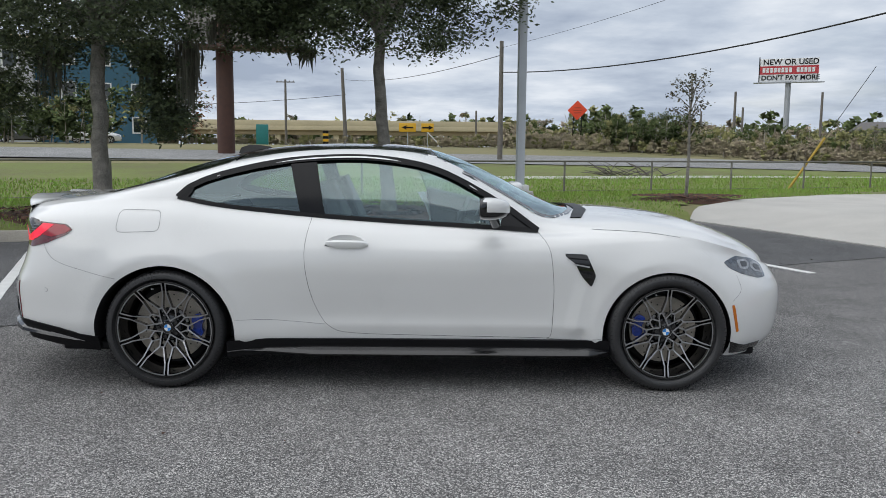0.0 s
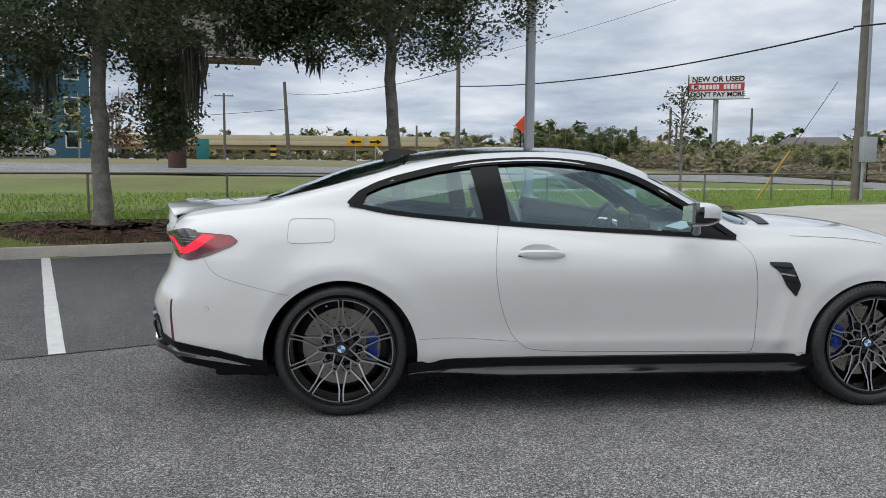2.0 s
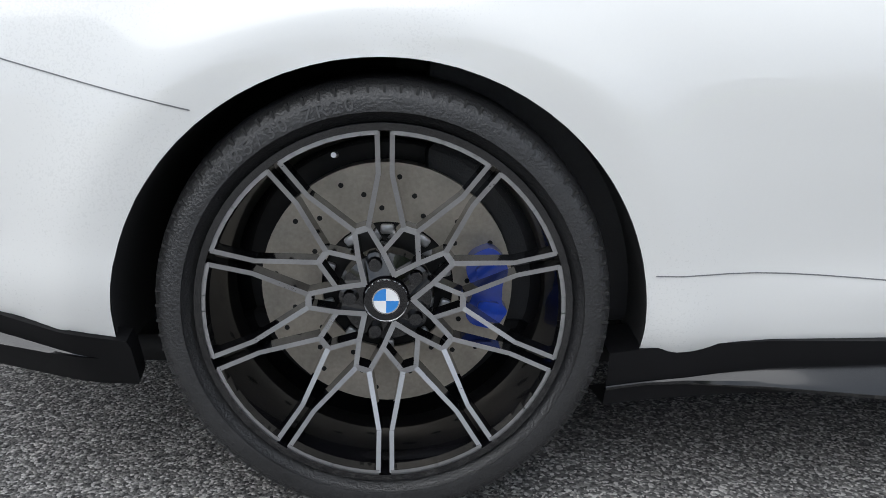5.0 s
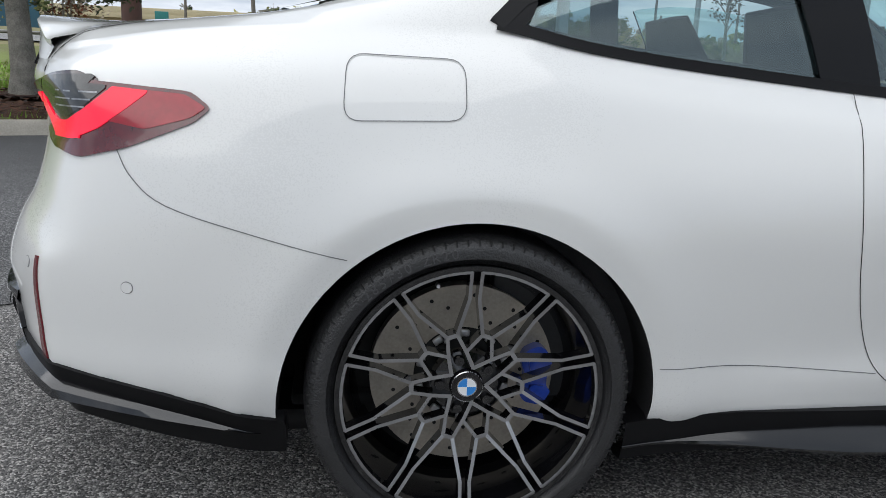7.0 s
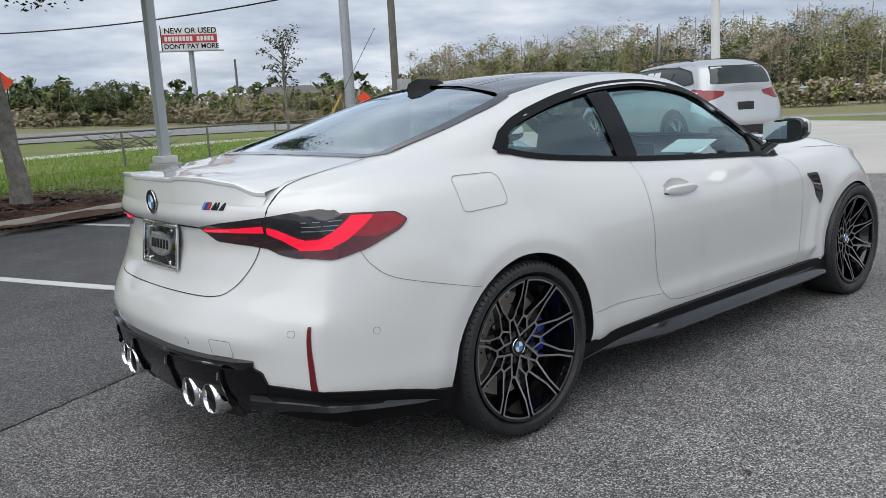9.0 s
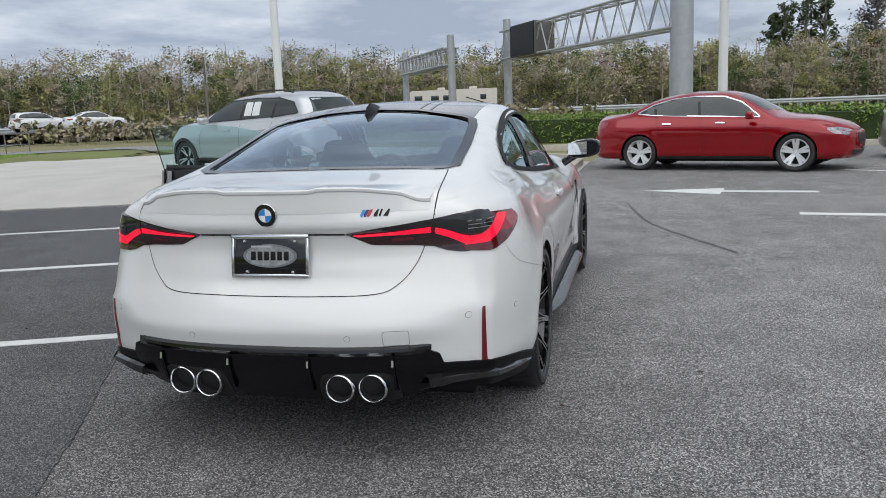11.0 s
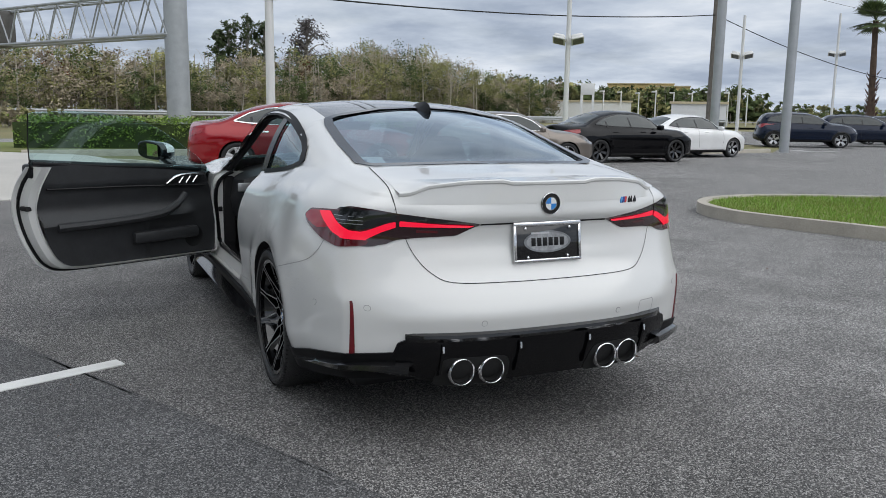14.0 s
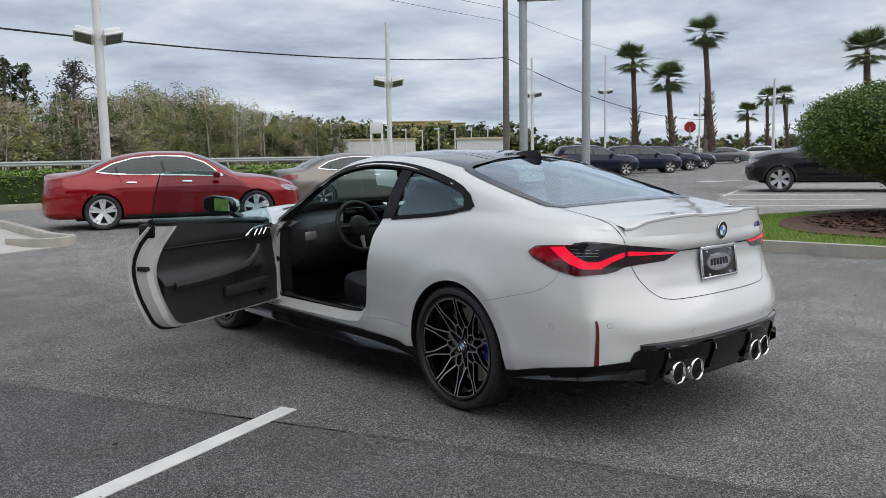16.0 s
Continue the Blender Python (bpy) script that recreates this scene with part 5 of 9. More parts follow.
    for s in (1, -1):
        for y in (0.165, 0.485):
            bx = on(s * y, 0.42, "B").x
            VV = [(bx - 0.020, s * y + d, z) for d in (-0.005, 0.005) for z in (0.435, 0.405)] + [(bx + 0.10, s * y + d, z) for d in (-0.005, 0.005) for z in (0.44, 0.20)]
            f = prism([(bx - 0.018, 0.43), (bx - 0.020, 0.40), (bx + 0.01, 0.30), (bx + 0.12, 0.26), (bx + 0.12, 0.43)], -0.005, 0.005)
            part("diffuser_fin", ([(x, s * y + d, z) for x, z, d in f[0]], f[1]), DIFF, car)
            part("fin_glint", ([(x, s * y + dd, z) for x, z, dd in ((bx - 0.0235, 0.425, -0.004), (bx - 0.0235, 0.425, 0.004), (bx - 0.0275, 0.40, 0.004), (bx - 0.0275, 0.40, -0.004))], [(0, 1, 2, 3)]), CHROME, car, "", False)
        part("exhaust_surround", sh.drape(rounded([(s * 0.20, 0.375), (s * 0.48, 0.375), (s * 0.50, 0.245), (s * 0.18, 0.245)], 0.04, 3), "B", 0.012, 0.02, 0.02), SEAM, car, "dark exhaust cut-out")
        for y in (0.275, 0.400):
            m = Matrix.Translation((on(s * y, 0.32, "B").x - 0.036, s * y, 0.312)) @ Matrix.Rotation(radians(-90), 4, "Y")
            ex = part("exhaust_tip", moved(lathe([(0.040, -0.20), (0.044, -0.10), (0.0465, -0.016), (0.0485, -0.004), (0.052, 0.0), (0.056, -0.003), (0.0585, -0.010), (0.0595, -0.022), (0.059, -0.20)], 40), m), CHROME, car, "round chrome exhaust tip")
            part("exhaust_inner", moved(lathe([(0.0, -0.13), (0.043, -0.13), (0.046, -0.02), (0.0475, -0.012)], 40), m), SEAM, ex)
    # floor and underside
    part("underbody", box(-0.05, 0, 0.20, 4.1, 1.45, 0.06, 0.02), SATIN, car)
    part("rear_underside", box(-2.10, 0, 0.245, 0.45, 0.9, 0.05, 0.02), CARPET, car)
    # wheels
    for xw, s, rad, rr, cal in ((-1.4285, -1, 0.340, 0.281, 0), (1.4285, -1, 0.338, 0.268, 168), (-1.4285, 1, 0.340, 0.281, 180), (1.4285, 1, 0.338, 0.268, 12)):
        w = new("wheel")
        w.parent = car
        wd = 0.275
        w.location = (xw, s * (0.928 - wd / 2), rad)
        tagged(w, "black twin-spoke alloy wheel with blue caliper")
        ty = wheel_parts(w, s, rad, rr, wd, "web", (WHEELBLACK, MACHINED), True, 72, cal)
        turn = Matrix.Rotation(radians(90), 4, "X") if s < 0 else Matrix.Rotation(radians(-90), 4, "X")
        if xw < 0:
            tx = curved_text("285/30 ZR20", rr + 0.0165, 135, 0.027, wd / 2 + 0.0074, 3.6, turn)
            tagged(part("tyre_lettering", tx, mat("raised_rubber", (0.075, 0.075, 0.077), 0.35), ty), kind="stuff")
        grooves = []
        for k in range(90):
            a = radians(4 * k)
            g = box(0, 0, 0, 0.0035, 0.012, 0.03)
            grooves.append(moved(g, turn @ Matrix.Rotation(a, 4, "Z") @ Matrix.Translation((0, rad - 0.0155, wd / 2 - 0.012))))
        part("tread_groove_ring", merge(*grooves), SEAM, ty)

    # interior
    def hullbox(secs):
        """A soft block through cross-sections (x, cy, half width, z0, z1)."""
        VV, FF = [], []
        n = 16
        for x, cy, hw, z0, z1 in secs:
            for k in range(n):
                a = 2 * math.pi * k / n
                c, q = math.cos(a), math.sin(a)
                VV.append((x, cy + hw * math.copysign(abs(c) ** 0.45, c), (z0 + z1) / 2 + (z1 - z0) / 2 * math.copysign(abs(q) ** 0.45, q)))
        for i in range(len(secs) - 1):
            FF += [(i * n + k, i * n + (k + 1) % n, i * n + n + (k + 1) % n, i * n + n + k) for k in range(n)]
        FF += [tuple(range(n - 1, -1, -1)), tuple((len(secs) - 1) * n + k for k in range(n))]
        return VV, FF
    inn = new("interior"); inn.parent = car
    tagged(inn, "black leather cabin interior")
    part("floor_carpet", box(-0.35, 0, 0.265, 2.9, 1.52, 0.03, 0.01), CARPET, inn)
    part("dashboard", hullbox([(0.40, 0, 0.60, 0.72, 0.80), (0.46, 0, 0.70, 0.62, 0.895), (0.62, 0, 0.74, 0.50, 0.915), (0.85, 0, 0.72, 0.45, 0.92), (0.98, 0, 0.66, 0.5, 0.94)]), LEATHER, inn, "black dashboard")
    part("firewall", box(0.86, 0, 0.55, 0.04, 1.55, 0.62, 0.01), CARPET, inn)
    part("centre_console", hullbox([(-0.55, 0, 0.10, 0.28, 0.60), (-0.2, 0, 0.12, 0.28, 0.63), (0.2, 0, 0.12, 0.28, 0.60), (0.48, 0, 0.14, 0.28, 0.72)]), LEATHER, inn)
    part("screen", box(0.41, 0.10, 0.93, 0.02, 0.62, 0.11, 0.008), BLACK, inn)
    part("instrument_surround", moved(box(0.43, 0.68, 0.80, 0.02, 0.09, 0.06, 0.008), Matrix.Identity(4)), SILVER, inn)
    for s in (1, -1):
        y = s * 0.37
        st = new("front_seat"); st.parent = car
        tagged(st, "black leather sports seat")
        part("seat_cushion", hullbox([(-0.38, y, 0.24, 0.30, 0.50), (-0.1, y, 0.26, 0.30, 0.54), (0.12, y, 0.24, 0.32, 0.56)]), LEATHER, st)
        VV, FF = [], []
        n = 16
        for t in np.linspace(0, 1, 9):
            x = -0.33 - 0.25 * t
            z = 0.45 + 0.72 * t
            hw = 0.25 * (1 - 0.1 * t) if t < 0.72 else 0.25 * (0.93 - 1.75 * (t - 0.72))
            d = 0.075 * (1 - 0.35 * t)
            for k in range(n):
                a = 2 * math.pi * k / n
                c, q = math.cos(a), math.sin(a)
                VV.append((x + d * math.copysign(abs(q) ** 0.6, q) + 0.06 * (c * c) * (1 - t), y + hw * math.copysign(abs(c) ** 0.5, c), z + 0.3 * d * q))
        FF = [(i * n + k, i * n + (k + 1) % n, i * n + n + (k + 1) % n, i * n + n + k) for i in range(8) for k in range(n)] + [tuple(8 * n + k for k in range(n))]
        part("seat_back", (VV, FF), LEATHER, st)
        part("rear_seat", hullbox([(-1.12, y, 0.27, 0.35, 0.62), (-0.8, y, 0.27, 0.32, 0.58)]), LEATHER, inn)
        part("rear_backrest", hullbox([(-1.42, y, 0.26, 0.55, 1.03), (-1.28, y, 0.29, 0.50, 1.00), (-1.15, y, 0.27, 0.48, 0.80)]), LEATHER, inn)
    part("parcel_shelf", box(-1.56, 0, 1.015, 0.42, 1.18, 0.02, 0.006), LEATHER, inn)
    part("paper_sheet", moved(box(0, 0, 0, 0.20, 0.26, 0.002), Matrix.Translation((0.62, -0.30, 0.955)) @ Matrix.Rotation(radians(-18), 4, "Y")), PAPER, inn, "white paper behind the windscreen")
    sw = Matrix.Translation((0.26, 0.37, 0.86)) @ Matrix.Rotation(radians(-68), 4, "Y")
    ring = [(0.182 * math.cos(a), 0.182 * math.sin(a) * (0.94 if math.sin(a) < -0.7 else 1), 0) for a in np.linspace(0, 2 * math.pi, 49)]
    whl = part("steering_wheel", moved(tube(ring, 0.017, 10, False), sw), LEATHER, inn, "black three-spoke steering wheel")
    part("steering_boss", moved(lathe([(0, 0.034), (0.05, 0.032), (0.074, 0.022), (0.084, 0), (0.07, -0.03), (0, -0.03)], 24), sw), LEATHER, whl)
    for a in (0, 180, 90):
        c, q = math.cos(radians(a)), math.sin(radians(a))
        part("steering_spoke", moved(tube([(0.05 * c, 0.05 * q, 0.0), (0.175 * c, 0.175 * q, 0)], [0.02, 0.012], 8), sw @ Matrix.Rotation(radians(90), 4, "Z")), SILVER if a == 90 else LEATHER, whl)
    part("steering_column", tube([(0.28, 0.37, 0.85), (0.6, 0.37, 0.74)], 0.04, 10), LEATHER, inn)
    part("mirror_stem", tube([(0.16, 0, 1.30), (0.12, 0, 1.26)], 0.012, 8), SATIN, inn)
    part("interior_mirror", box(0.11, 0, 1.235, 0.03, 0.25, 0.06, 0.012), SATIN, inn, "black interior mirror")
    # closed right door's inner face and cabin side walls
    for s in (-1, 1):
        part("rear_side_trim", box(-0.98, s * 0.755, 0.60, 0.78, 0.05, 0.66, 0.02), LEATHER, inn)
    part("right_door_trim", box(0.05, -0.765, 0.60, 1.30, 0.06, 0.60, 0.02), LEATHER, inn)
    # door opening, left: white jambs, sill plate, black seal
    opening = smooth_line(doorline, 4)
    jv, jf = [], []
    for i, (x, z) in enumerate(opening):
        p = on(x, z, "L", -0.001)
        cx = x + (0.04 if x < -0.3 else -0.05 if x > 0.6 else 0)
        cz = z + (0.05 if z < 0.4 else 0)
        jv += [tuple(p), (x, p.y - 0.03, z), (cx * 1.0, p.y - 0.06, cz), (cx, p.y - 0.16, cz)]
        if i:
            jf += [(4 * i - 4 + q, 4 * i - 3 + q, 4 * i + 1 + q, 4 * i + q) for q in range(3)]
    part("door_jamb", (jv, jf), WHITE, car, "white painted door jamb", sharp=35)
    seal = [(jv[4 * i + 2][0], jv[4 * i + 2][1] - 0.02, jv[4 * i + 2][2]) for i in range(len(opening))]
    part("door_seal", tube(seal, 0.014, 8, False), SATIN, car, "black rubber door seal")
    part("sill_plate", box(0.08, 0.775, 0.385, 1.05, 0.09, 0.03, 0.008), BLACK, car)
    part("hinge_pillar", box(0.80, 0.80, 0.60, 0.10, 0.10, 0.58, 0.02), WHITE, car)
    part("kick_panel", box(0.74, 0.74, 0.60, 0.14, 0.08, 0.56, 0.02), CARPET, inn)
    part("a_pillar_trim", tube([(0.70, 0.735, 0.90), (0.50, 0.66, 1.05), (0.30, 0.60, 1.19), (0.10, 0.575, 1.275), (-0.2, 0.57, 1.31), (-0.6, 0.58, 1.31)], 0.022, 8), LEATHER, inn)
    part("a_pillar_trim", tube([(0.70, -0.735, 0.90), (0.50, -0.66, 1.05), (0.30, -0.60, 1.19), (0.10, -0.575, 1.275), (-0.2, -0.57, 1.31), (-0.6, -0.58, 1.31)], 0.022, 8), LEATHER, inn)

    # the open door
    hinge = Vector((0.745, 0.865, 0))
    turn = Matrix.Translation(hinge) @ Matrix.Rotation(radians(-61), 4, "Z") @ Matrix.Translation(-hinge)
    door = part("driver_door", mesh_of("driver_door", *used(V, doorF), True, 32, (WHITE,)), None, car, "open white driver's door, black trim inside", m=turn)
    line = doorpoly[:-4]
    rim, rf = [], []
    edge = smooth_line(doorline, 4)
    full = edge + [beltd[1], beltd[2], (-0.605, 0.985)]
    cen = (0.08, 0.62)
    for i, (x, z) in enumerate(edge):
        p = on(x, z, "L")
        up = max(0, min(1, (0.97 - z) / 0.15))
        ins = lambda k: (x + (cen[0] - x) * k, z + (cen[1] - z) * k * 1.35 * up)
        (ax_, az_), (bx2, bz2), (cx2, cz2) = ins(0.04), ins(0.062), ins(0.105)
        rim += [tuple(p), (x, p.y - 0.010, z), (ax_, p.y - 0.020, az_), (bx2, p.y - 0.105, bz2), (cx2, p.y - 0.128, cz2), (cx2, p.y - 0.15, cz2)]
        if i:
            rf += [(6 * i - 6 + q, 6 * i - 5 + q, 6 * i + 1 + q, 6 * i + q) for q in range(5)]
    part("door_frame", (rim, rf), WHITE, door, "white inner door edge", sharp=35)
    sl = [(x + (cen[0] - x) * 0.040, on(x, z, "L").y - 0.026, z + (cen[1] - z) * 0.054 * max(0, min(1, (0.97 - z) / 0.15))) for x, z in smooth_line(doorline, 4)]
    part("door_rubber_seal", tube(sl, 0.012, 8, False), SATIN, door)
    pan = [(x + (cen[0] - x) * 0.108, z + (cen[1] - z) * 0.146 * max(0, min(1, (0.97 - z) / 0.15)) + (0.022 if z > 0.88 else 0)) for x, z in full]
    G, PF = flat_grid(pan, 0.02)

    def relief(x, z):
        d = 0.016 * (1 / (1 + math.exp(-(z - 0.845) / 0.006))) * 1.0 - 0.010 * math.exp(-((z - 0.73) / 0.05) ** 2)
        d += 0.045 * math.exp(-((z - 0.63) / 0.045) ** 2) * (1 if x < 0.45 else math.exp(-((x - 0.45) / 0.08) ** 2))
        d += 0.022 / (1 + math.exp((z - 0.585) / 0.006)) * (1 if x < 0.15 else 0.4)
        return d
    pv = [(g[0], 0.775 - relief(g[0], g[1]) , g[1]) for g in G]
    part("door_trim_panel", (pv, [tuple(f[::-1]) for f in PF]), LEATHER, door, "black leather door trim")
    part("door_armrest", tube(smooth_line([(-0.46, 0.735, 0.615), (-0.1, 0.722, 0.622), (0.22, 0.715, 0.645), (0.36, 0.718, 0.70), (0.44, 0.74, 0.76)], 5), [0.026] * 16 + [0.022] * 5, 8), LEATHER, door, "padded armrest and pull")
    part("door_pocket", box(0.28, 0.735, 0.50, 0.50, 0.06, 0.08, 0.025), LEATHER, door)
    part("trim_line", tube([(-0.50, 0.762, 0.845), (0.0, 0.757, 0.835), (0.62, 0.762, 0.81)], 0.006, 6), SATIN, door)
    hnd = part("inner_handle", tube(smooth_line([(0.30, 0.742, 0.835), (0.38, 0.728, 0.885), (0.52, 0.733, 0.89), (0.60, 0.745, 0.875)], 5), 0.010, 8), CHROME, door, "chrome inner door handle")
    for k in range(3):
        part("handle_rib", tube([(0.40 + 0.055 * k, 0.742, 0.835), (0.43 + 0.055 * k, 0.732, 0.88)], 0.007, 6), CHROME, hnd)
    part("speaker_cover", moved(lathe([(0, 0.004), (0.07, 0.002), (0.078, -0.004)], 24), Matrix.Translation((0.52, 0.765, 0.46)) @ Matrix.Rotation(radians(90), 4, "X")), SATIN, door)
    part("door_latch", box(-0.588, 0.842, 0.735, 0.040, 0.070, 0.028, 0.006), SEAM, door, "black door latch")
    part("corner_cap", box(-0.555, 0.808, 0.955, 0.075, 0.115, 0.085, 0.02), SATIN, door, "black cap on the door's upper corner")
    for x, z in ((-0.52, 0.425), (-0.43, 0.350), (-0.33, 0.330)):
        part("door_plug", moved(lathe([(0, 0.003), (0.011, 0.002), (0.013, -0.002)], 12), Matrix.Translation((x + 0.014, on(x + 0.01, z + 0.01, "L").y - 0.021, z + 0.014)) @ Matrix.Rotation(radians(90), 4, "X")), SEAM, door)
    part("belt_seal", tube([(0.66, 0.81, 0.915), (0.3, 0.80, 0.942), (-0.13, 0.79, 0.966), (-0.575, 0.78, 1.000)], 0.026, 10), SATIN, door)
    wd = part("door_glass", sh.drape(dwin, "L", -0.014, 0.004, 0.03), GLASS, door, "raised frameless window glass")
    wd.visible_shadow = False
    part("glass_edge", tube([on(-0.588, 0.985, "L", -0.016), on(-0.615, 1.13, "L", -0.016), on(-0.645, 1.30, "L", -0.016)], 0.0035, 6), SEAM, door)
    mirror(1, door)
    part("door_check", box(0.76, 0.80, 0.62, 0.10, 0.03, 0.035, 0.006), SATIN, car)
    return car


hero = white_coupe()


# ---- ground ----
KN = Vector((-0.371, 0.928))          # away from the lot, across the north kerb
KS = 7.88                             # where that kerb stands along KN


def rise(x, y):
    """Height of the land: flat by the lot, rising to the road beyond the north fence."""
    s = -0.371 * x + 0.928 * y
    fade = 1 - min(1, max(0, (x - 14) / 24)) ** 2
    pts = ((KS, -0.04), (KS + 0.3, 0.12), (KS + 1.6, 0.24), (16, 0.10), (24, 0.18), (33, 0.62), (52, 1.42), (80, 1.7), (400, 2.2))
    if s <= KS:
        return -0.04
    for (a, p), (b, q) in zip(pts, pts[1:]):
        if s <= b:
            return (p + (q - p) * (s - a) / (b - a)) * fade + (0 if fade == 1 else -0.0 * s)
    return 2.2 * fade


def terrain():
    def axis(lim):
        a = [0.0]
        while a[-1] < lim:
            a.append(a[-1] + 0.55 + 0.085 * max(0, a[-1] - 14))
        return sorted({round(v, 3) for v in a} | {round(-v, 3) for v in a})
    xs = axis(900)
    V = [(x, y, rise(x, y) + (0.02 * noise.noise((x * 0.7, y * 0.7, 0)) if -0.371 * x + 0.928 * y > KS + 0.4 else 0)) for y in xs for x in xs]
    n = len(xs)
    F = [(j * n + i, j * n + i + 1, (j + 1) * n + i + 1, (j + 1) * n + i) for j in range(n - 1) for i in range(n - 1)]
    g = part("ground", (V, F), FIELD, None, "dry grassy land rising to the road", True, 0, "structure")
    return tagged(g, category="ground")


terrain()


def sheet(name, poly, z, material, label, category, step=None, th=0.03, kind="structure"):
    """A flat paved sheet with a real edge."""
    g = prism(poly, z - th, z)
    ob = part(name, g, material, None, label, False, 0, kind)
    return tagged(ob, category=category)


def kline(x):
    return (KS + 0.371 * x) / 0.928


LOT = [(-90, kline(-90)), (5.1, kline(5.1)), (5.9, 8.4), (6.6, 6.2), (7.7, 3.0), (9.2, -0.1), (14.3, -0.2), (19.5, -0.5), (20.2, -2.6), (18.2, -8.5), (17.6, -16), (19, -24), (24, -30), (60, -40), (60, -90), (-90, -90)]
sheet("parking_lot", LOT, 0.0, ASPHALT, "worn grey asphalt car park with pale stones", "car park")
# darker sealed strip under the northern stalls
STALL = Vector((0.928, 0.371))
pt = lambda a, b: (STALL.x * a + KN.x * b, STALL.y * a + KN.y * b)
sheet("stall_strip", [pt(-40, 1.4), pt(-3.0, 1.75), pt(4.2, 2.3), pt(8.2, 2.6), pt(8.4, KS - 0.02), pt(-40, KS - 0.02)], 0.004, DARKASPHALT, "dark sealed asphalt of the parking stalls", "car park", th=0.02)
sheet("pale_stalls", [(3.45, -10.6), (7.3, -16.0), (10.9, -24.2), (7.7, -28.1), (-8, -34), (-14, -16), (-1.5, -15.1), (1.8, -13.5)], 0.003, asphalt_material("pale_lot_surface", (0.17, 0.165, 0.155), (0.50, 0.485, 0.455), 120, 0.12), "pale worn surface of the far stalls", "car park", th=0.02)
APRON = [(5.1, kline(5.1) + 0.05), (5.9, 8.4), (6.6, 6.2), (7.7, 3.0), (9.2, -0.1), (14.3, -0.2), (16.5, 2.5), (19, 5), (21, 9), (19.5, 13), (15.5, 17.2), (10.5, 16.0), (7.0, 13.0), (5.6, 11.6)]


def strip_on_land(name, line, width, lift, material, label, category, n=40):
    """A paved band that follows the land along a line."""
    P = smooth_line(line, n)
    V, F = [], []
    for i, p in enumerate(P):
        a, b = np.array(P[max(i - 1, 0)]), np.array(P[min(i + 1, len(P) - 1)])
        t = (b - a) / np.linalg.norm(b - a)
        nn = np.array([-t[1], t[0]]) * width / 2
        for k in np.linspace(-1, 1, 5):
            x, y = p[0] + nn[0] * k, p[1] + nn[1] * k
            V.append((x, y, rise(x, y) + lift))
        if i:
            F += [(5 * i - 5 + q, 5 * i - 4 + q, 5 * i + 1 + q, 5 * i + q) for q in range(4)]
    ob = part(name, (V, F), material, None, label, True, 0, "structure")
    return tagged(ob, category=category)


strip_on_land("sidewalk", [pt(9, 24.4), pt(16, 24.3), pt(25, 24), pt(40, 22)], 1.5, 0.05, CONCRETE, "pale concrete footpath beside the road", "pavement")
strip_on_land("road", [pt(-160, 50), pt(-40, 46), pt(10, 39), pt(40, 31.5), pt(70, 26), pt(130, 22)], 10, 0.07, ROADGREY, "pale grey asphalt road", "road")
strip_on_land("service_road", [(30, 60), (27, 28), (30, 12), (32, 0), (31, -14), (34, -30), (44, -46)], 4.5, 0.06, ROADGREY, "pale service road beyond the hedge", "road")
strip_on_land("highway", [(40, 120), (52, 55), (74, 22), (84, 0), (84, -40), (84, -160)], 20, 0.9, ROADGREY, "wide grey highway", "road")


def kerb(line, label, h=0.15, w=0.16, closed=False, r=0.03):
    """A cast kerb: rounded top edge, one length."""
    P = [Vector((*p, 0)) for p in line]
    n = len(P)
    prof = [(-w / 2, -0.05), (-w / 2 + 0.012, h - r), (-w / 2 + r, h), (w / 2 - 0.01, h + 0.004), (w / 2, h), (w / 2, -0.05)]
    V, F = [], []
    for i, p in enumerate(P):
        a, b = (P[(i - 1) % n], P[(i + 1) % n]) if closed else (P[max(i - 1, 0)], P[min(i + 1, n - 1)])
        t = (b - a).normalized()
        nn = Vector((-t.y, t.x, 0))
        V += [tuple(p + nn * u + Vector((0, 0, v))) for u, v in prof]
    k = len(prof)
    for i in range(n if closed else n - 1):
        j = (i + 1) % n
        F += [(i * k + q, j * k + q, j * k + q + 1, i * k + q + 1) for q in range(k - 1)]
    ob = part("kerb", (V, F), KERBM, None, label, True, 35, "structure")
    return tagged(ob, category="kerb")


kerb([pt(a, KS + 0.08) for a in np.linspace(-45, 7.7, 40)], "weathered concrete kerb along the stalls")
kerb(smooth_line([(16.4, 2.7), (15.6, 0.8), (14.2, 0.05), (12, 0.0), (10.2, 0.02), (9.3, -0.1), (9.1, 0.35), (9.6, 0.75)], 6), "rounded concrete kerb of the driveway")
kerb(smooth_line([(20.4, 3.0), (20.5, 0.2), (20.3, -2.6), (18.4, -8.5), (17.8, -16), (19.2, -24)], 8), "concrete kerb before the hedge")
ISLAND = [(2.9, -6.1), (3.7, -6.45), (4.2, -7.3), (4.1, -8.6), (3.2, -10.3), (1.8, -13.4), (-1.5, -15), (-8, -14), (-10, -11), (-8, -8.8), (-1.5, -7.0), (1.0, -6.45), (2.2, -6.12)]
kerb(smooth_line(ISLAND, 6, True), "concrete kerb round the planted island", closed=True)
sheet("island_lawn", smooth_line(ISLAND, 6, True), 0.12, GRASSM, "green lawn on the kerbed island", "lawn", th=0.1)
ML = [(0.9, -7.9), (2.0, -9.2), (2.3, -11.0), (1.5, -13.1), (-1.0, -14.0), (-3.0, -12.5), (-3.0, -9.5), (-1.2, -8.0)]
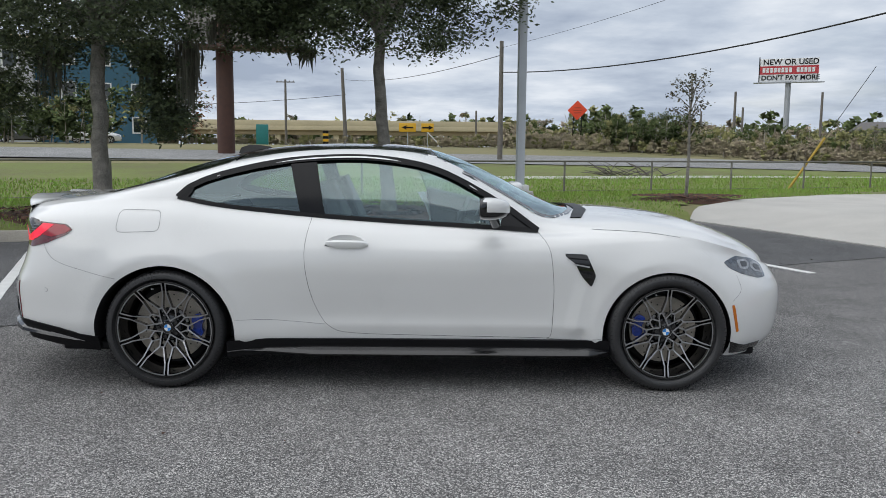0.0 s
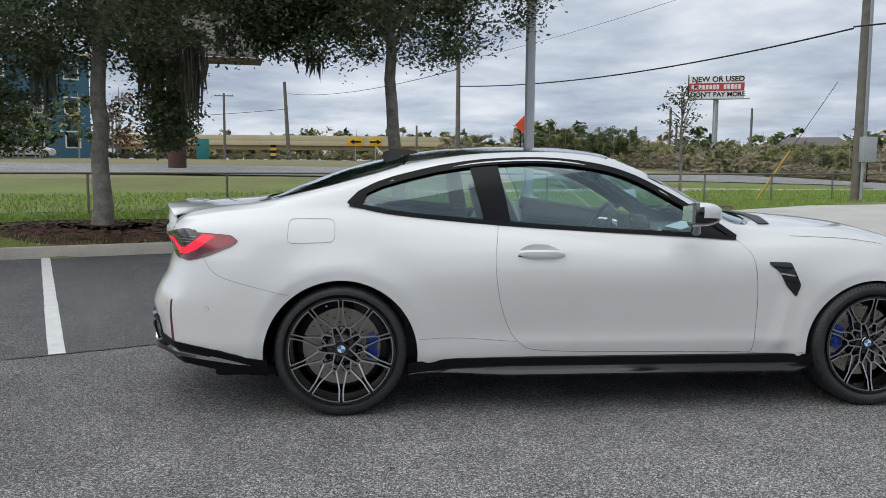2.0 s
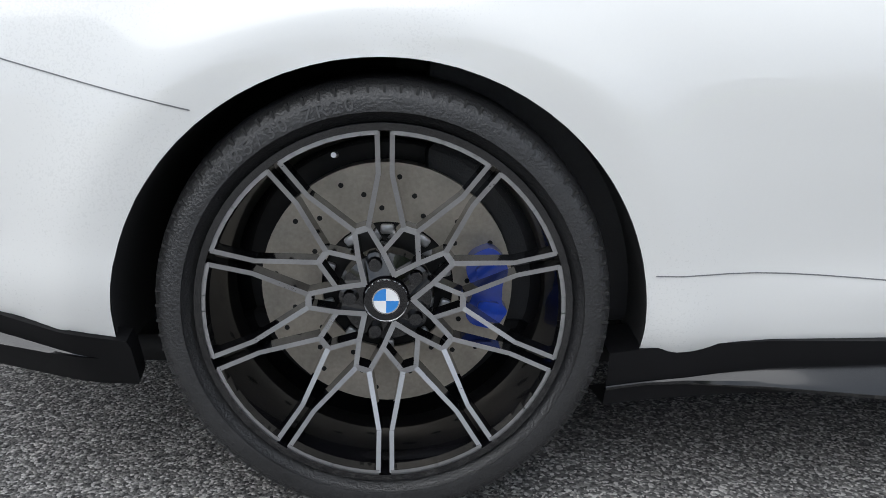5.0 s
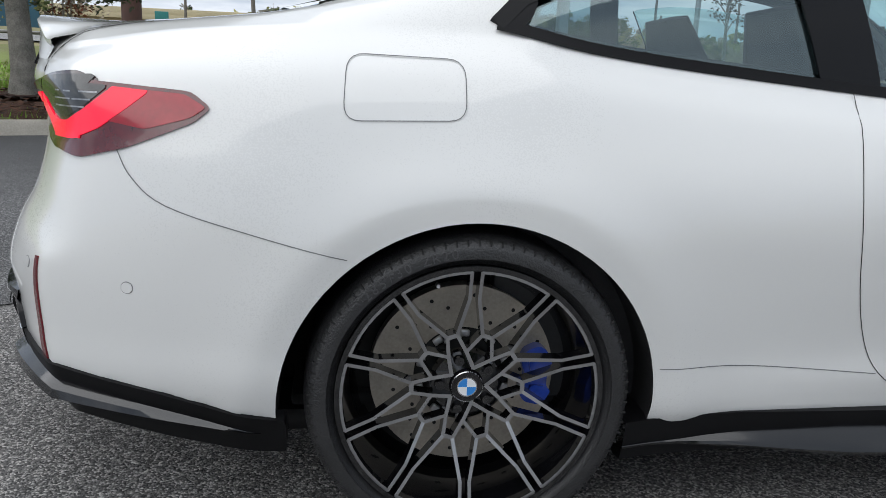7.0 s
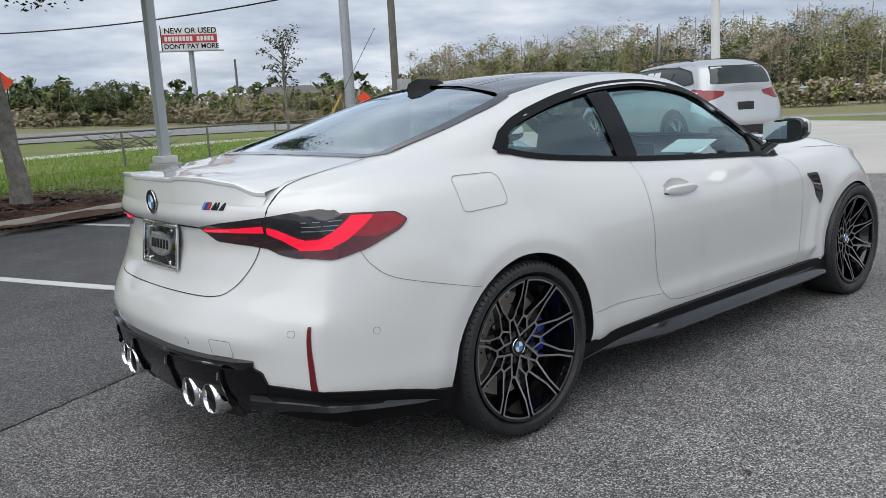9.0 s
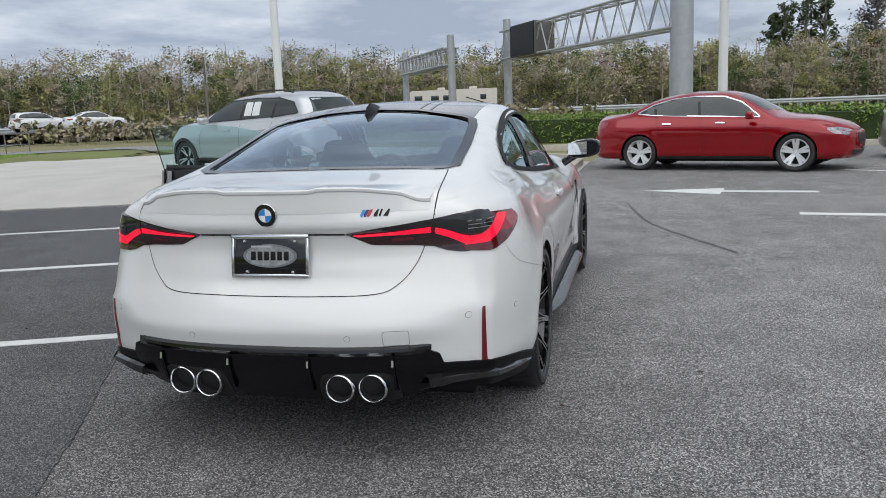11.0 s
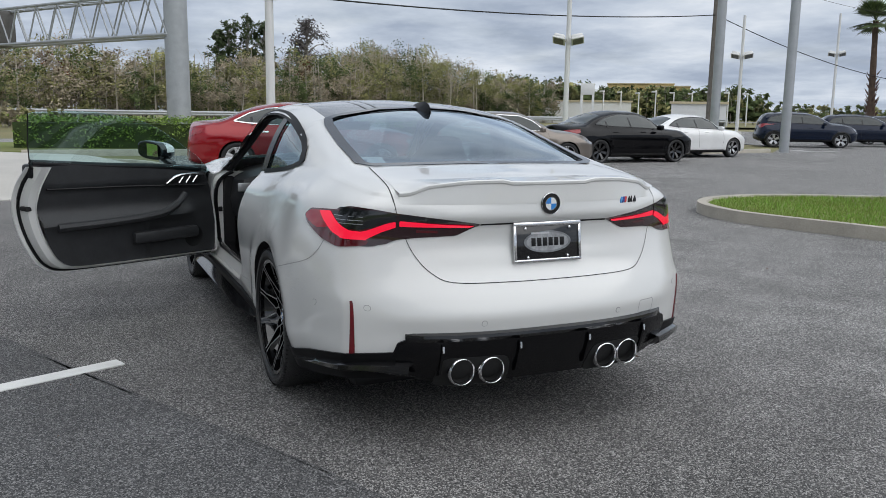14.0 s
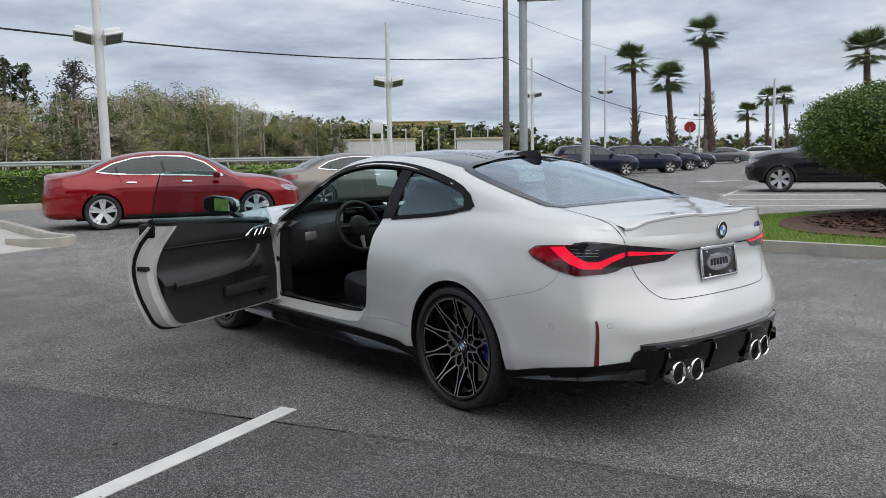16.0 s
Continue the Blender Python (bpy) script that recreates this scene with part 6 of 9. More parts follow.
sheet("mulch_bed", smooth_line(ML, 5, True), 0.15, MULCH, "dark bark mulch round the clipped bush", "mulch", th=0.06)
# the lawn north of the kerb, and by the hedge
def lawn(name, inside_of, x0, x1, y0, y1, step, label):
    V, F = [], []
    nx, ny = int((x1 - x0) / step), int((y1 - y0) / step)
    for j in range(ny + 1):
        for i in range(nx + 1):
            x, y = x0 + i * step, y0 + j * step
            V.append((x, y, rise(x, y) + 0.03 + 0.02 * noise.noise((x, y, 3))))
    for j in range(ny):
        for i in range(nx):
            x, y = x0 + (i + 0.5) * step, y0 + (j + 0.5) * step
            if inside_of(x, y):
                F.append((j * (nx + 1) + i, j * (nx + 1) + i + 1, (j + 1) * (nx + 1) + i + 1, (j + 1) * (nx + 1) + i))
    V, F = used(np.array(V), F)
    return tagged(part(name, (V, F), GRASSM, None, label, True, 0, "structure"), category="lawn")


def drive_slope():
    """The concrete apron: a ramp from the lot's edge, then climbing with the land."""
    G, F = flat_grid(APRON, 0.2)
    lot_edge = APRON[:6] + APRON[4:0:-1]
    _, _, d = nearest_on(G[:, 0], G[:, 1], lot_edge)
    k = np.clip(d / 2.4, 0, 1)
    G[:, 2] = np.maximum(0.012 + 0.24 * k * k * (3 - 2 * k), [rise(x, y) + 0.055 for x, y, _ in G])
    n = len(G)
    E = {(a, b) for f in F for a, b in zip(f, f[1:] + f[:1])}
    V = np.concatenate([G, G - np.array([0, 0, 0.35])])
    F = F + [(b, a, a + n, b + n) for a, b in E if (b, a) not in E]
    tagged(part("driveway", (V, F), CONCRETE, None, "pale concrete driveway climbing from the lot", True, 40, "structure"), category="driveway")


drive_slope()
DRIVE = [(4.9, 10.2), (6.6, 6.0), (22, 4), (22, 10), (19.5, 13.3), (15.5, 17.5), (10.5, 16.3), (6.8, 13.3), (5.3, 11.9)]
def north_lawn(x, y):
    s = -0.371 * x + 0.928 * y
    return KS + 0.17 < s < 33 and not inside(np.array([x]), np.array([y]), DRIVE)[0] and x < 26
lawn("lawn", north_lawn, -40, 26, -8, 46, 0.35, "patchy green lawn behind the kerb")
sheet("hedge_lawn", [(20.6, 14), (20.6, 0.0), (20.4, -2.6), (18.5, -8.5), (17.9, -16), (19.4, -24), (25, -24), (26, -8), (28, 6), (27, 20)], 0.10, GRASSM, "green verge round the hedge", "lawn", th=0.1)
SAPX, SAPY = 5.8, 13.2
for (cx, cy), r in (((-5.47, 7.95), 1.35), ((-0.8, 9.05), 1.25), ((SAPX, SAPY), 0.95)):
    V = [(cx, cy, rise(cx, cy) + 0.12)]
    for ring, rr in enumerate((0.4, 0.75, 1.0)):
        for k in range(28):
            a = 2 * math.pi * k / 28
            q = r * rr * (1 + 0.12 * noise.noise((cx + math.cos(a), cy + math.sin(a), 2)))
            x, y = cx + 1.35 * q * math.cos(a), cy + q * math.sin(a)
            V.append((x, y, rise(max(x, -99), y) + (0.10, 0.07, 0.02)[ring] if -0.371 * x + 0.928 * y > KS + 0.1 else 0.10))
    F = [(0, 1 + k, 1 + (k + 1) % 28) for k in range(28)] + [(1 + 28 * r0 + k, 1 + 28 * r0 + (k + 1) % 28, 29 + 28 * r0 + (k + 1) % 28, 29 + 28 * r0 + k) for r0 in range(2) for k in range(28)]
    tagged(part("mulch_ring", (V, F), MULCH, None, "ring of dark bark mulch round a trunk", True, 0, "structure"), category="mulch")


def chips(name, centres, material, count, label, seed=1):
    """Loose bark chips, leaves or litter: small flat slabs."""
    rnd = random.Random(seed)
    V, F = [], []
    for cx, cy, rx, ry, zf in centres:
        for _ in range(count):
            a, q = rnd.uniform(0, 6.28), math.sqrt(rnd.random())
            x, y = cx + rx * q * math.cos(a), cy + ry * q * math.sin(a)
            z = zf(x, y)
            l, w, t = rnd.uniform(0.02, 0.05), rnd.uniform(0.012, 0.025), rnd.uniform(0, 3.14)
            c, s = math.cos(t), math.sin(t)
            o = len(V)
            tz = rnd.uniform(0.0, 0.02)
            V += [(x + c * l - s * w, y + s * l + c * w, z + tz), (x - c * l - s * w, y - s * l + c * w, z + 0.004), (x - c * l + s * w, y - s * l - c * w, z + 0.012), (x + c * l + s * w, y + s * l - c * w, z + tz + 0.01)]
            F.append((o, o + 1, o + 2, o + 3))
    ob = part(name, (V, F), material, None, label, False, 0, "stuff")
    return tagged(ob, category="mulch")


CHIP = mat("bark_chips", (0.13, 0.06, 0.035), 0.9, vary=0.3, island=0.9, col2=(0.03, 0.018, 0.012))
chips("bark_chips", [(-5.47, 7.95, 1.8, 1.3, lambda x, y: rise(x, y) + 0.10), (-0.8, 9.05, 1.7, 1.2, lambda x, y: rise(x, y) + 0.10), (SAPX, SAPY, 1.25, 0.95, lambda x, y: rise(x, y) + 0.13)], CHIP, 1100, "scattered reddish-brown bark chips")
chips("bark_chips", [(-0.4, -10.9, 2.5, 2.7, lambda x, y: 0.153)], CHIP, 6500, "reddish-brown bark chips under the bush", 2)


def grass(name, test, x0, x1, y0, y1, n, zf, label, h=(0.03, 0.08), seed=5, w=0.006):
    rnd = random.Random(seed)
    V, F = [], []
    k = 0
    while k < n:
        x, y = rnd.uniform(x0, x1), rnd.uniform(y0, y1)
        if not test(x, y):
            k += 0.34
            continue
        k += 1
        z = zf(x, y)
        a = rnd.uniform(0, 6.28)
        hh = rnd.uniform(*h)
        dx, dy = math.cos(a) * w, math.sin(a) * w
        lx, ly = rnd.uniform(-0.5, 0.5) * hh, rnd.uniform(-0.5, 0.5) * hh
        o = len(V)
        V += [(x - dx, y - dy, z), (x + dx, y + dy, z), (x + lx, y + ly, z + hh)]
        F.append((o, o + 1, o + 2))
    return tagged(part(name, (V, F), BLADE, None, label, False, 0, "stuff"), category="grass")


isl_poly = [(x * 0.97, y * 0.985 - 0.12) for x, y in smooth_line(ISLAND, 4, True)]
mul_poly = smooth_line(ML, 4, True)
def on_island(x, y):
    p = (np.array([x]), np.array([y]))
    return inside(*p, isl_poly)[0] and not inside(*p, mul_poly)[0]
grass("grass", on_island, -3, 4.4, -11.5, -5.9, 26000, lambda x, y: 0.115, "short green grass blades on the island", (0.03, 0.075), 5, 0.007)
grass("grass", lambda x, y: north_lawn(x, y) and -0.371 * x + 0.928 * y < 16, -12, 12, 4, 22, 42000, lambda x, y: rise(x, y) + 0.03, "short green grass blades on the lawn", (0.03, 0.08), 6, 0.01)

grass("grass", lambda x, y: north_lawn(x, y) and 12.5 < -0.371 * x + 0.928 * y < 25, -20, 24, 6, 34, 52000, lambda x, y: rise(x, y) + 0.02, "rough green grass tufts round the rail fence", (0.05, 0.13), 9, 0.02)

# ---- painted marks ----
def stripe(p, q, w=0.10, label="white painted stall line", name="stall_line"):
    p, q = Vector(p), Vector(q)
    t = (q - p).normalized()
    nn = Vector((-t.y, t.x)) * w / 2
    rnd = random.Random(int(p.x * 100))
    n = 24
    A = [tuple(p + (q - p) * i / n + nn * (1 + rnd.uniform(-0.06, 0.06))) for i in range(n + 1)]
    B = [tuple(p + (q - p) * i / n - nn * (1 + rnd.uniform(-0.06, 0.06))) for i in range(n + 1)]
    ob = part(name, prism(A + B[::-1], 0.002, 0.0085), LINEM, None, label, False, 0, "structure")
    return tagged(ob, category="road marking")


for k in range(-8, 3):
    ex, ey = -0.80 + 2.585 * k, 1.585 + 1.04 * k
    L = 6.15
    stripe((ex, ey), (ex - 0.371 * L, ey + 0.928 * L), 0.11)
for p, q in (((10.78, -4.98), (10.1, -6.0)), ((13.05, -7.1), (11.3, -8.3)), ((11.9, -6.2), (12.9, -6.5)), ((15.2, -11.5), (13.6, -12.2)),
             ((8.5, -18.1), (5.4, -20.0)), ((5.6, -14.05), (3.2, -15.8)), ((7.0, -16.1), (4.3, -18.0)), ((9.4, -20.8), (7.9, -17.3)), ((4.2, -12.2), (5.0, -13.2))):
    stripe(p, q, 0.10)


def arrow(x, y, ang, label):
    """A painted turn arrow: shaft and head."""
    c = Matrix.Translation((x, y, 0)) @ Matrix.Rotation(radians(ang), 4, "Z")
    sh = [(-1.3, -0.09), (0.0, -0.09), (0.0, -0.42), (1.15, 0.0), (0.0, 0.42), (0.0, 0.09), (-1.3, 0.09)]
    tagged(part("arrow_marking", moved(prism(sh, 0.002, 0.008), c), LINEM, None, label, False, 0, "structure"), category="road marking")


arrow(4.55, -4.45, -100, "white painted lane arrow")
arrow(7.35, -2.55, 80, "white painted lane arrow")
arrow(20.0, -27.0, 70, "white painted lane arrow")
arrow(14.0, -27.0, 70, "white painted lane arrow")


# asphalt joints: thin dark lines
def crack(line, w=0.016, label="dark joint in the asphalt"):
    P = smooth_line(line, 10)
    rnd = random.Random(3)
    V, F = [], []
    for i, p in enumerate(P):
        a, b = np.array(P[max(i - 1, 0)]), np.array(P[min(i + 1, len(P) - 1)])
        t = (b - a) / (np.linalg.norm(b - a) + 1e-9)
        nn = np.array([-t[1], t[0]]) * w / 2
        j = rnd.uniform(-0.015, 0.015)
        V += [(p[0] + nn[0] + j, p[1] + nn[1] + j, 0.0055), (p[0] - nn[0] + j, p[1] - nn[1] + j, 0.0055)]
        if i:
            F.append((2 * i - 2, 2 * i - 1, 2 * i + 1, 2 * i))
    tagged(part("joint", (V, F), DARKASPHALT, None, label, False, 0, "structure"), category="joint")


crack([pt(-9, 1.55), pt(-4, 1.72), pt(0, 2.0), pt(4.2, 2.3), pt(8, 2.6)])
crack([(-4.6, -0.05), (-3.6, 0.43), (-2.68, 0.88), (-2.26, 1.073), (-1.28, 1.585), (0.0, 2.24), (1.4, 2.93)], 0.014)
crack([(2.2, -2.2), (4.0, -1.5), (6.0, -1.2)], 0.03)
crack([(-2.6, 2.2), (-1.4, 2.9), (0.4, 3.5), (2.6, 4.3)], 0.012)


# ---- plants ----
def leaf_cloud(clumps, size, rnd, per, spread, flat=0.55):
    """Leaves as small bent quads round clump centres."""
    g = np.random.default_rng(rnd.randrange(1 << 30))
    C = np.repeat(np.array([tuple(c) for c, _ in clumps]), per, 0)
    R = np.repeat(np.array([r for _, r in clumps]), per)[:, None]
    n = len(C)
    P = C + g.normal(size=(n, 3)) * np.array([1, 1, flat]) * R * spread
    S = size * g.uniform(0.6, 1.3, (n, 1))
    u = g.uniform(-1, 1, (n, 3)) * np.array([1, 1, 0.6])
    u /= np.linalg.norm(u, axis=1, keepdims=True) + 1e-9
    w = np.cross(u, g.uniform(-1, 1, (n, 3)) + np.array([0, 0, 0.6]))
    w /= np.linalg.norm(w, axis=1, keepdims=True) + 1e-9
    V = np.stack([P - u * S, P + w * S * 0.45, P + u * S, P - w * S * 0.45], 1).reshape(-1, 3)
    return V, np.arange(4 * n).reshape(n, 4)


def limbs(base, height, lean, rnd, r0, crown, n=9):
    """A tapered trunk with limbs that reach into the crown."""
    base = Vector(base)
    topp = base + Vector((lean[0], lean[1], height))
    trunk = [base + (topp - base) * t + Vector((rnd.uniform(-0.04, 0.04), rnd.uniform(-0.04, 0.04), 0)) * (0 < t < 1) for t in np.linspace(0, 1, 9)]
    rad = [r0 * (1.3 if i == 0 else 1.06 if i == 1 else 1 - 0.04 * i) for i in range(9)]
    geos = [tube(trunk, rad, 12)]
    ends = []
    for k in range(n):
        a = 2 * math.pi * k / n + rnd.uniform(-0.3, 0.3)
        s = trunk[-1] - Vector((0, 0, rnd.uniform(0, height * 0.12)))
        e = Vector((crown[0].x + crown[1] * 0.8 * math.cos(a) * rnd.uniform(0.5, 1), crown[0].y + crown[1] * 0.8 * math.sin(a) * rnd.uniform(0.5, 1), crown[0].z + crown[2] * rnd.uniform(-0.4, 0.7)))
        m = s + (e - s) * 0.5 + Vector((0, 0, 0.25))
        geos.append(tube(smooth_line([s, s + (m - s) * 0.6, m, e], 3), [r0 * 0.5 * (1 - 0.085 * i) for i in range(10)], 6))
        ends.append(e)
    return merge(*geos), ends


def oak(x, y, r0, height, lean, centre, rx, rz, seed, label, n=520, per=34, moss=(), low=(), clear=None):
    rnd = random.Random(seed)
    t = thing("oak_tree", label, "tree", Matrix.Translation((x, y, rise(x, y))))
    c = Vector(centre)
    tr, ends = limbs((0, 0, -0.05), height, lean, rnd, r0, (c, rx, rz))
    part("trunk", tr, BARK, t, "grey oak trunk with limbs")
    clumps = []
    while len(clumps) < n:
        v = Vector((rnd.uniform(-1, 1), rnd.uniform(-1, 1), rnd.uniform(-1, 1)))
        if v.length > 1 or v.length < 0.25:
            continue
        q = c + Vector((v.x * rx, v.y * rx, v.z * rz))
        if noise.noise(q * 0.75 + Vector((seed, 0, 0))) < -0.12:
            continue
        if v.z < -0.25 and rnd.random() < 0.35:
            continue
        clumps.append((q, rnd.uniform(0.14, 0.30)))
    for lx, ly, lz, lr, k in low:
        for _ in range(k):
            clumps.append((Vector((lx + rnd.gauss(0, lr), ly + rnd.gauss(0, lr), lz + rnd.gauss(0, lr * 1.2))), 0.16))
    if clear:
        # the crown is lifted on the open side
        clumps = [k for k in clumps if k[0].x < clear[0] or k[0].z > clear[1] + 0.25 * noise.noise(k[0])]
    part("crown", leaf_cloud(clumps, 0.043, rnd, int(per * 2.7), 0.85), LEAF, t, "dense dark green leaves", False, 0)
    tw = [tube([e, e + Vector((rnd.uniform(-0.5, 0.5), rnd.uniform(-0.5, 0.5), rnd.uniform(-0.3, 0.3)))], [0.02, 0.006], 5) for e in ends for _ in range(4)]
    part("twigs", merge(*tw), BARK, t)
    if moss:
        V, F = [], []
        for mx, my, mz, ln, cnt in moss:
            for _ in range(cnt):
                px, py = mx + rnd.gauss(0, 0.10), my + rnd.gauss(0, 0.10)
                l = ln * rnd.uniform(0.4, 1)
                o = len(V)
                a = rnd.uniform(0, 6.28)
                dx, dy = 0.012 * math.cos(a), 0.012 * math.sin(a)
                V += [(px - dx, py - dy, mz), (px + dx, py + dy, mz), (px + dx + rnd.gauss(0, 0.03), py + dy, mz - l * 0.5), (px + rnd.gauss(0, 0.03), py, mz - l)]
                F += [(o, o + 1, o + 2, o + 3)]
        tagged(part("hanging_moss", (V, F), MOSS, t, "grey hanging moss", False, 0), kind="stuff")
    return t


oak(-5.47, 7.95, 0.145, 3.3, (0.08, 0.0), (0.1, 0.1, 4.15), 3.3, 1.75, 11, "live oak with a grey trunk and moss beside the kerb", 1050, 34,
    ((1.3, 0.6, 2.9, 1.3, 90), (-0.9, 0.4, 2.9, 1.2, 60), (0.6, 0.9, 2.9, 1.1, 70), (1.9, 0.2, 3.2, 0.6, 20)),
    ((0.82, 0.9, 1.7, 0.18, 38), (0.76, 0.8, 2.35, 0.24, 44), (-1.6, 0.8, 2.5, 0.45, 50), (-2.9, 0.5, 2.3, 0.55, 110), (2.6, 0.4, 3.35, 0.42, 150), (3.2, 0.4, 3.75, 0.40, 120)), (1.35, 2.75))
oak(-0.8, 9.05, 0.125, 3.5, (-0.18, 0.05), (-0.05, 0.1, 4.55), 2.65, 1.75, 23, "live oak with a dark trunk behind the kerb", 860, 34, ((-1.5, 0.2, 3.0, 0.5, 25),))
# a bare sapling in its mulch
def sapling():
    rnd = random.Random(4)
    t = thing("sapling", "thin young tree with few leaves in mulch", "tree", Matrix.Translation((SAPX, SAPY, rise(SAPX, SAPY) + 0.08)) @ Matrix.Scale(1.2, 4))
    g = [tube([(0, 0, 0), (0.02, 0, 0.8), (0.0, 0.02, 1.5), (0.05, 0, 2.1)], [0.035, 0.03, 0.024, 0.014], 8)]
    cl = []
    for k in range(16):
        z = 1.15 + 0.06 * k
        a = 2.4 * k
        l = rnd.uniform(0.15, 0.42)
        e = Vector((math.cos(a) * l, math.sin(a) * l, z + rnd.uniform(0.2, 0.6)))
        g.append(tube([(0.02, 0, z), tuple(e * 0.5 + Vector((0, 0, z * 0.5 + 0.05))), tuple(e)], [0.012, 0.009, 0.003], 5))
        for q in (0.5, 0.75, 0.9, 1.0):
            cl.append((Vector((0.02, 0, z)).lerp(e, q), 0.09))
    part("trunk", g[0], BARK, t)
    for limb in g[1:]:
        part("branch", limb, BARK, t)
    part("crown", leaf_cloud(cl, 0.035, rnd, 9, 0.7), mat("sapling_leaves", (0.09, 0.075, 0.035), 0.7, island=0.8, col2=(0.04, 0.045, 0.02)), t, "sparse brownish leaves", False, 0)
sapling()


def brush_pile(x, y):
    """Cut branches left lying on the grass."""
    rnd = random.Random(12)
    t = thing("brush_pile", "heap of bare cut branches lying on the lawn", "branches", Matrix.Translation((x, y, rise(x, y))))
    for k in range(26):
        cx, a = rnd.uniform(-1.4, 1.4), rnd.uniform(-0.5, 0.5) + (math.pi if rnd.random() < 0.5 else 0)
        l = rnd.uniform(0.6, 1.5)
        e = Vector((cx + l * math.cos(a), l * math.sin(a), rnd.uniform(0.15, 0.75)))
        m = Vector((cx, 0, 0.05)).lerp(e, 0.5) + Vector((0, 0, rnd.uniform(-0.05, 0.12)))
        part("branch", tube([(cx, 0, 0.05), tuple(m), tuple(e)], [0.03, 0.02, 0.008], 5), WOODPOLE, t)
brush_pile(8.8, 30.5)


def bush(x, y, r, z0, z1):
    rnd = random.Random(9)
    t = thing("clipped_bush", "round clipped evergreen bush standing on mulch", "bush", Matrix.Translation((x, y, 0.15)))
    cl = []
    c = Vector((0, 0, (z0 + z1) / 2))
    h = (z1 - z0) / 2
    for _ in range(1500):
        v = Vector((rnd.gauss(0, 1), rnd.gauss(0, 1), rnd.gauss(0, 1))).normalized()
        if v.z < -0.75 and rnd.random() < 0.6:
            continue
        f = rnd.uniform(0.90, 1.0)
        cl.append((c + Vector((v.x * r * f, v.y * r * f, (abs(v.z) ** 0.85 * math.copysign(1, v.z)) * h * f)), 0.13))
    part("crown", leaf_cloud(cl, 0.030, rnd, 52, 0.62, 0.8), mat("bush_leaves", (0.15, 0.24, 0.04), 0.5, island=0.8, col2=(0.055, 0.10, 0.02)), t, "small glossy green leaves", False, 0)
    # solid core; the shade between the leaves is painted into its dark green
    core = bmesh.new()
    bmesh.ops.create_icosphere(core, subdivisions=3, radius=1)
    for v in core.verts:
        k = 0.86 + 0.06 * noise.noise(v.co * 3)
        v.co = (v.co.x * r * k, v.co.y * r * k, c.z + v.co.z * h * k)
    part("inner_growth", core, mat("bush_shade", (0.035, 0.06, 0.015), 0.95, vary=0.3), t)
    st = []
    for k in range(9):
        a = 0.7 * k
        st.append(tube([(0.15 * math.cos(a), 0.15 * math.sin(a), -0.05), (0.5 * math.cos(a), 0.5 * math.sin(a), 0.35), (r * 0.62 * math.cos(a), r * 0.62 * math.sin(a), z0 + 0.35)], [0.045, 0.035, 0.022], 7))
    part("stems", merge(*st), BARK, t, "several bare stems")
bush(0.75, -12.2, 2.2, 0.62, 2.36)


def hedge(line, w, h):
    """A clipped hedge along a line."""
    rnd = random.Random(31)
    t = thing("hedge", "clipped green hedge along the verge", "hedge")
    P = smooth_line(line, 6)
    cl, V, F = [], [], []
    for i, p in enumerate(P):
        a, b = np.array(P[max(i - 1, 0)]), np.array(P[min(i + 1, len(P) - 1)])
        tt = (b - a) / np.linalg.norm(b - a)
        nn = np.array([-tt[1], tt[0]])
        k = 0.88
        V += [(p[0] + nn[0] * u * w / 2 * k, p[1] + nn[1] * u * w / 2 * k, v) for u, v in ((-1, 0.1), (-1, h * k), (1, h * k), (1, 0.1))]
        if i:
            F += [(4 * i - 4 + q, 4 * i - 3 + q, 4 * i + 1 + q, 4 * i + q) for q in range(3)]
            seg = np.linalg.norm(np.array(P[i]) - np.array(P[i - 1]))
            for _ in range(int(seg * 75)):
                q = np.array(P[i - 1]) + (np.array(P[i]) - np.array(P[i - 1])) * rnd.random()
                f = rnd.random()
                if f < 0.4:
                    u, v = rnd.uniform(-1, 1), h * rnd.uniform(0.96, 1.03)
                else:
                    u, v = rnd.choice((-1, 1)) * rnd.uniform(0.9, 1.04), rnd.uniform(0.1, h)
                cl.append((Vector((q[0] + nn[0] * u * w / 2, q[1] + nn[1] * u * w / 2, v)), 0.09))
    # plain block behind the leaves, coloured dark to stand for the hedge's inner shade
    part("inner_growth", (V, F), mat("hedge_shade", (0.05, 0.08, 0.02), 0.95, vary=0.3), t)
    part("leaves", leaf_cloud(cl, 0.05, rnd, 12, 0.8, 0.8), mat("hedge_leaves", (0.22, 0.33, 0.05), 0.6, island=0.8, col2=(0.10, 0.17, 0.03)), t, "dense small leaves", False, 0)
hedge([(23.6, 3.2), (22.4, -2.0), (20.8, -7.0), (19.8, -12)], 1.3, 1.0)


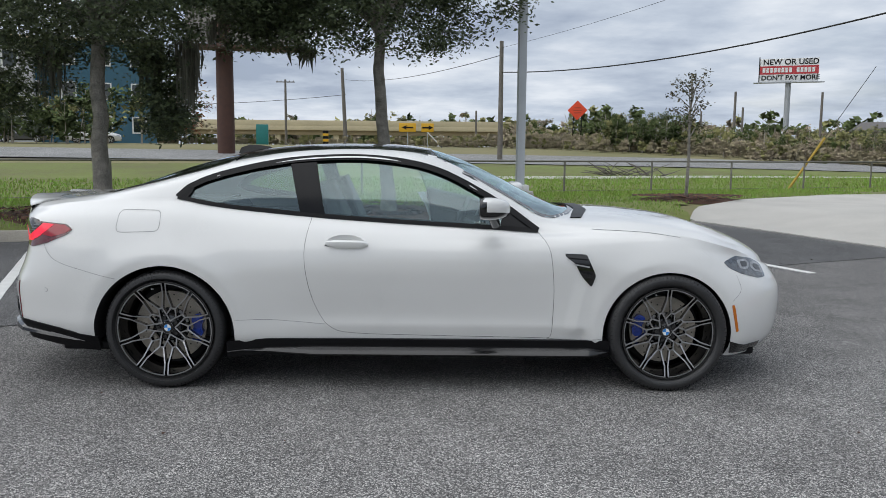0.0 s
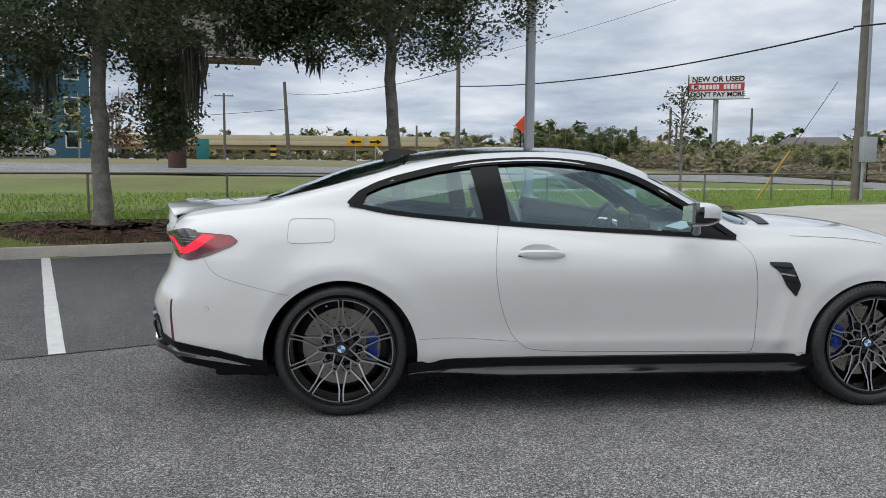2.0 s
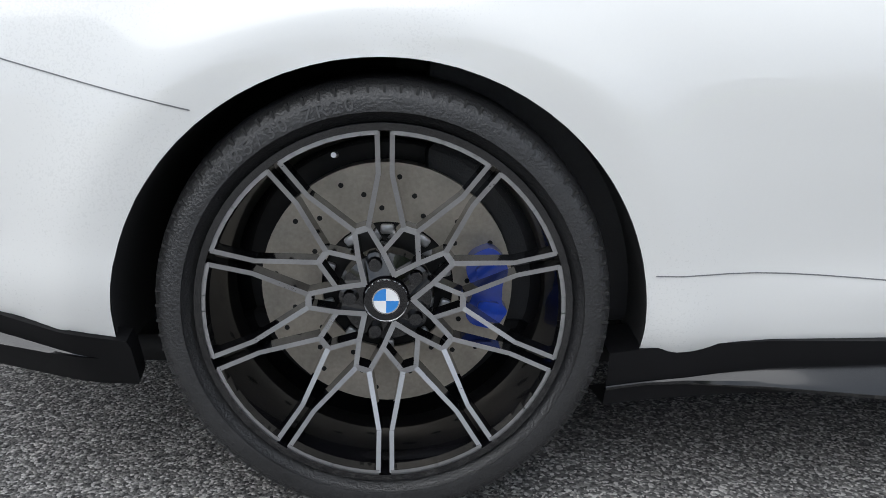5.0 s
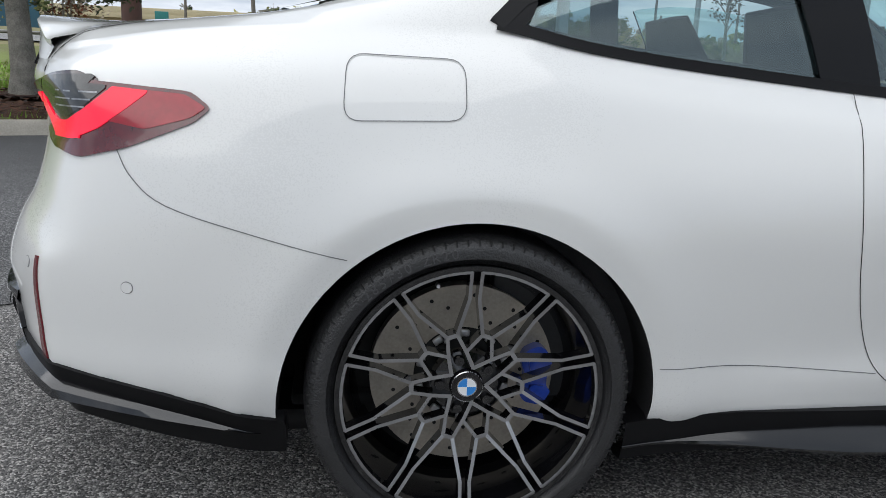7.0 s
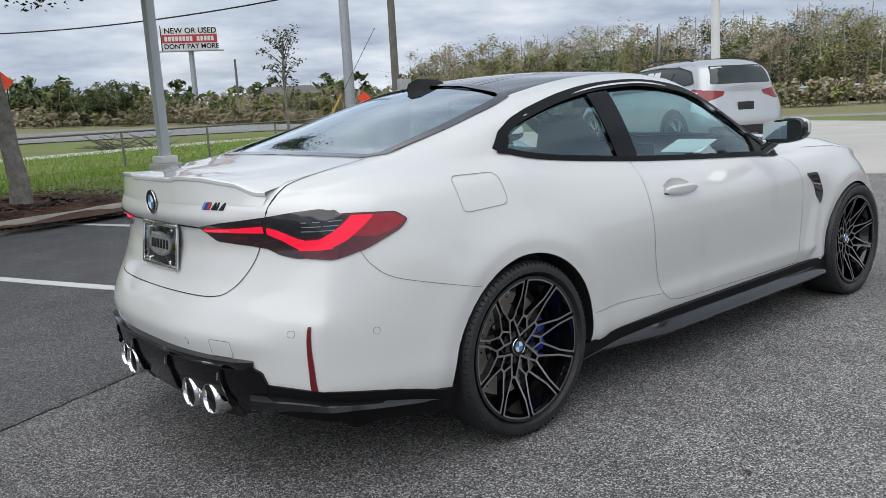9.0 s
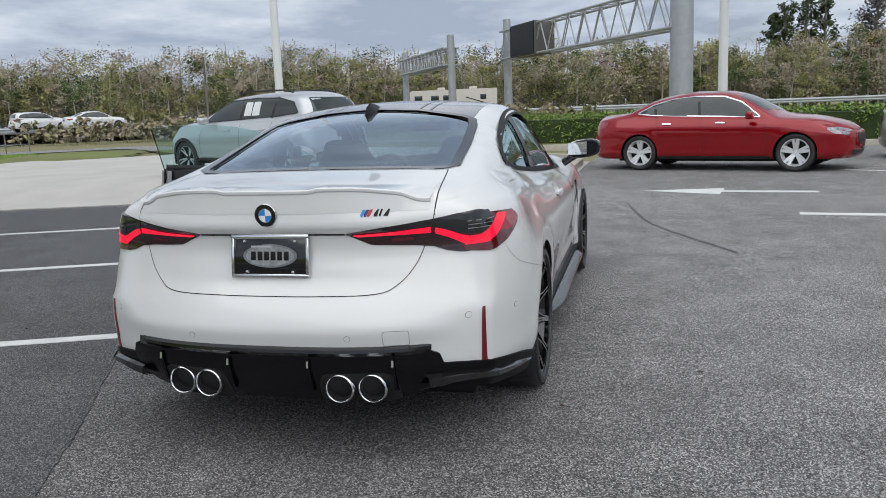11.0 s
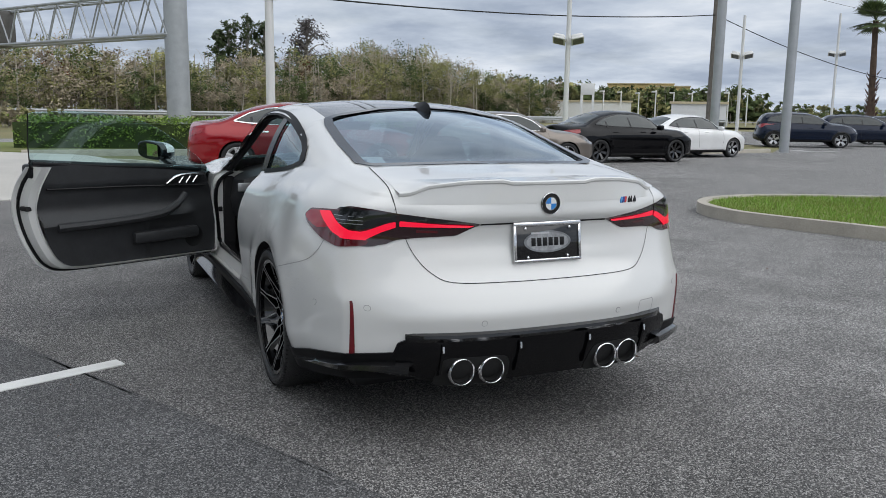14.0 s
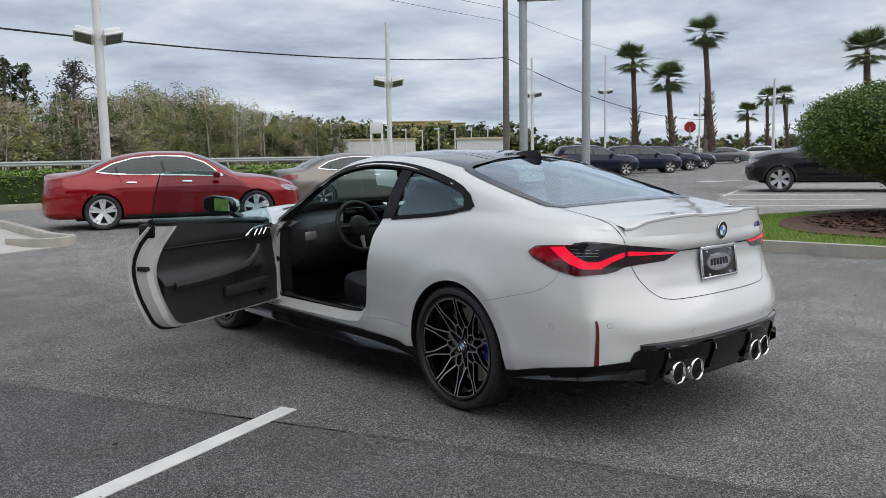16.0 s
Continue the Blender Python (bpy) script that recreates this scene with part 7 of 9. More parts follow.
def woods(name, label, line, depth, h, n, seed, cols, size=0.45, per=16, gap=0.0, trunkcol=None):
    """A far belt of wild trees and scrub: many uneven crowns of leaf clumps with thin trunks."""
    rnd = random.Random(seed)
    P = smooth_line(line, 8)
    seg = [np.linalg.norm(np.array(b) - np.array(a)) for a, b in zip(P, P[1:])]
    tot = sum(seg)
    groups = {k: [] for k in range(len(cols))}
    tr = []
    for _ in range(n):
        d = rnd.random() * tot
        i = 0
        while d > seg[i] and i < len(seg) - 1:
            d -= seg[i]
            i += 1
        a, b = np.array(P[i]), np.array(P[i + 1])
        t = (b - a) / seg[i]
        u = rnd.random()
        q = a + t * d + np.array([-t[1], t[0]]) * depth * (u - 0.5)
        z0 = rise(q[0], q[1])
        hh = h * rnd.uniform(0.55, 1.08) * (0.78 + 0.3 * noise.noise((q[0] * 0.03, q[1] * 0.03, seed)) + 0.25 * (u if depth > 10 else 0))
        k = rnd.choices(range(len(cols)), [c[1] for c in cols])[0]
        cr = hh * rnd.uniform(0.16, 0.28)
        for _ in range(rnd.randint(5, 9)):
            zz = hh * rnd.uniform(0.22, 1.0)
            w = cr * (1.15 - 0.6 * zz / hh)
            groups[k].append((Vector((q[0] + rnd.gauss(0, w), q[1] + rnd.gauss(0, w), z0 + zz)), hh * (0.075 if zz < 0.75 * hh else 0.05)))
        if rnd.random() < 0.75:
            tr.append(tube([(q[0], q[1], z0), (q[0] + rnd.gauss(0, 0.3), q[1] + rnd.gauss(0, 0.3), z0 + hh * 1.02)], [0.13 * hh / 8, 0.03 * hh / 8], 4, False))
            for _ in range(5):
                zz = hh * rnd.uniform(0.35, 0.85)
                tr.append(tube([(q[0], q[1], z0 + zz), (q[0] + rnd.gauss(0, cr), q[1] + rnd.gauss(0, cr), z0 + zz + hh * rnd.uniform(0.05, 0.22))], [0.035 * hh / 8, 0.012 * hh / 8], 3, False))
    for k, (m, _) in enumerate(cols):
        if groups[k]:
            tagged(part(name, leaf_cloud(groups[k], size, rnd, per, 1.0, 0.9), m, None, label, False, 0, "stuff"), category="woodland")
    tagged(part(name + "_stems", merge(*tr), trunkcol or DRYSTEM, None, "thin bare stems among the trees", False, 0, "stuff"), category="woodland")


DRYSTEM = mat("pale_bare_stems", (0.50, 0.45, 0.38), 0.9, vary=0.25, scale=0.3, fine=2)
OLIVE = mat("olive_scrub_leaves", (0.46, 0.44, 0.19), 0.85, island=0.22, col2=(0.12, 0.13, 0.05), spec=0.05, scale=0.16, fine=0.9, soften=0.7)
BROWNL = mat("brown_scrub_leaves", (0.52, 0.44, 0.32), 0.85, island=0.22, col2=(0.23, 0.19, 0.125), spec=0.05, scale=0.16, fine=0.9, soften=0.7)
GREENL = mat("dark_wood_leaves", (0.17, 0.215, 0.085), 0.85, island=0.22, col2=(0.05, 0.07, 0.03), spec=0.05, scale=0.16, fine=0.9, soften=0.7)
REDL = mat("russet_leaves", (0.22, 0.085, 0.045), 0.85, island=0.45, col2=(0.11, 0.055, 0.035), spec=0.2)
WEED = mat("dry_weeds", (0.46, 0.4, 0.26), 0.85, island=0.22, col2=(0.27, 0.235, 0.145), spec=0.05, scale=0.16, fine=0.9, soften=0.7)
pol = lambda az, d: (-5 + d * math.cos(radians(az)), 0.5 + d * math.sin(radians(az)))
woods("far_woods", "mixed olive and brown wild trees beyond the highway", [pol(49, 138), pol(45, 135), pol(25, 128), pol(8, 125), pol(-8, 128), pol(-19, 140)], 26, 10.8, 800, 41, ((OLIVE, 5), (BROWNL, 5), (GREENL, 3.0), (REDL, 0.3)), 0.19, 80)
woods("far_woods", "low brown and olive trees behind the scrub", [pol(84, 150), pol(66, 150), pol(48, 142)], 20, 6.0, 240, 42, ((OLIVE, 3), (BROWNL, 5), (GREENL, 2.5)), 0.20, 60)
woods("far_woods", "olive and dark green trees tapering beyond the highway", [pol(-15, 135), pol(-24, 150), pol(-29, 165)], 24, 11.5, 260, 43, ((OLIVE, 3), (BROWNL, 3), (GREENL, 2.5)), 0.19, 80)
woods("oak_row", "low dark oaks far across the car parks", [pol(-28, 230), pol(-36, 225), pol(-44, 240)], 34, 10.5, 330, 47, ((GREENL, 6), (OLIVE, 1.5)), 0.62, 24)
woods("oak_row", "low hazy treeline beyond the palms", [pol(-44, 300), pol(-52, 330), pol(-64, 340), pol(-80, 340)], 30, 7.0, 260, 48, ((GREENL, 4), (OLIVE, 2)), 0.62, 20)


def tall_tree(az, d, h, w, z0, seed, leaf, label, name, clumps, size, per):
    """A tree that stands out above the wood: trunk, rising limbs, separate clumps of leaves with sky between."""
    rnd = random.Random(seed)
    x, y = pol(az, d)
    t = thing(name, label, "tree", Matrix.Translation((x, y, rise(x, y))))
    g = [tube([(0, 0, 0), (0.1, 0.1, h * 0.5), (0, 0.2, h * 0.97)], [0.028 * h, 0.018 * h, 0.004 * h], 8)]
    cl = []
    for k in range(clumps):
        u = (k + rnd.random()) / clumps
        z = z0 + (h - z0) * u
        a = rnd.uniform(0, 6.28)
        r = w * (0.35 + 0.65 * math.sin(math.pi * min(1, 0.25 + 0.75 * u)) ** 0.8) * rnd.uniform(0.25, 1)
        e = Vector((r * math.cos(a), r * math.sin(a), z))
        g.append(tube([(0.05, 0.1, z - h * 0.10), tuple(e * 0.5 + Vector((0, 0, (z - h * 0.04) * 0.5))), tuple(e)], [0.007 * h, 0.005 * h, 0.002 * h], 5))
        cl.append((e, w * rnd.uniform(0.14, 0.24)))
    part("trunk", g[0], BARK, t)
    tagged(part("bough", merge(*g[1:]), BARK, t), kind="stuff")
    part("crown", leaf_cloud(cl, size, rnd, per, 0.75, 0.7), leaf, t, "clumped foliage", False, 0)


PINE = mat("pine_needles", (0.095, 0.125, 0.06), 0.8, island=0.3, col2=(0.035, 0.05, 0.025), spec=0.05, scale=0.5, fine=2, soften=0.6)
GREYMOSS = mat("moss_grey_leaves", (0.17, 0.155, 0.15), 0.9, island=0.3, col2=(0.06, 0.055, 0.055), spec=0.05, scale=0.4, fine=2, soften=0.6)
for az, h, w, sd in ((-8.9, 14.8, 2.0, 1), (-9.7, 16.2, 2.4, 2), (-10.9, 17.2, 2.8, 3), (-12.0, 16.6, 2.6, 4)):
    tall_tree(az, 146, h, w, 8.0, sd, PINE, "tall dark pine above the wood", "pine_tree", 34, 0.30, 40)
tall_tree(-14.85, 146, 17.0, 4.2, 7.5, 9, GREYMOSS, "bare oak hung with grey moss above the wood", "mossy_oak", 60, 0.26, 46)
woods("road_scrub", "dry brown scrub beyond the road", [pol(84, 76), pol(79, 70), pol(72, 66), pol(62, 64), pol(52, 72), pol(40, 85)], 16, 1.25, 1100, 61, ((WEED, 6), (OLIVE, 2), (BROWNL, 3)), 0.11, 34)
woods("scrub_trees", "round dark green trees in the scrub", [(13.8, 60.5), (16.9, 59.5), (19.6, 58.6)], 5, 4.4, 60, 63, ((GREENL, 5), (OLIVE, 1)), 0.10, 60)
woods("scrub_trees", "low mixed trees behind the scrub", [(30.0, 96.0), (44.0, 92.0), (58.0, 83.0)], 8, 5.6, 150, 64, ((GREENL, 3), (OLIVE, 3), (BROWNL, 3)), 0.14, 50)
woods("low_scrub", "low dry weeds along the far road", [pol(112, 100), pol(98, 92), pol(84, 82)], 10, 1.1, 300, 62, ((WEED, 6), (OLIVE, 3)), 0.16, 14)
woods("road_bushes", "dark green bushes beyond the road", [pol(76, 84), pol(72.5, 82)], 7, 6.0, 26, 63, ((GREENL, 3), (OLIVE, 1)), 0.26, 24)
woods("north_trees", "far green trees beyond the bridge", [pol(120, 240), pol(100, 260), pol(84, 230), pol(70, 210), pol(56, 190), pol(44, 190)], 40, 10.0, 260, 67, ((GREENL, 4), (OLIVE, 3), (BROWNL, 1)), 0.9, 15)
woods("near_trees", "dark green trees beside the blue building", [pol(121, 62), pol(114, 66), pol(109, 62)], 8, 6.5, 34, 69, ((GREENL, 4), (OLIVE, 1)), 0.25, 26)
woods("cypress", "reddish brown cypress tree", [pol(105.4, 95), pol(106.6, 95)], 2, 9.5, 6, 70, ((BROWNL, 2), (REDL, 2)), 0.26, 28)
woods("verge_scrub", "dry scrub beside the highway", [pol(40, 62), pol(24, 58), pol(12, 62), pol(2, 66)], 7, 2.0, 220, 71, ((WEED, 4), (OLIVE, 4), (BROWNL, 2)), 0.18, 13)


def palm(x, y, h, lean, seed, s=1.0):
    rnd = random.Random(seed)
    t = thing("palm_tree", "tall fan palm with a shaggy brown trunk", "tree", Matrix.Translation((x, y, rise(x, y))), "row of fan palms")
    topp = Vector((lean[0], lean[1], h))
    pts = [topp * k for k in np.linspace(0, 1, 12)]
    rad = [0.28 * s * (1.15 if i < 4 else 1.0 - 0.02 * i) * rnd.uniform(0.94, 1.06) for i in range(12)]
    part("trunk", tube(pts, rad, 10), mat("palm_trunk", (0.16, 0.11, 0.08), 0.95, vary=0.35, scale=4, fine=30, bump=0.8, bscale=14), t, "brown shaggy trunk")
    boots = []
    for k in range(70):
        z = h * rnd.uniform(0.05, 0.55)
        a = rnd.uniform(0, 6.28)
        p = topp * (z / h)
        boots.append(tube([p + Vector((0.3 * s * math.cos(a), 0.3 * s * math.sin(a), 0)), p + Vector((0.55 * s * math.cos(a), 0.55 * s * math.sin(a), 0.35))], [0.06, 0.02], 4))
    tagged(part("old_leaf_base", merge(*boots), mat("palm_boots", (0.13, 0.07, 0.05), 0.95, vary=0.3), t), kind="stuff")
    V, F = [], []
    for k in range(38):
        a = rnd.uniform(0, 6.28)
        el = rnd.uniform(-0.75, 1.2)
        l = 1.5 * s * rnd.uniform(0.85, 1.1)
        d = Vector((math.cos(a) * math.cos(el), math.sin(a) * math.cos(el), math.sin(el)))
        sd = d.cross(Vector((0, 0, 1))).normalized()
        up = sd.cross(d)
        b = topp + d * l * 0.55
        for q in range(13):
            th = radians(-58 + 116 * q / 12)
            tip = b + (d * math.cos(th) + sd * math.sin(th)) * l * 0.85 + Vector((0, 0, -0.28 * s * (1 - math.cos(th)) - 0.12))
            m = b.lerp(tip, 0.5)
            w = (tip - b).cross(up).normalized() * 0.065 * s
            o = len(V)
            V += [tuple(b), tuple(m + w), tuple(tip), tuple(m - w)]
            F.append((o, o + 1, o + 2, o + 3))
        o = len(V)
        V += [tuple(topp + sd * 0.03), tuple(topp - sd * 0.03), tuple(b - sd * 0.02), tuple(b + sd * 0.02)]
        F.append((o, o + 1, o + 2, o + 3))
    part("crown", (V, F), mat("palm_fronds", (0.12, 0.17, 0.055), 0.6, island=0.8, col2=(0.05, 0.075, 0.027)), t, "dark green fan leaves", False, 0)


for az, d, h, lean, sd, s in ((-53.5, 76, 9.3, (0.3, 0.2), 1, 1.0), (-56.0, 72, 7.3, (0.6, 0.2), 2, 0.95), (-58.5, 78, 11.6, (0.9, 0.3), 3, 1.05), (-60.7, 130, 6.6, (0.2, 0.2), 4, 1.0), (-61.9, 130, 8.6, (0.3, 0.1), 5, 1.0), (-63.2, 125, 8.6, (0.9, 0.4), 6, 1.0), (-67.7, 62, 7.6, (0.2, 0.3), 7, 0.95)):
    cx, cy = -4.64 + d * math.cos(radians(az)), 3.69 + d * math.sin(radians(az))
    palm(cx, cy, h, lean, sd, s)


# ---- other vehicles ----
CARGLASS = mat("dark_car_glass", (0.022, 0.034, 0.032), 0.05, vary=0.3, coat=0.5, spec=0.5, scale=3)
PLASTIC = mat("grey_black_plastic", (0.022, 0.022, 0.023), 0.5, vary=0.2)
RIMSILVER = mat("bright_alloy", (0.62, 0.62, 0.63), 0.3, metal=0.7, vary=0.08)
OTHERTAIL = mat("red_tail_lens", (0.34, 0.010, 0.016), 0.16, vary=0.3, coat=0.8, scale=25)
RIMCHROME = mat("bright_chrome_wheel", (0.85, 0.86, 0.87), 0.22, metal=0.35, vary=0.08)
HEADLAMP = mat("headlamp_glass", (0.45, 0.47, 0.5), 0.1, vary=0.5, scale=30, coat=1.0, metal=0.3)


def other_car(kind, paint, m, label, category="car", style=(5, 0.05, 0.07, 9), rim=(WHEELBLACK, RIMSILVER), size=1.0, chrome=False, sticker=False, roof=None, group=""):
    """A parked car: one painted shell with draped glass, lamps, gaps, mirrors and four wheels."""
    car = thing("parked_car" if category == "car" else "parked_suv", label, category, m @ Matrix.Scale(size, 4), group)
    if kind == "sedan":
        zc = [(-2.52, 0.97), (-2.40, 1.05), (-2.05, 1.085), (-1.80, 1.12), (-1.45, 1.27), (-1.05, 1.40), (-0.5, 1.465), (0.05, 1.455), (0.45, 1.36), (0.85, 1.16), (1.08, 1.03), (1.6, 0.96), (2.1, 0.84), (2.35, 0.70)]
        zb = [(-2.52, 0.92), (-2.0, 0.99), (-1.2, 0.99), (-0.3, 0.965), (0.8, 0.92), (1.4, 0.90), (2.0, 0.78), (2.35, 0.62)]
        yr = [(-2.52, 0.66), (-1.8, 0.66), (-1.1, 0.60), (-0.4, 0.585), (0.2, 0.60), (0.7, 0.68), (1.1, 0.74), (1.7, 0.70), (2.35, 0.56)]
        zr = [(-2.52, 0.95), (-2.0, 1.03), (-1.75, 1.07), (-1.3, 1.26), (-1.0, 1.335), (-0.5, 1.405), (0.05, 1.395), (0.45, 1.28), (0.85, 1.05), (1.1, 0.95), (1.6, 0.92), (2.1, 0.80), (2.35, 0.66)]
        win = [(-1.50, 1.075), (-1.2, 1.04), (-0.3, 1.005), (0.80, 0.965), (0.45, 1.23), (0.12, 1.345), (-0.4, 1.365), (-0.85, 1.325), (-1.2, 1.23)]
        pillars = (-0.28, -1.12)
        rear, front = (-1.8, 3.0, [-2.42, -2.50, -2.52, -2.50, -2.47, -2.46]), (1.6, 2.6, [2.28, 2.35, 2.37, 2.35, 2.32, 2.30])
        rearwin = [(-1.80, -0.56), (-1.85, 0), (-1.80, 0.56), (-1.20, 0.50), (-1.14, 0), (-1.20, -0.50)]
        shield = [(1.02, 0), (0.86, 0.60), (0.38, 0.52), (0.32, 0), (0.38, -0.52), (0.86, -0.60)]
        tail = [(0.50, 0.90), (0.80, 0.93), (0.81, 0.80), (0.72, 0.78), (0.50, 0.84)]
    else:
        zc = [(-2.10, 0.98), (-2.06, 1.06), (-1.98, 1.22), (-1.84, 1.44), (-1.6, 1.53), (-0.7, 1.56), (0.0, 1.53), (0.35, 1.44), (0.75, 1.26), (1.05, 1.12), (1.5, 1.07), (1.95, 0.96), (2.2, 0.80)]
        zb = [(-2.10, 0.95), (-1.9, 1.04), (-1.3, 1.05), (-0.3, 1.03), (0.8, 0.99), (1.4, 0.98), (1.9, 0.86), (2.2, 0.70)]
        yr = [(-2.10, 0.64), (-1.7, 0.62), (-1.0, 0.63), (-0.2, 0.635), (0.4, 0.66), (0.9, 0.74), (1.5, 0.72), (2.2, 0.58)]
        zr = [(-2.10, 0.97), (-1.98, 1.18), (-1.8, 1.38), (-1.6, 1.455), (-0.7, 1.49), (0.0, 1.465), (0.35, 1.37), (0.75, 1.17), (1.05, 1.03), (1.5, 1.00), (1.95, 0.89), (2.2, 0.75)]
        win = [(-1.72, 1.15), (-1.2, 1.10), (-0.3, 1.07), (0.80, 1.03), (0.45, 1.28), (0.10, 1.415), (-0.6, 1.445), (-1.2, 1.425), (-1.58, 1.34)]
        pillars = (-0.22, -1.08)
        rear, front = (-1.65, 3.2, [-2.06, -2.14, -2.16, -2.12, -2.08, -2.04]), (1.5, 2.6, [2.12, 2.19, 2.22, 2.21, 2.19, 2.15])
        rearwin = None
        shield = [(1.0, 0), (0.84, 0.62), (0.30, 0.54), (0.24, 0), (0.30, -0.54), (0.84, -0.62)]
        tail = [(0.36, 1.00), (0.60, 1.025), (0.80, 1.03), (0.81, 0.87), (0.66, 0.85), (0.40, 0.93)]
    low, sill = (0.24, 0.20) if kind == "sedan" else (0.34, 0.27)
    lv = [(const(0.84), const(sill + 0.02)), (const(0.90), const(sill + 0.10)), (const(0.905), const(0.50)), (const(0.915), const(0.66)), (pchip([(-2.6, 0.86), (-1.4, 0.90), (1.4, 0.895), (2.4, 0.82)]), pchip([(-2.6, 0.82), (0.5, 0.82), (1.6, 0.78), (2.4, 0.66)]))]
    yb = pchip([(-2.6, 0.74), (-1.6, 0.77), (-0.5, 0.81), (0.8, 0.815), (1.4, 0.82), (2.0, 0.74), (2.4, 0.68)])
    ar = ((-1.41, 0.33, 0.365), (1.41, 0.33, 0.365))
    sh = Shell(lv, pchip(zc), yb, pchip(zb), pchip(yr), pchip(zr), rear, front, ar, 100, 14, 4, 8, 0.012)
    V, F = sh.V.copy(), sh.F
    for c in ar:
        circle = [(c[0] + c[2] * math.cos(a), c[1] + c[2] * math.sin(a)) for a in np.linspace(0, 2 * math.pi, 48, endpoint=False)]
        lowv = V[:, 2] < 0.8
        F, _ = carve(V, F, circle, (0, 2), (V[:, 1] < -0.45) & lowv)
        F, _ = carve(V, F, circle, (0, 2), (V[:, 1] > 0.45) & lowv)
    part("body", mesh_of("body", *used(V, F), True, 35, (paint,)), None, car)
    for how, s in (("R", -1), ("L", 1)):
        w = rounded(win, 0.03, 3)
        part("side_glass", sh.drape(w, how, 0.006, 0.012, 0.035), CARGLASS, car, "dark tinted side glass")
        part("glass_trim", sh.ribbon(w + w[:1], how, 0.020, 0.0105, 1, False), CHROME if chrome else PLASTIC, car)
        for px in pillars:
            part("pillar", sh.ribbon([(px, 1.0 if kind == "sedan" else 1.07), (px - 0.07, 1.37 if kind == "sedan" else 1.45)], how, 0.05, 0.0095, 3), PLASTIC, car)
        for line in ([(-0.95, 0.40), (-1.02, 0.70), (-1.10, 1.0)], [(-0.22, 0.36), (-0.25, 0.70), (-0.24, 1.0)], [(0.88, 0.36), (0.92, 0.65), (0.86, 0.93)], [(-1.0, sill + 0.08), (0.0, sill + 0.07), (0.95, sill + 0.08)]):
            part("panel_gap", sh.ribbon(line, how, 0.006, 0.002, 5), SEAM, car)
        for hx in (-0.88, 0.12):
            part("door_handle", sh.drape(rounded([(hx - 0.09, 0.885), (hx + 0.09, 0.88), (hx + 0.09, 0.855), (hx - 0.09, 0.86)], 0.01, 2), how, 0.022, 0.03, 0.02), CHROME if chrome else paint, car)
        part("sill_cladding", sh.drape([(-1.02, sill + 0.07), (1.02, sill + 0.07), (1.02, sill + 0.01), (-1.02, sill + 0.01)], how, 0.006, 0.03, 0.05), PLASTIC, car)
        hy = 0.0 if kind == "sedan" else 0.09
        part("headlamp", sh.drape(rounded([(1.86, 0.75 + hy), (2.05, 0.755 + hy), (2.24, 0.70 + hy), (2.22, 0.62 + hy), (2.02, 0.65 + hy)], 0.02, 2), how, 0.004, 0.01, 0.03), HEADLAMP, car)
        tl = rounded([(s * y, z) for y, z in tail], 0.02, 2)
        part("tail_lamp", sh.drape(tl, "B", 0.006, 0.012, 0.03), OTHERTAIL, car)
        rx = rear[2][4]
        part("tail_lamp_wing", sh.drape(rounded([(rx + 0.12, tail[1][1] - 0.01), (rx + 0.42, tail[1][1] - 0.03), (rx + 0.36, tail[2][1] + 0.03), (rx + 0.12, tail[2][1])], 0.02, 2), how, 0.006, 0.012, 0.03), OTHERTAIL, car)
        mg = box(0.66, s * 0.985, 1.0 + (0.06 if kind != "sedan" else 0), 0.13, 0.22, 0.14, 0.045, 3)
        part("door_mirror", mg, paint, car)
        for xw in (-1.41, 1.41):
            VV, FF = [], []
            for i, a in enumerate(np.linspace(-0.3, math.pi + 0.3, 18)):
                VV += [(xw + 0.37 * math.cos(a), s * 0.90, 0.33 + 0.37 * math.sin(a)), (xw + 0.38 * math.cos(a), s * 0.55, 0.33 + 0.38 * math.sin(a))]
                if i:
                    FF.append((2 * i - 2, 2 * i - 1, 2 * i + 1, 2 * i))
            part("arch_liner", (VV, FF), CARPET, car)
            if kind != "sedan":
                part("arch_cladding", sh.ribbon([(xw + 0.385 * math.cos(a), 0.33 + 0.385 * math.sin(a)) for a in np.linspace(-0.05, math.pi + 0.05, 26)], how, 0.055, 0.006, 1, False), PLASTIC, car, "black wheel arch cladding")
            w = new("wheel"); w.parent = car
            w.location = (xw, s * 0.775, 0.335)
            wheel_parts(w, s, 0.335, 0.245, 0.235, style, rim, False, 36)
            part("wheel_back", moved(lathe([(0, 0.01), (0.2, 0.01)], 24), Matrix.Rotation(radians(90 if s < 0 else -90), 4, "X")), SATIN, w)
    part("windscreen", sh.drape(shield, "T", 0.003, 0.008, 0.07), CARGLASS, car)
    if rearwin:
        part("rear_screen", sh.drape(rearwin, "T", 0.003, 0.008, 0.07), CARGLASS, car)
    else:
        part("rear_screen", sh.drape(rounded([(-0.60, 1.12), (0.60, 1.12), (0.52, 1.42), (-0.52, 1.42)], 0.04, 3), "B", 0.004, 0.01, 0.04), CARGLASS, car, "dark rear window")
        part("rear_bumper_cladding", sh.drape(rounded([(-0.72, 0.44), (0.72, 0.44), (0.66, 0.30), (-0.66, 0.30)], 0.04, 3), "B", 0.006, 0.03, 0.04), PLASTIC, car)
        for y in (-0.56, 0.56):
            part("roof_rail", tube([(-1.45, y, 1.525), (-1.2, y, 1.575), (-0.3, y, 1.585), (0.0, y, 1.545)], 0.014, 8), PLASTIC, car)
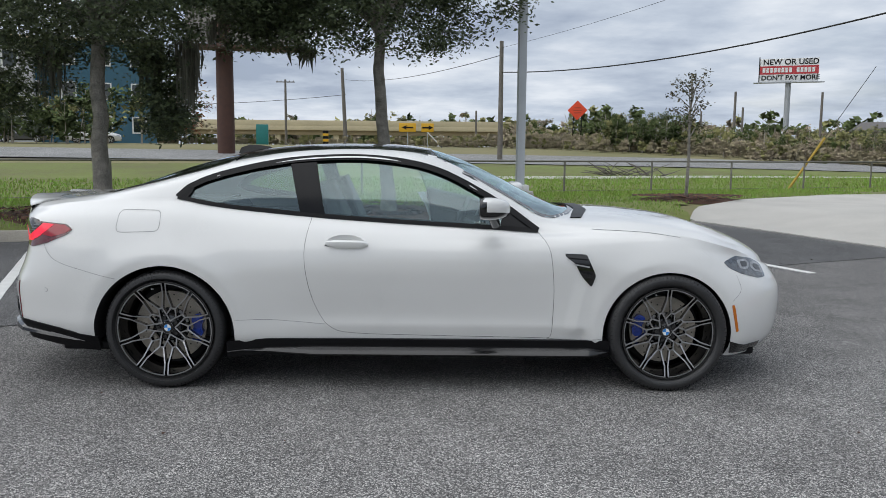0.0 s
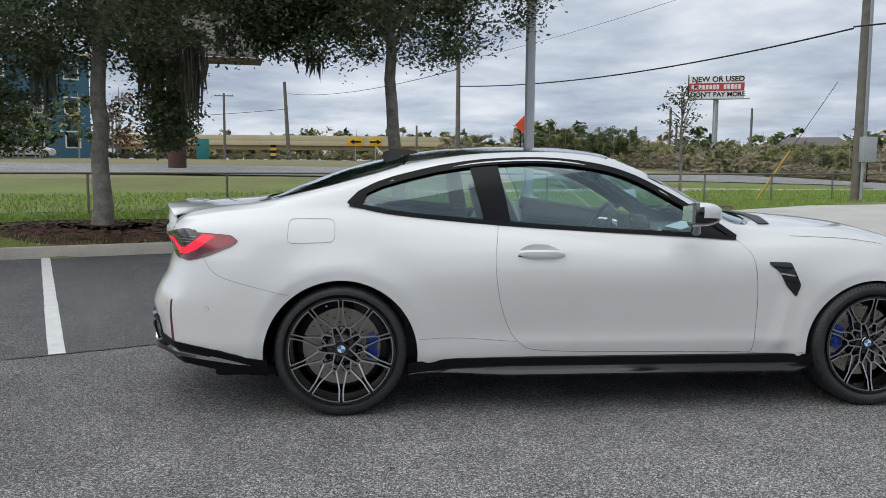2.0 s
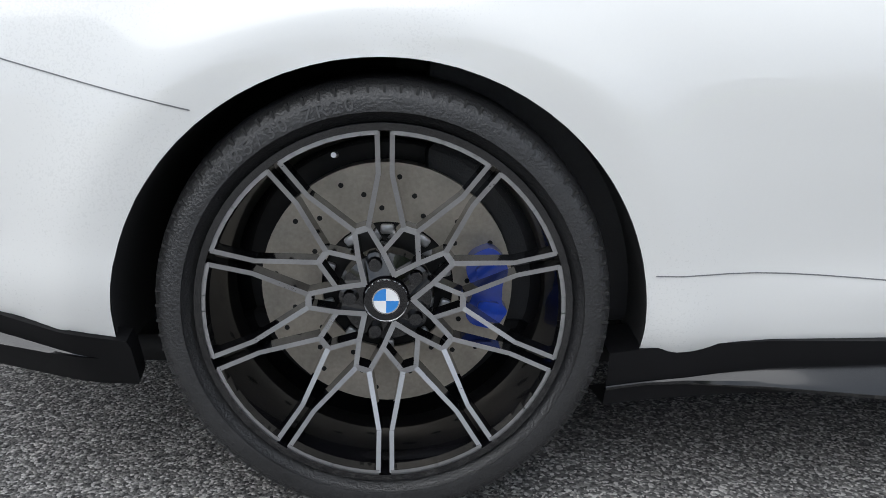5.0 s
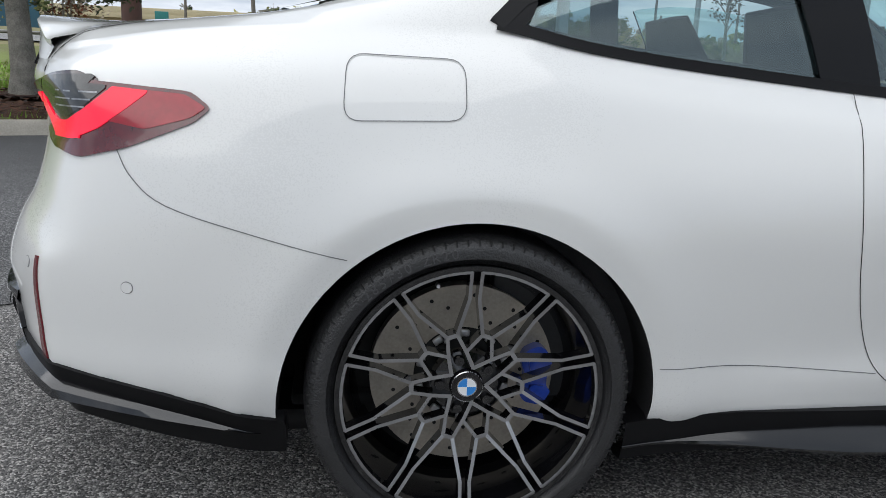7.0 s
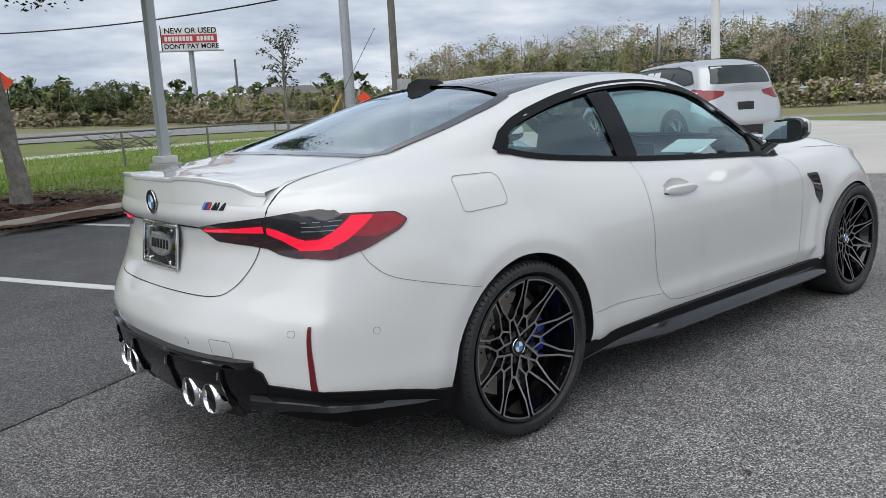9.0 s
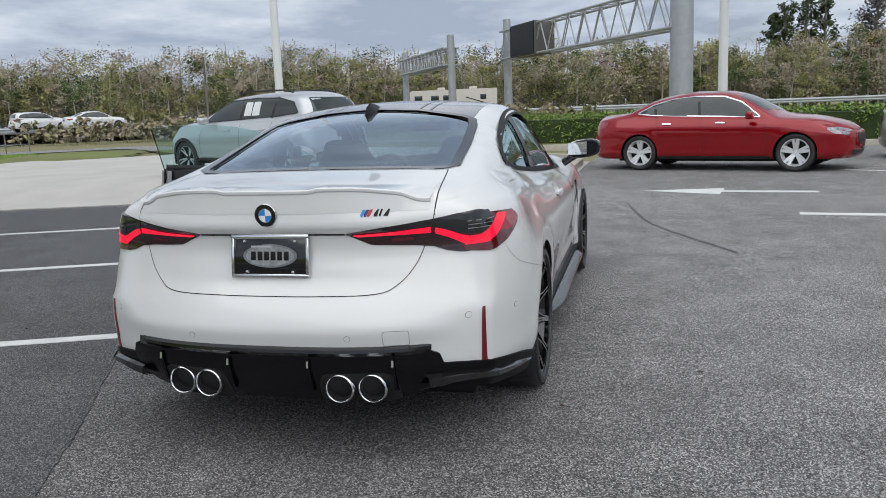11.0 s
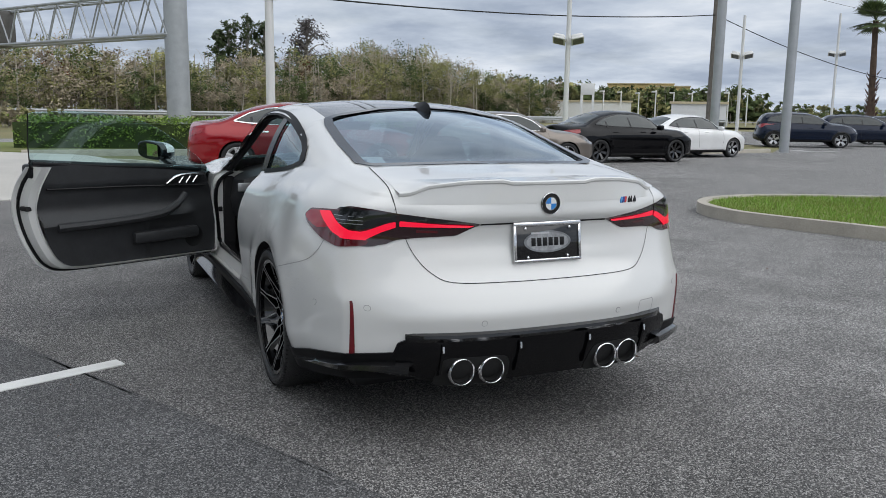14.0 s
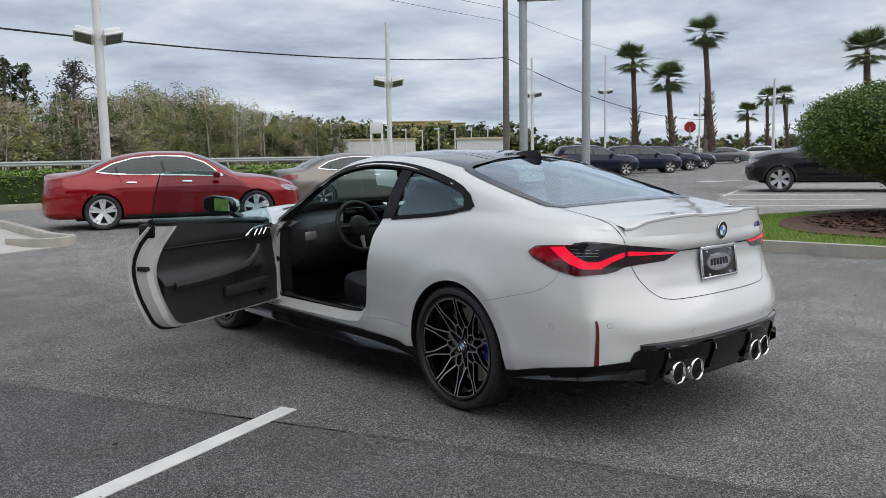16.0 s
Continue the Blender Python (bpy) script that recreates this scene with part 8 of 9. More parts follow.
    part("plate", moved(box(0, 0, 0, 0.31, 0.155, 0.01, 0.004), Matrix.Translation(sh.on(0, 0.80 if kind == "sedan" else 0.74, "B", 0.008)) @ Matrix.Rotation(radians(-90), 4, "Y") @ Matrix.Rotation(radians(90), 4, "Z")), PLASTIC, car)
    part("grille", sh.drape(rounded([(-0.42, 0.64), (0.42, 0.64), (0.36, 0.46), (-0.36, 0.46)], 0.03, 2), "N", 0.004, 0.01, 0.05), PLASTIC, car)
    part("lower_intake", sh.drape(rounded([(-0.6, 0.36), (0.6, 0.36), (0.5, 0.26), (-0.5, 0.26)], 0.03, 2), "N", 0.004, 0.01, 0.05), PLASTIC, car)
    part("underbody", box(0, 0, sill + 0.02, 3.8, 1.4, 0.1, 0.02), CARPET, car)
    if sticker:
        for k in (0, 1):
            x0 = -0.74 + 0.22 * k
            part("price_sheet", sh.drape([(x0, 1.13), (x0 + 0.20, 1.125), (x0 + 0.19, 1.375), (x0, 1.38)], "L", 0.0125, 0.003, 0.03), PAPER, car, "white price sheet in the window")
    return car


def paint(name, c, metal=0.5, rough=0.3, spec=0.4, coat=0.7):
    return mat(name, c, rough, metal=metal, vary=0.05, scale=3, fine=400, coat=coat, spec=spec)


at = lambda x, y, a, z=0.0: Matrix.Translation((x, y, z)) @ Matrix.Rotation(radians(a), 4, "Z")
RED = paint("candy_red_paint", (0.27, 0.0015, 0.006), 0.25, 0.18, 0.3)
other_car("sedan", RED, at(11.94, -3.04, -110.7), "candy red four-door sedan with chrome window trim", style=(5, 0.048, 0.060, 10), chrome=True, size=1.04, rim=(RIMCHROME, RIMCHROME))
other_car("sedan", paint("bronze_grey_paint", (0.21, 0.18, 0.155), 0.6), at(13.66, -8.77, -101), "bronze grey four-door sports sedan", style=(5, 0.028, 0.034, 7), chrome=True, size=0.97)
other_car("sedan", paint("black_paint", (0.002, 0.002, 0.003), 0.0, 0.12, 0.2, 0.12), at(14.95, -13.36, -86), "black four-door luxury sedan", style=(7, 0.04, 0.05, 5), rim=(WHEELBLACK, WHEELBLACK), size=1.03)
other_car("sedan", paint("plain_white_paint", (0.78, 0.78, 0.77), 0.0), at(17.0, -17.7, -86), "white four-door sedan on grey wheels", style=(5, 0.03, 0.04, 9), size=0.99)
other_car("suv", paint("silver_paint", (0.56, 0.58, 0.59), 0.5), at(9.85, 5.95, 68, 0.25), "silver compact crossover with a price sheet in its window", "suv", style=(5, 0.03, 0.04, 9), size=1.0, sticker=True)
NAVY = paint("navy_paint", (0.004, 0.010, 0.028), 0.2, 0.2, 0.3, 0.3)
for k, (az, d, sz) in enumerate(((-50.2, 45, 1.08), (-53.4, 49, 1.05), (-55.0, 54, 1.02), (-56.2, 59, 1.0))):
    x, y = -4.78 + d * math.cos(radians(az)), 3.26 + d * math.sin(radians(az))
    other_car("suv", NAVY, at(x, y, -128 - 3 * k), "dark navy sport utility vehicle in a parked row", "suv", size=sz, group="row of dark parked vehicles")
other_car("suv", paint("charcoal_paint", (0.008, 0.008, 0.010), 0.2, 0.2, 0.3, 0.3), at(6.7, -21.9, 30), "large charcoal sport utility truck with bright wheels", "suv", style=(6, 0.05, 0.06, 8), size=1.22, rim=(RIMSILVER, RIMSILVER))
GREYP = paint("mid_grey_paint", (0.12, 0.125, 0.13), 0.5)
WHITEP = paint("far_white_paint", (0.7, 0.7, 0.7), 0.0)
for az, d, p, k, lab in ((-59.0, 78, GREYP, "sedan", "grey sedan parked far across the lot"), (-61.0, 84, WHITEP, "suv", "white vehicle parked far across the lot")):
    other_car(k, p, at(-4.64 + d * math.cos(radians(az)), 3.69 + d * math.sin(radians(az)), 30), lab)
for az, d, k, lab, a in ((39.9, 72, "suv", "white sport utility vehicle on the highway", -30), (36.6, 71, "sedan", "white sedan on the highway", -32)):
    other_car(k, WHITEP, at(-5.23 + d * math.cos(radians(az)), -1.38 + d * math.sin(radians(az)), a, 0.9), lab)
for az, d, p in ((117.2, 84, GREYP), (113.0, 80, WHITEP)):
    x, y = 0.12 + d * math.cos(radians(az)), -5.4 + d * math.sin(radians(az))
    other_car("sedan", p, at(x, y, 20, rise(x, y)), "sedan parked near the blue building")


def motorhome(m):
    t = thing("motorhome", "cream motorhome with dark windows and swoosh stripes", "motorhome", m)
    cream = mat("cream_gelcoat", (0.62, 0.58, 0.50), 0.4, vary=0.05, scale=1)
    prof = [(-5.2, 0.5), (4.6, 0.5), (5.1, 0.9), (5.25, 1.6), (5.0, 2.9), (4.7, 3.15), (-5.1, 3.2), (-5.2, 3.1)]
    g = prism(rounded(prof, 0.15, 3), -1.2, 1.2)
    part("body", ([(x, z, y) for x, y, z in g[0]], g[1]), cream, t)
    for x, w in ((3.9, 0.9), (2.0, 0.9), (0.6, 0.9), (-3.6, 0.7)):
        for s in (-1, 1):
            part("window", box(x, s * 1.21, 2.25, w, 0.03, 0.6, 0.01), CARGLASS, t)
    part("windscreen", box(5.16, 0, 2.2, 0.12, 2.0, 0.9, 0.04), CARGLASS, t)
    for s in (-1, 1):
        part("stripe", box(-1.2, s * 1.206, 1.35, 6.5, 0.02, 0.10), mat("tan_stripe", (0.25, 0.17, 0.10), 0.5), t)
        part("stripe", moved(box(0, 0, 0, 3.0, 0.02, 0.12), Matrix.Translation((-3.0, s * 1.206, 1.8)) @ Matrix.Rotation(radians(-18), 4, "Y")), PLASTIC, t)
        for x in (-3.2, 3.2):
            part("tyre", moved(lathe([(0.2, -0.14), (0.46, -0.14), (0.48, 0), (0.46, 0.14), (0.2, 0.14), (0, 0.1)], 24), Matrix.Translation((x, s * 1.05, 0.48)) @ Matrix.Rotation(radians(90), 4, "X")), RUBBER, t)
    for x in (-2.5, 1.2):
        part("roof_unit", box(x, 0, 3.32, 0.9, 0.8, 0.28, 0.06), cream, t)


motorhome(at(-5.36 + 96 * math.cos(radians(12.0)), 0.22 + 96 * math.sin(radians(12.0)), 105, 0.55))


# ---- poles, lamps, wires ----
def lamp_post(x, y, h, heads, label, r=0.085, turn=0, z0=0.0, base=True):
    t = thing("lamp_post", label, "lamp post", at(x, y, turn, z0))
    part("pole", lathe([(r * 1.0, 0), (r, 0.5), (r * 0.8, h), (0, h)], 16), WHITEPOLE, t, "white painted steel pole")
    if base:
        part("plinth", lathe([(0.28, -0.05), (0.28, 0.55), (0.25, 0.60), (0, 0.60)], 20), CONCRETE, t, "round concrete plinth")
    for hz in heads:
        for s in (-1, 1):
            m = Matrix.Translation((-0.12, s * 0.36, hz + 0.04)) @ Matrix.Rotation(radians(26), 4, "Y") @ Matrix.Rotation(radians(s * 14), 4, "X")
            hd = part("lamp_head", moved(merge(box(0, 0, 0.08, 0.46, 0.46, 0.18, 0.06, 2), box(0, 0, -0.03, 0.50, 0.50, 0.07, 0.015)), m), WHITEPOLE, t, "white box floodlight")
            part("lens", moved(box(0, 0, -0.068, 0.40, 0.40, 0.012, 0.004), m), bpy.data.materials.get("lamp_lens_grey") or mat("lamp_lens_grey", (0.20, 0.21, 0.21), 0.12, vary=0.3), hd, "dark glass lens", False)
        part("bracket", tube([(-0.15, 0, hz), (0.15, 0, hz)], 0.04, 8), WHITEPOLE, t)
        part("bracket", tube([(0, -0.15, hz), (0, 0.15, hz)], 0.04, 8), WHITEPOLE, t)
    return t


lamp_post(18.0, -3.5, 8.0, (4.55,), "white lamp post with two box floodlights", 0.13, -15)
lamp_post(22.6, -16.4, 6.7, (4.25,), "white lamp post with two floodlights and a camera", 0.11, -35)
lamp_post(14.0, 7.5, 9.0, (), "plain white lamp post rising behind the silver crossover", 0.105)
for az, d, h, hh in ((-46.4, 52, 7.2, (4.9,)), (-51.4, 70, 9.2, (6.2,)), (-57.6, 88, 7.0, (4.8,)), (-62.2, 60, 6.0, ())):
    lamp_post(-4.64 + d * math.cos(radians(az)), 3.69 + d * math.sin(radians(az)), h, hh, "white lamp post standing far across the lot", 0.10, az)
for k in range(9):
    az, d = -36.4 - 1.15 * k, 150 + 5 * (k % 3)
    t = lamp_post(-4.64 + d * math.cos(radians(az)), 3.69 + d * math.sin(radians(az)), 5.6 + 0.5 * (k % 2), (), "small pale lamp post of a far car park", 0.13, 0, 0, False)
    part("lamp_head", box(0.5, 0, 5.8, 1.2, 0.4, 0.3, 0.1), WHITEPOLE, t)

# square light pole behind the kerb
t = thing("light_pole", "square pale grey light pole on a concrete plinth", "lamp post", at(1.65, 10.05, 8, rise(1.65, 10.05)))
part("pole", prism(rounded([(-0.075, -0.075), (0.075, -0.075), (0.075, 0.075), (-0.075, 0.075)], 0.015, 2), 0, 8.5), mat("pale_grey_paint", (0.50, 0.53, 0.55), 0.5, vary=0.05), t)
part("base_cover", box(0, 0, 0.48, 0.30, 0.30, 0.12, 0.02), WHITEPOLE, t)
part("plinth", lathe([(0.27, -0.1), (0.27, 0.36), (0.25, 0.42), (0, 0.42)], 20), CONCRETE, t)


def utility_pole(x, y, h, r, label, cross=False, material=None, z0=None, lean=0.0):
    t = thing("utility_pole", label, "utility pole", at(x, y, 0, rise(x, y) if z0 is None else z0))
    part("pole", tube([(0, 0, -0.1), (lean * 0.5, 0, h / 2), (lean, 0, h)], [r, r * 0.88, r * 0.72], 12), material or WOODPOLE, t)
    if cross:
        part("crossarm", box(lean, 0, h - 0.35, 2.6, 0.12, 0.14, 0.02), WOODPOLE, t)
        for k in (-1.15, -0.6, 0, 0.6, 1.15):
            part("insulator", lathe([(0.05, 0), (0.07, 0.08), (0.03, 0.18), (0, 0.18)], 10), GALV, t, m=Matrix.Translation((lean + k, 0, h - 0.28)))
    return t


def spot(cam0, az, d):
    return cam0[0] + d * math.cos(radians(az)), cam0[1] + d * math.sin(radians(az))


C0, C16 = (0.124, -5.41), (-4.64, 3.69)
utility_pole(*spot(C0, 85.8, 46), 6.6, 0.15, "grey weathered wooden utility pole")
utility_pole(*spot(C0, 96.6, 95), 8.8, 0.24, "grey leaning utility pole by the far road", lean=-0.4)
utility_pole(*spot(C0, 100.7, 118), 9.2, 0.2, "dark utility pole with a crossarm", True)
for az, d, h in ((70.2, 120, 9.6), (69.7, 135, 8.2), (65.0, 130, 10.0), (72.3, 150, 8.4), (87.5, 140, 6.2)):
    utility_pole(*spot(C0, az, d), h, 0.22, "far grey utility pole beyond the scrub")
wp = utility_pole(14.95, 21.0, 9.5, 0.15, "tall weathered wooden utility pole with a service box")
part("service_box", box(0.20, -0.24, 1.75, 0.48, 0.30, 0.85, 0.03), mat("box_grey", (0.38, 0.40, 0.42), 0.55, vary=0.08), wp, "grey steel cabinet")
part("cable_guard", tube([(0.05, -0.24, 0), (0.05, -0.24, 1.4)], 0.05, 8), GALV, wp)
utility_pole(37.6, 57.0, 19.0, 0.47, "thick galvanised steel post beyond the road", False, GALV)
gx, gy = spot(C0, 66.7, 29.5)
tgw = thing("guy_guard", "leaning yellow guy wire guard on the verge", "guy wire", at(gx, gy, 0, rise(gx, gy)))
part("yellow_tube", tube([(0, 0, 0), (1.0, -0.3, 1.75)], 0.04, 8), mat("faded_yellow", (0.50, 0.33, 0.05), 0.6, vary=0.1), tgw)
part("wire", tube([(1.0, -0.3, 1.75), (2.2, -0.9, 4.0)], 0.01, 5), WIREM, tgw)
ux, uy = spot(C16, -44.6, 54)
utility_pole(ux, uy, 11.5, 0.24, "tall brown wooden utility pole")
for az, d, h in ((-58.0, 84, 10.5), (-63.0, 150, 9)):
    utility_pole(*spot(C16, az, d), h, 0.2, "far wooden utility pole among the palms")


def wire(a, b, sag, r, label):
    a, b = Vector(a), Vector(b)
    pts = [a.lerp(b, k) - Vector((0, 0, sag * 4 * k * (1 - k))) for k in np.linspace(0, 1, 25)]
    tagged(part("overhead_wire", tube(pts, r, 6), WIREM, None, label), category="wire")


w1 = spot(C0, 85.8, 46)
wire((w1[0], w1[1], 5.66), (14.5, 20.9, 5.85), 0.51, 0.030, "thick black overhead cable between poles")
wire((14.5, 20.9, 5.9), (ux, uy, 7.5), 1.32, 0.030, "thick black overhead cable between poles")
wire((w1[0], w1[1], 7.0), (14.5, 20.9, 8.8), 0.3, 0.008, "thin dark overhead wire between poles")
wire((14.5, 20.9, 9.2), (ux, uy, 10.6), 0.5, 0.012, "thin dark overhead wire between poles")
wire((14.5, 20.9, 8.6), (ux, uy, 9.8), 0.5, 0.010, "thin dark overhead wire between poles")
px, py = spot(C16, -58.0, 84)
wire((ux, uy, 7.5), (px, py, 4.2), 1.03, 0.025, "thick black overhead cable between poles")
wire((ux, uy, 10.4), (px, py, 9.8), 0.9, 0.012, "thin dark overhead wire between poles")
p2, p3 = spot(C0, 96.6, 95), spot(C0, 100.7, 118)
wire((p2[0], p2[1], 7.5), (p3[0] - 30, p3[1] + 10, 8.0), 0.6, 0.03, "thin dark overhead wire between poles")
wire((p2[0], p2[1], 9.2), (w1[0], w1[1], 6.6), 0.6, 0.02, "thin dark overhead wire between poles")

# north fence: rail on posts
rnd = random.Random(8)
fence = thing("fence", "low grey metal rail fence across the lawn", "fence")
for k in range(-14, 13):
    a = 3.0 * k + 1.0
    x, y = pt(a, 15.1)
    part("post", lathe([(0.03, -0.1), (0.03, 0.93), (0.022, 0.96), (0, 0.965)], 10), mat("fence_grey", (0.20, 0.19, 0.165), 0.7, metal=0.3) if k == -14 else bpy.data.materials["fence_grey"], fence, m=Matrix.Translation((x, y, rise(x, y))))
rail = [(*pt(a, 15.1), rise(*pt(a, 15.1)) + 0.94) for a in np.linspace(-41, 37, 40)]
part("rail", tube(rail, 0.025, 8), bpy.data.materials["fence_grey"], fence)
bl = [(*pt(a, 15.1), rise(*pt(a, 15.1)) + 0.1) for a in np.linspace(-41, 37, 40)]
part("bottom_wire", tube(bl, 0.006, 5), bpy.data.materials["fence_grey"], fence)

# guard rail along the highway
gr = thing("guard_rail", "grey steel guard rail beside the highway", "guard rail")
P = smooth_line([(45, 58), (62, 24), (68, 8), (72, -8), (70, -40), (70, -70)], 8)
part("beam", merge(tube([(x, y, 1.15) for x, y in P], 0.14, 6), tube([(x, y, 0.95) for x, y in P], 0.12, 6)), GALV, gr)
for x, y in P[::1]:
    part("post", box(0, 0, 0.5, 0.15, 0.15, 1.2), GALV, gr, m=Matrix.Translation((x, y, 0)))

# ---- overhead gantries ----
def gantry(p, q, z0, z1, rp, label, sign=None, ptop=None):
    """Two posts and a lattice beam of tubes between them."""
    p, q = Vector((*p, 0)), Vector((*q, 0))
    t = thing("sign_gantry", label, "gantry")
    part("post", lathe([(rp[0], 0), (rp[0] * 0.92, ptop or z1 + 0.7), (0, (ptop or z1 + 0.7) + 0.1)], 20), GALV, t, m=Matrix.Translation(p))
    part("post", lathe([(rp[1], 0), (rp[1] * 0.92, z1 + 0.9), (0, z1 + 1.0)], 16), GALV, t, m=Matrix.Translation(q))
    d = (q - p).normalized()
    n = Vector((-d.y, d.x, 0))
    L = (q - p).length
    N = max(6, int(L / (z1 - z0) / 0.95))
    ch, web = [], []
    r = 0.08
    for s in (-0.55, 0.55):
        for z in (z0, z1):
            ch.append(tube([p + n * s + Vector((0, 0, z)), q + n * s + Vector((0, 0, z))], r, 8))
        for k in range(N):
            a, b = p + d * (L * k / N) + n * s, p + d * (L * (k + 1) / N) + n * s
            m = (a + b) / 2
            web.append(tube([a + Vector((0, 0, z0)), m + Vector((0, 0, z1))], 0.045, 5))
            web.append(tube([m + Vector((0, 0, z1)), b + Vector((0, 0, z0))], 0.045, 5))
    for z in (z0, z1):
        for k in range(N + 1):
            a = p + d * (L * k / N) + Vector((0, 0, z))
            web.append(tube([a - n * 0.55, a + n * 0.55], 0.04, 5))
            if k < N:
                web.append(tube([a - n * 0.55, p + d * (L * (k + 1) / N) + n * 0.55 + Vector((0, 0, z))], 0.035, 5))
    [part("chord", g, GALV, t) for g in ch]
    part("lattice", merge(*web), GALV, t, "crossed steel lattice")
    if sign:
        u, w, sz0, sz1 = sign
        c = p + d * L * u + Vector((0, 0, (sz0 + sz1) / 2))
        m = Matrix.Translation(c) @ Matrix.Rotation(math.atan2(d.y, d.x), 4, "Z")
        part("message_sign", moved(box(0, 0, 0, w, 1.5, sz1 - sz0, 0.04), m), mat("sign_housing", (0.13, 0.125, 0.12), 0.6, metal=0.3, vary=0.1), t, "dark message sign seen from behind")
        part("sign_face", moved(box(0, 0.77, 0, w * 0.96, 0.05, (sz1 - sz0) * 0.94), m), SATIN, t)
    return t


gantry((37.4, -3.3), (56.4, 8.4), 4.95, 6.95, (0.58, 0.32), "galvanised highway sign gantry with a lattice beam", (0.80, 4.2, 4.9, 7.1), 13)
gantry(spot((-5.23, -1.38), 16.1, 74), spot((-5.23, -1.38), 12.9, 60), 4.6, 5.8, (0.3, 0.3), "smaller galvanised gantry over the highway")

# ---- signs ----
def billboard():
    x, y = 79.5, 182.0
    z0 = rise(x, y)
    a = math.degrees(math.atan2(y + 5.4, x - 0.1)) + 90
    t = thing("billboard", "white roadside billboard with a red middle band", "billboard", at(x, y, a - 180, z0))
    zb, zt, w = 16.2 - z0 + 1.2, 22.6 - z0, 12.4
    part("post", lathe([(0.65, 0), (0.6, zb), (0, zb)], 16), GALV, t)
    part("panel", box(0, 0, (zb + zt) / 2, w, 0.5, zt - zb, 0.05), PAPER, t, "white advertising panel")
    h = (zt - zb)
    part("band", box(0, -0.27, (zb + zt) / 2, w, 0.06, h * 0.36), mat("billboard_red", (0.50, 0.05, 0.06), 0.6, vary=0.06), t, "red band")
    up = Matrix.Rotation(radians(90), 4, "X")
    part("lettering", moved(letters("NEW OR USED", 1.75, 0.02, 0.03), Matrix.Translation((0.3, -0.28, zt - h * 0.16)) @ up), SATIN, t, "dark words NEW OR USED", False, 0)
    part("lettering", moved(letters("DON'T PAY MORE", 1.5, 0.02, 0.03), Matrix.Translation((0.3, -0.28, zb + h * 0.16)) @ up), SATIN, t, "dark words DON'T PAY MORE", False, 0)
    for k, wd in enumerate((0.8,) * 8 + (0.0,) + (0.85,) * 5):
        if wd:
            part("name_bar", box(-5.3 + 0.80 * k, -0.32, (zb + zt) / 2, 0.6, 0.04, h * 0.2), PAPER, t)
    part("catwalk", box(0, -0.6, zb - 0.25, w + 2.5, 1.6, 0.18), GALV, t)
    part("edge_pole", box(-w / 2 - 0.12, 0, (zb + zt) / 2 + 0.1, 0.2, 0.7, zt - zb + 0.6), SATIN, t)
billboard()

# brown monopole with a high board over the trees
x, y = spot(C0, 104.7, 47)
t = thing("billboard", "high billboard on a rust-brown steel column", "billboard", at(x, y, 10, rise(x, y)))
part("column", lathe([(0.48, -0.1), (0.46, 7), (0.46, 10)], 20), RUSTPOLE, t)
part("catwalk", box(1.2, -0.8, 5.75, 6.6, 1.8, 0.16), RUSTPOLE, t)
part("panel", box(1.2, 0, 7.9, 6.4, 0.5, 3.6), mat("faded_panel", (0.35, 0.33, 0.30), 0.7, vary=0.3), t)


def diamond(x, y, z, s, m, label, poles, rot):
    t = thing("road_sign", label, "road sign", at(x, y, rot, rise(x, y)))
    g = prism(rounded([(0, -s), (s, 0), (0, s), (-s, 0)], 0.06, 3), -0.02, 0.02)
    part("board", moved(g, Matrix.Translation((0, 0, z)) @ Matrix.Rotation(radians(90), 4, "X")), m, t)
    for dx in poles:
        part("post", tube([(dx, 0.05, 0), (dx, 0.05, z)], 0.045, 6), SATIN, t)
    return t


ORANGE = mat("fluorescent_orange", (0.80, 0.075, 0.02), 0.5, vary=0.06)
sx, sy = 12.1, 66.1
sg = diamond(sx, sy, 4.85 - rise(sx, sy), 0.86, ORANGE, "orange diamond roadworks sign on two posts", (-0.35, 0.35), -12)
for k, w in enumerate((0.5, 0.7, 0.6)):
    part("legend_bar", box(0, -0.03, 4.85 - rise(sx, sy) + 0.22 - 0.22 * k, w, 0.01, 0.07), mat("dull_red_print", (0.45, 0.06, 0.02), 0.6), sg)
for az, d, z in ((58.8, 60, 2.2), (53.0, 58, 2.4)):
    x, y = spot(C0, az, d)
    diamond(x, y, 1.9, 0.5, ORANGE, "small orange roadworks sign beyond the road", (0,), -30)
YEL = mat("sign_yellow", (0.72, 0.40, 0.02), 0.5, vary=0.05)
for az, wid, flip in ((92.3, 1.5, -1), (90.9, 1.1, 1)):
    x, y = spot(C0, az, 72)
    t = thing("road_sign", "yellow sign with a black arrow by the far road", "road sign", at(x, y, 0, rise(x, y)))
    zc_ = 3.25 - rise(x, y)
    part("board", box(0, 0, zc_, wid, 0.04, 0.75, 0.02), YEL, t)
    ar = [(-0.5, -0.07), (0.1, -0.07), (0.1, -0.2), (0.5, 0), (0.1, 0.2), (0.1, 0.07), (-0.5, 0.07)]
    part("arrow", moved(prism([(flip * a, b) for a, b in (ar if flip > 0 else ar[::-1])], 0, 0.02), Matrix.Translation((0, -0.022, zc_)) @ Matrix.Rotation(radians(90), 4, "X")), SATIN, t)
    part("post", tube([(0, 0.04, 0), (0, 0.04, zc_)], 0.04, 6), GALV, t)
    if flip > 0:
        part("leg", tube([(-0.1, 0.04, zc_ - 0.3), (1.3, 0.1, 0)], 0.06, 6), WHITEPOLE, t)
x, y = spot(C0, 102.0, 70)
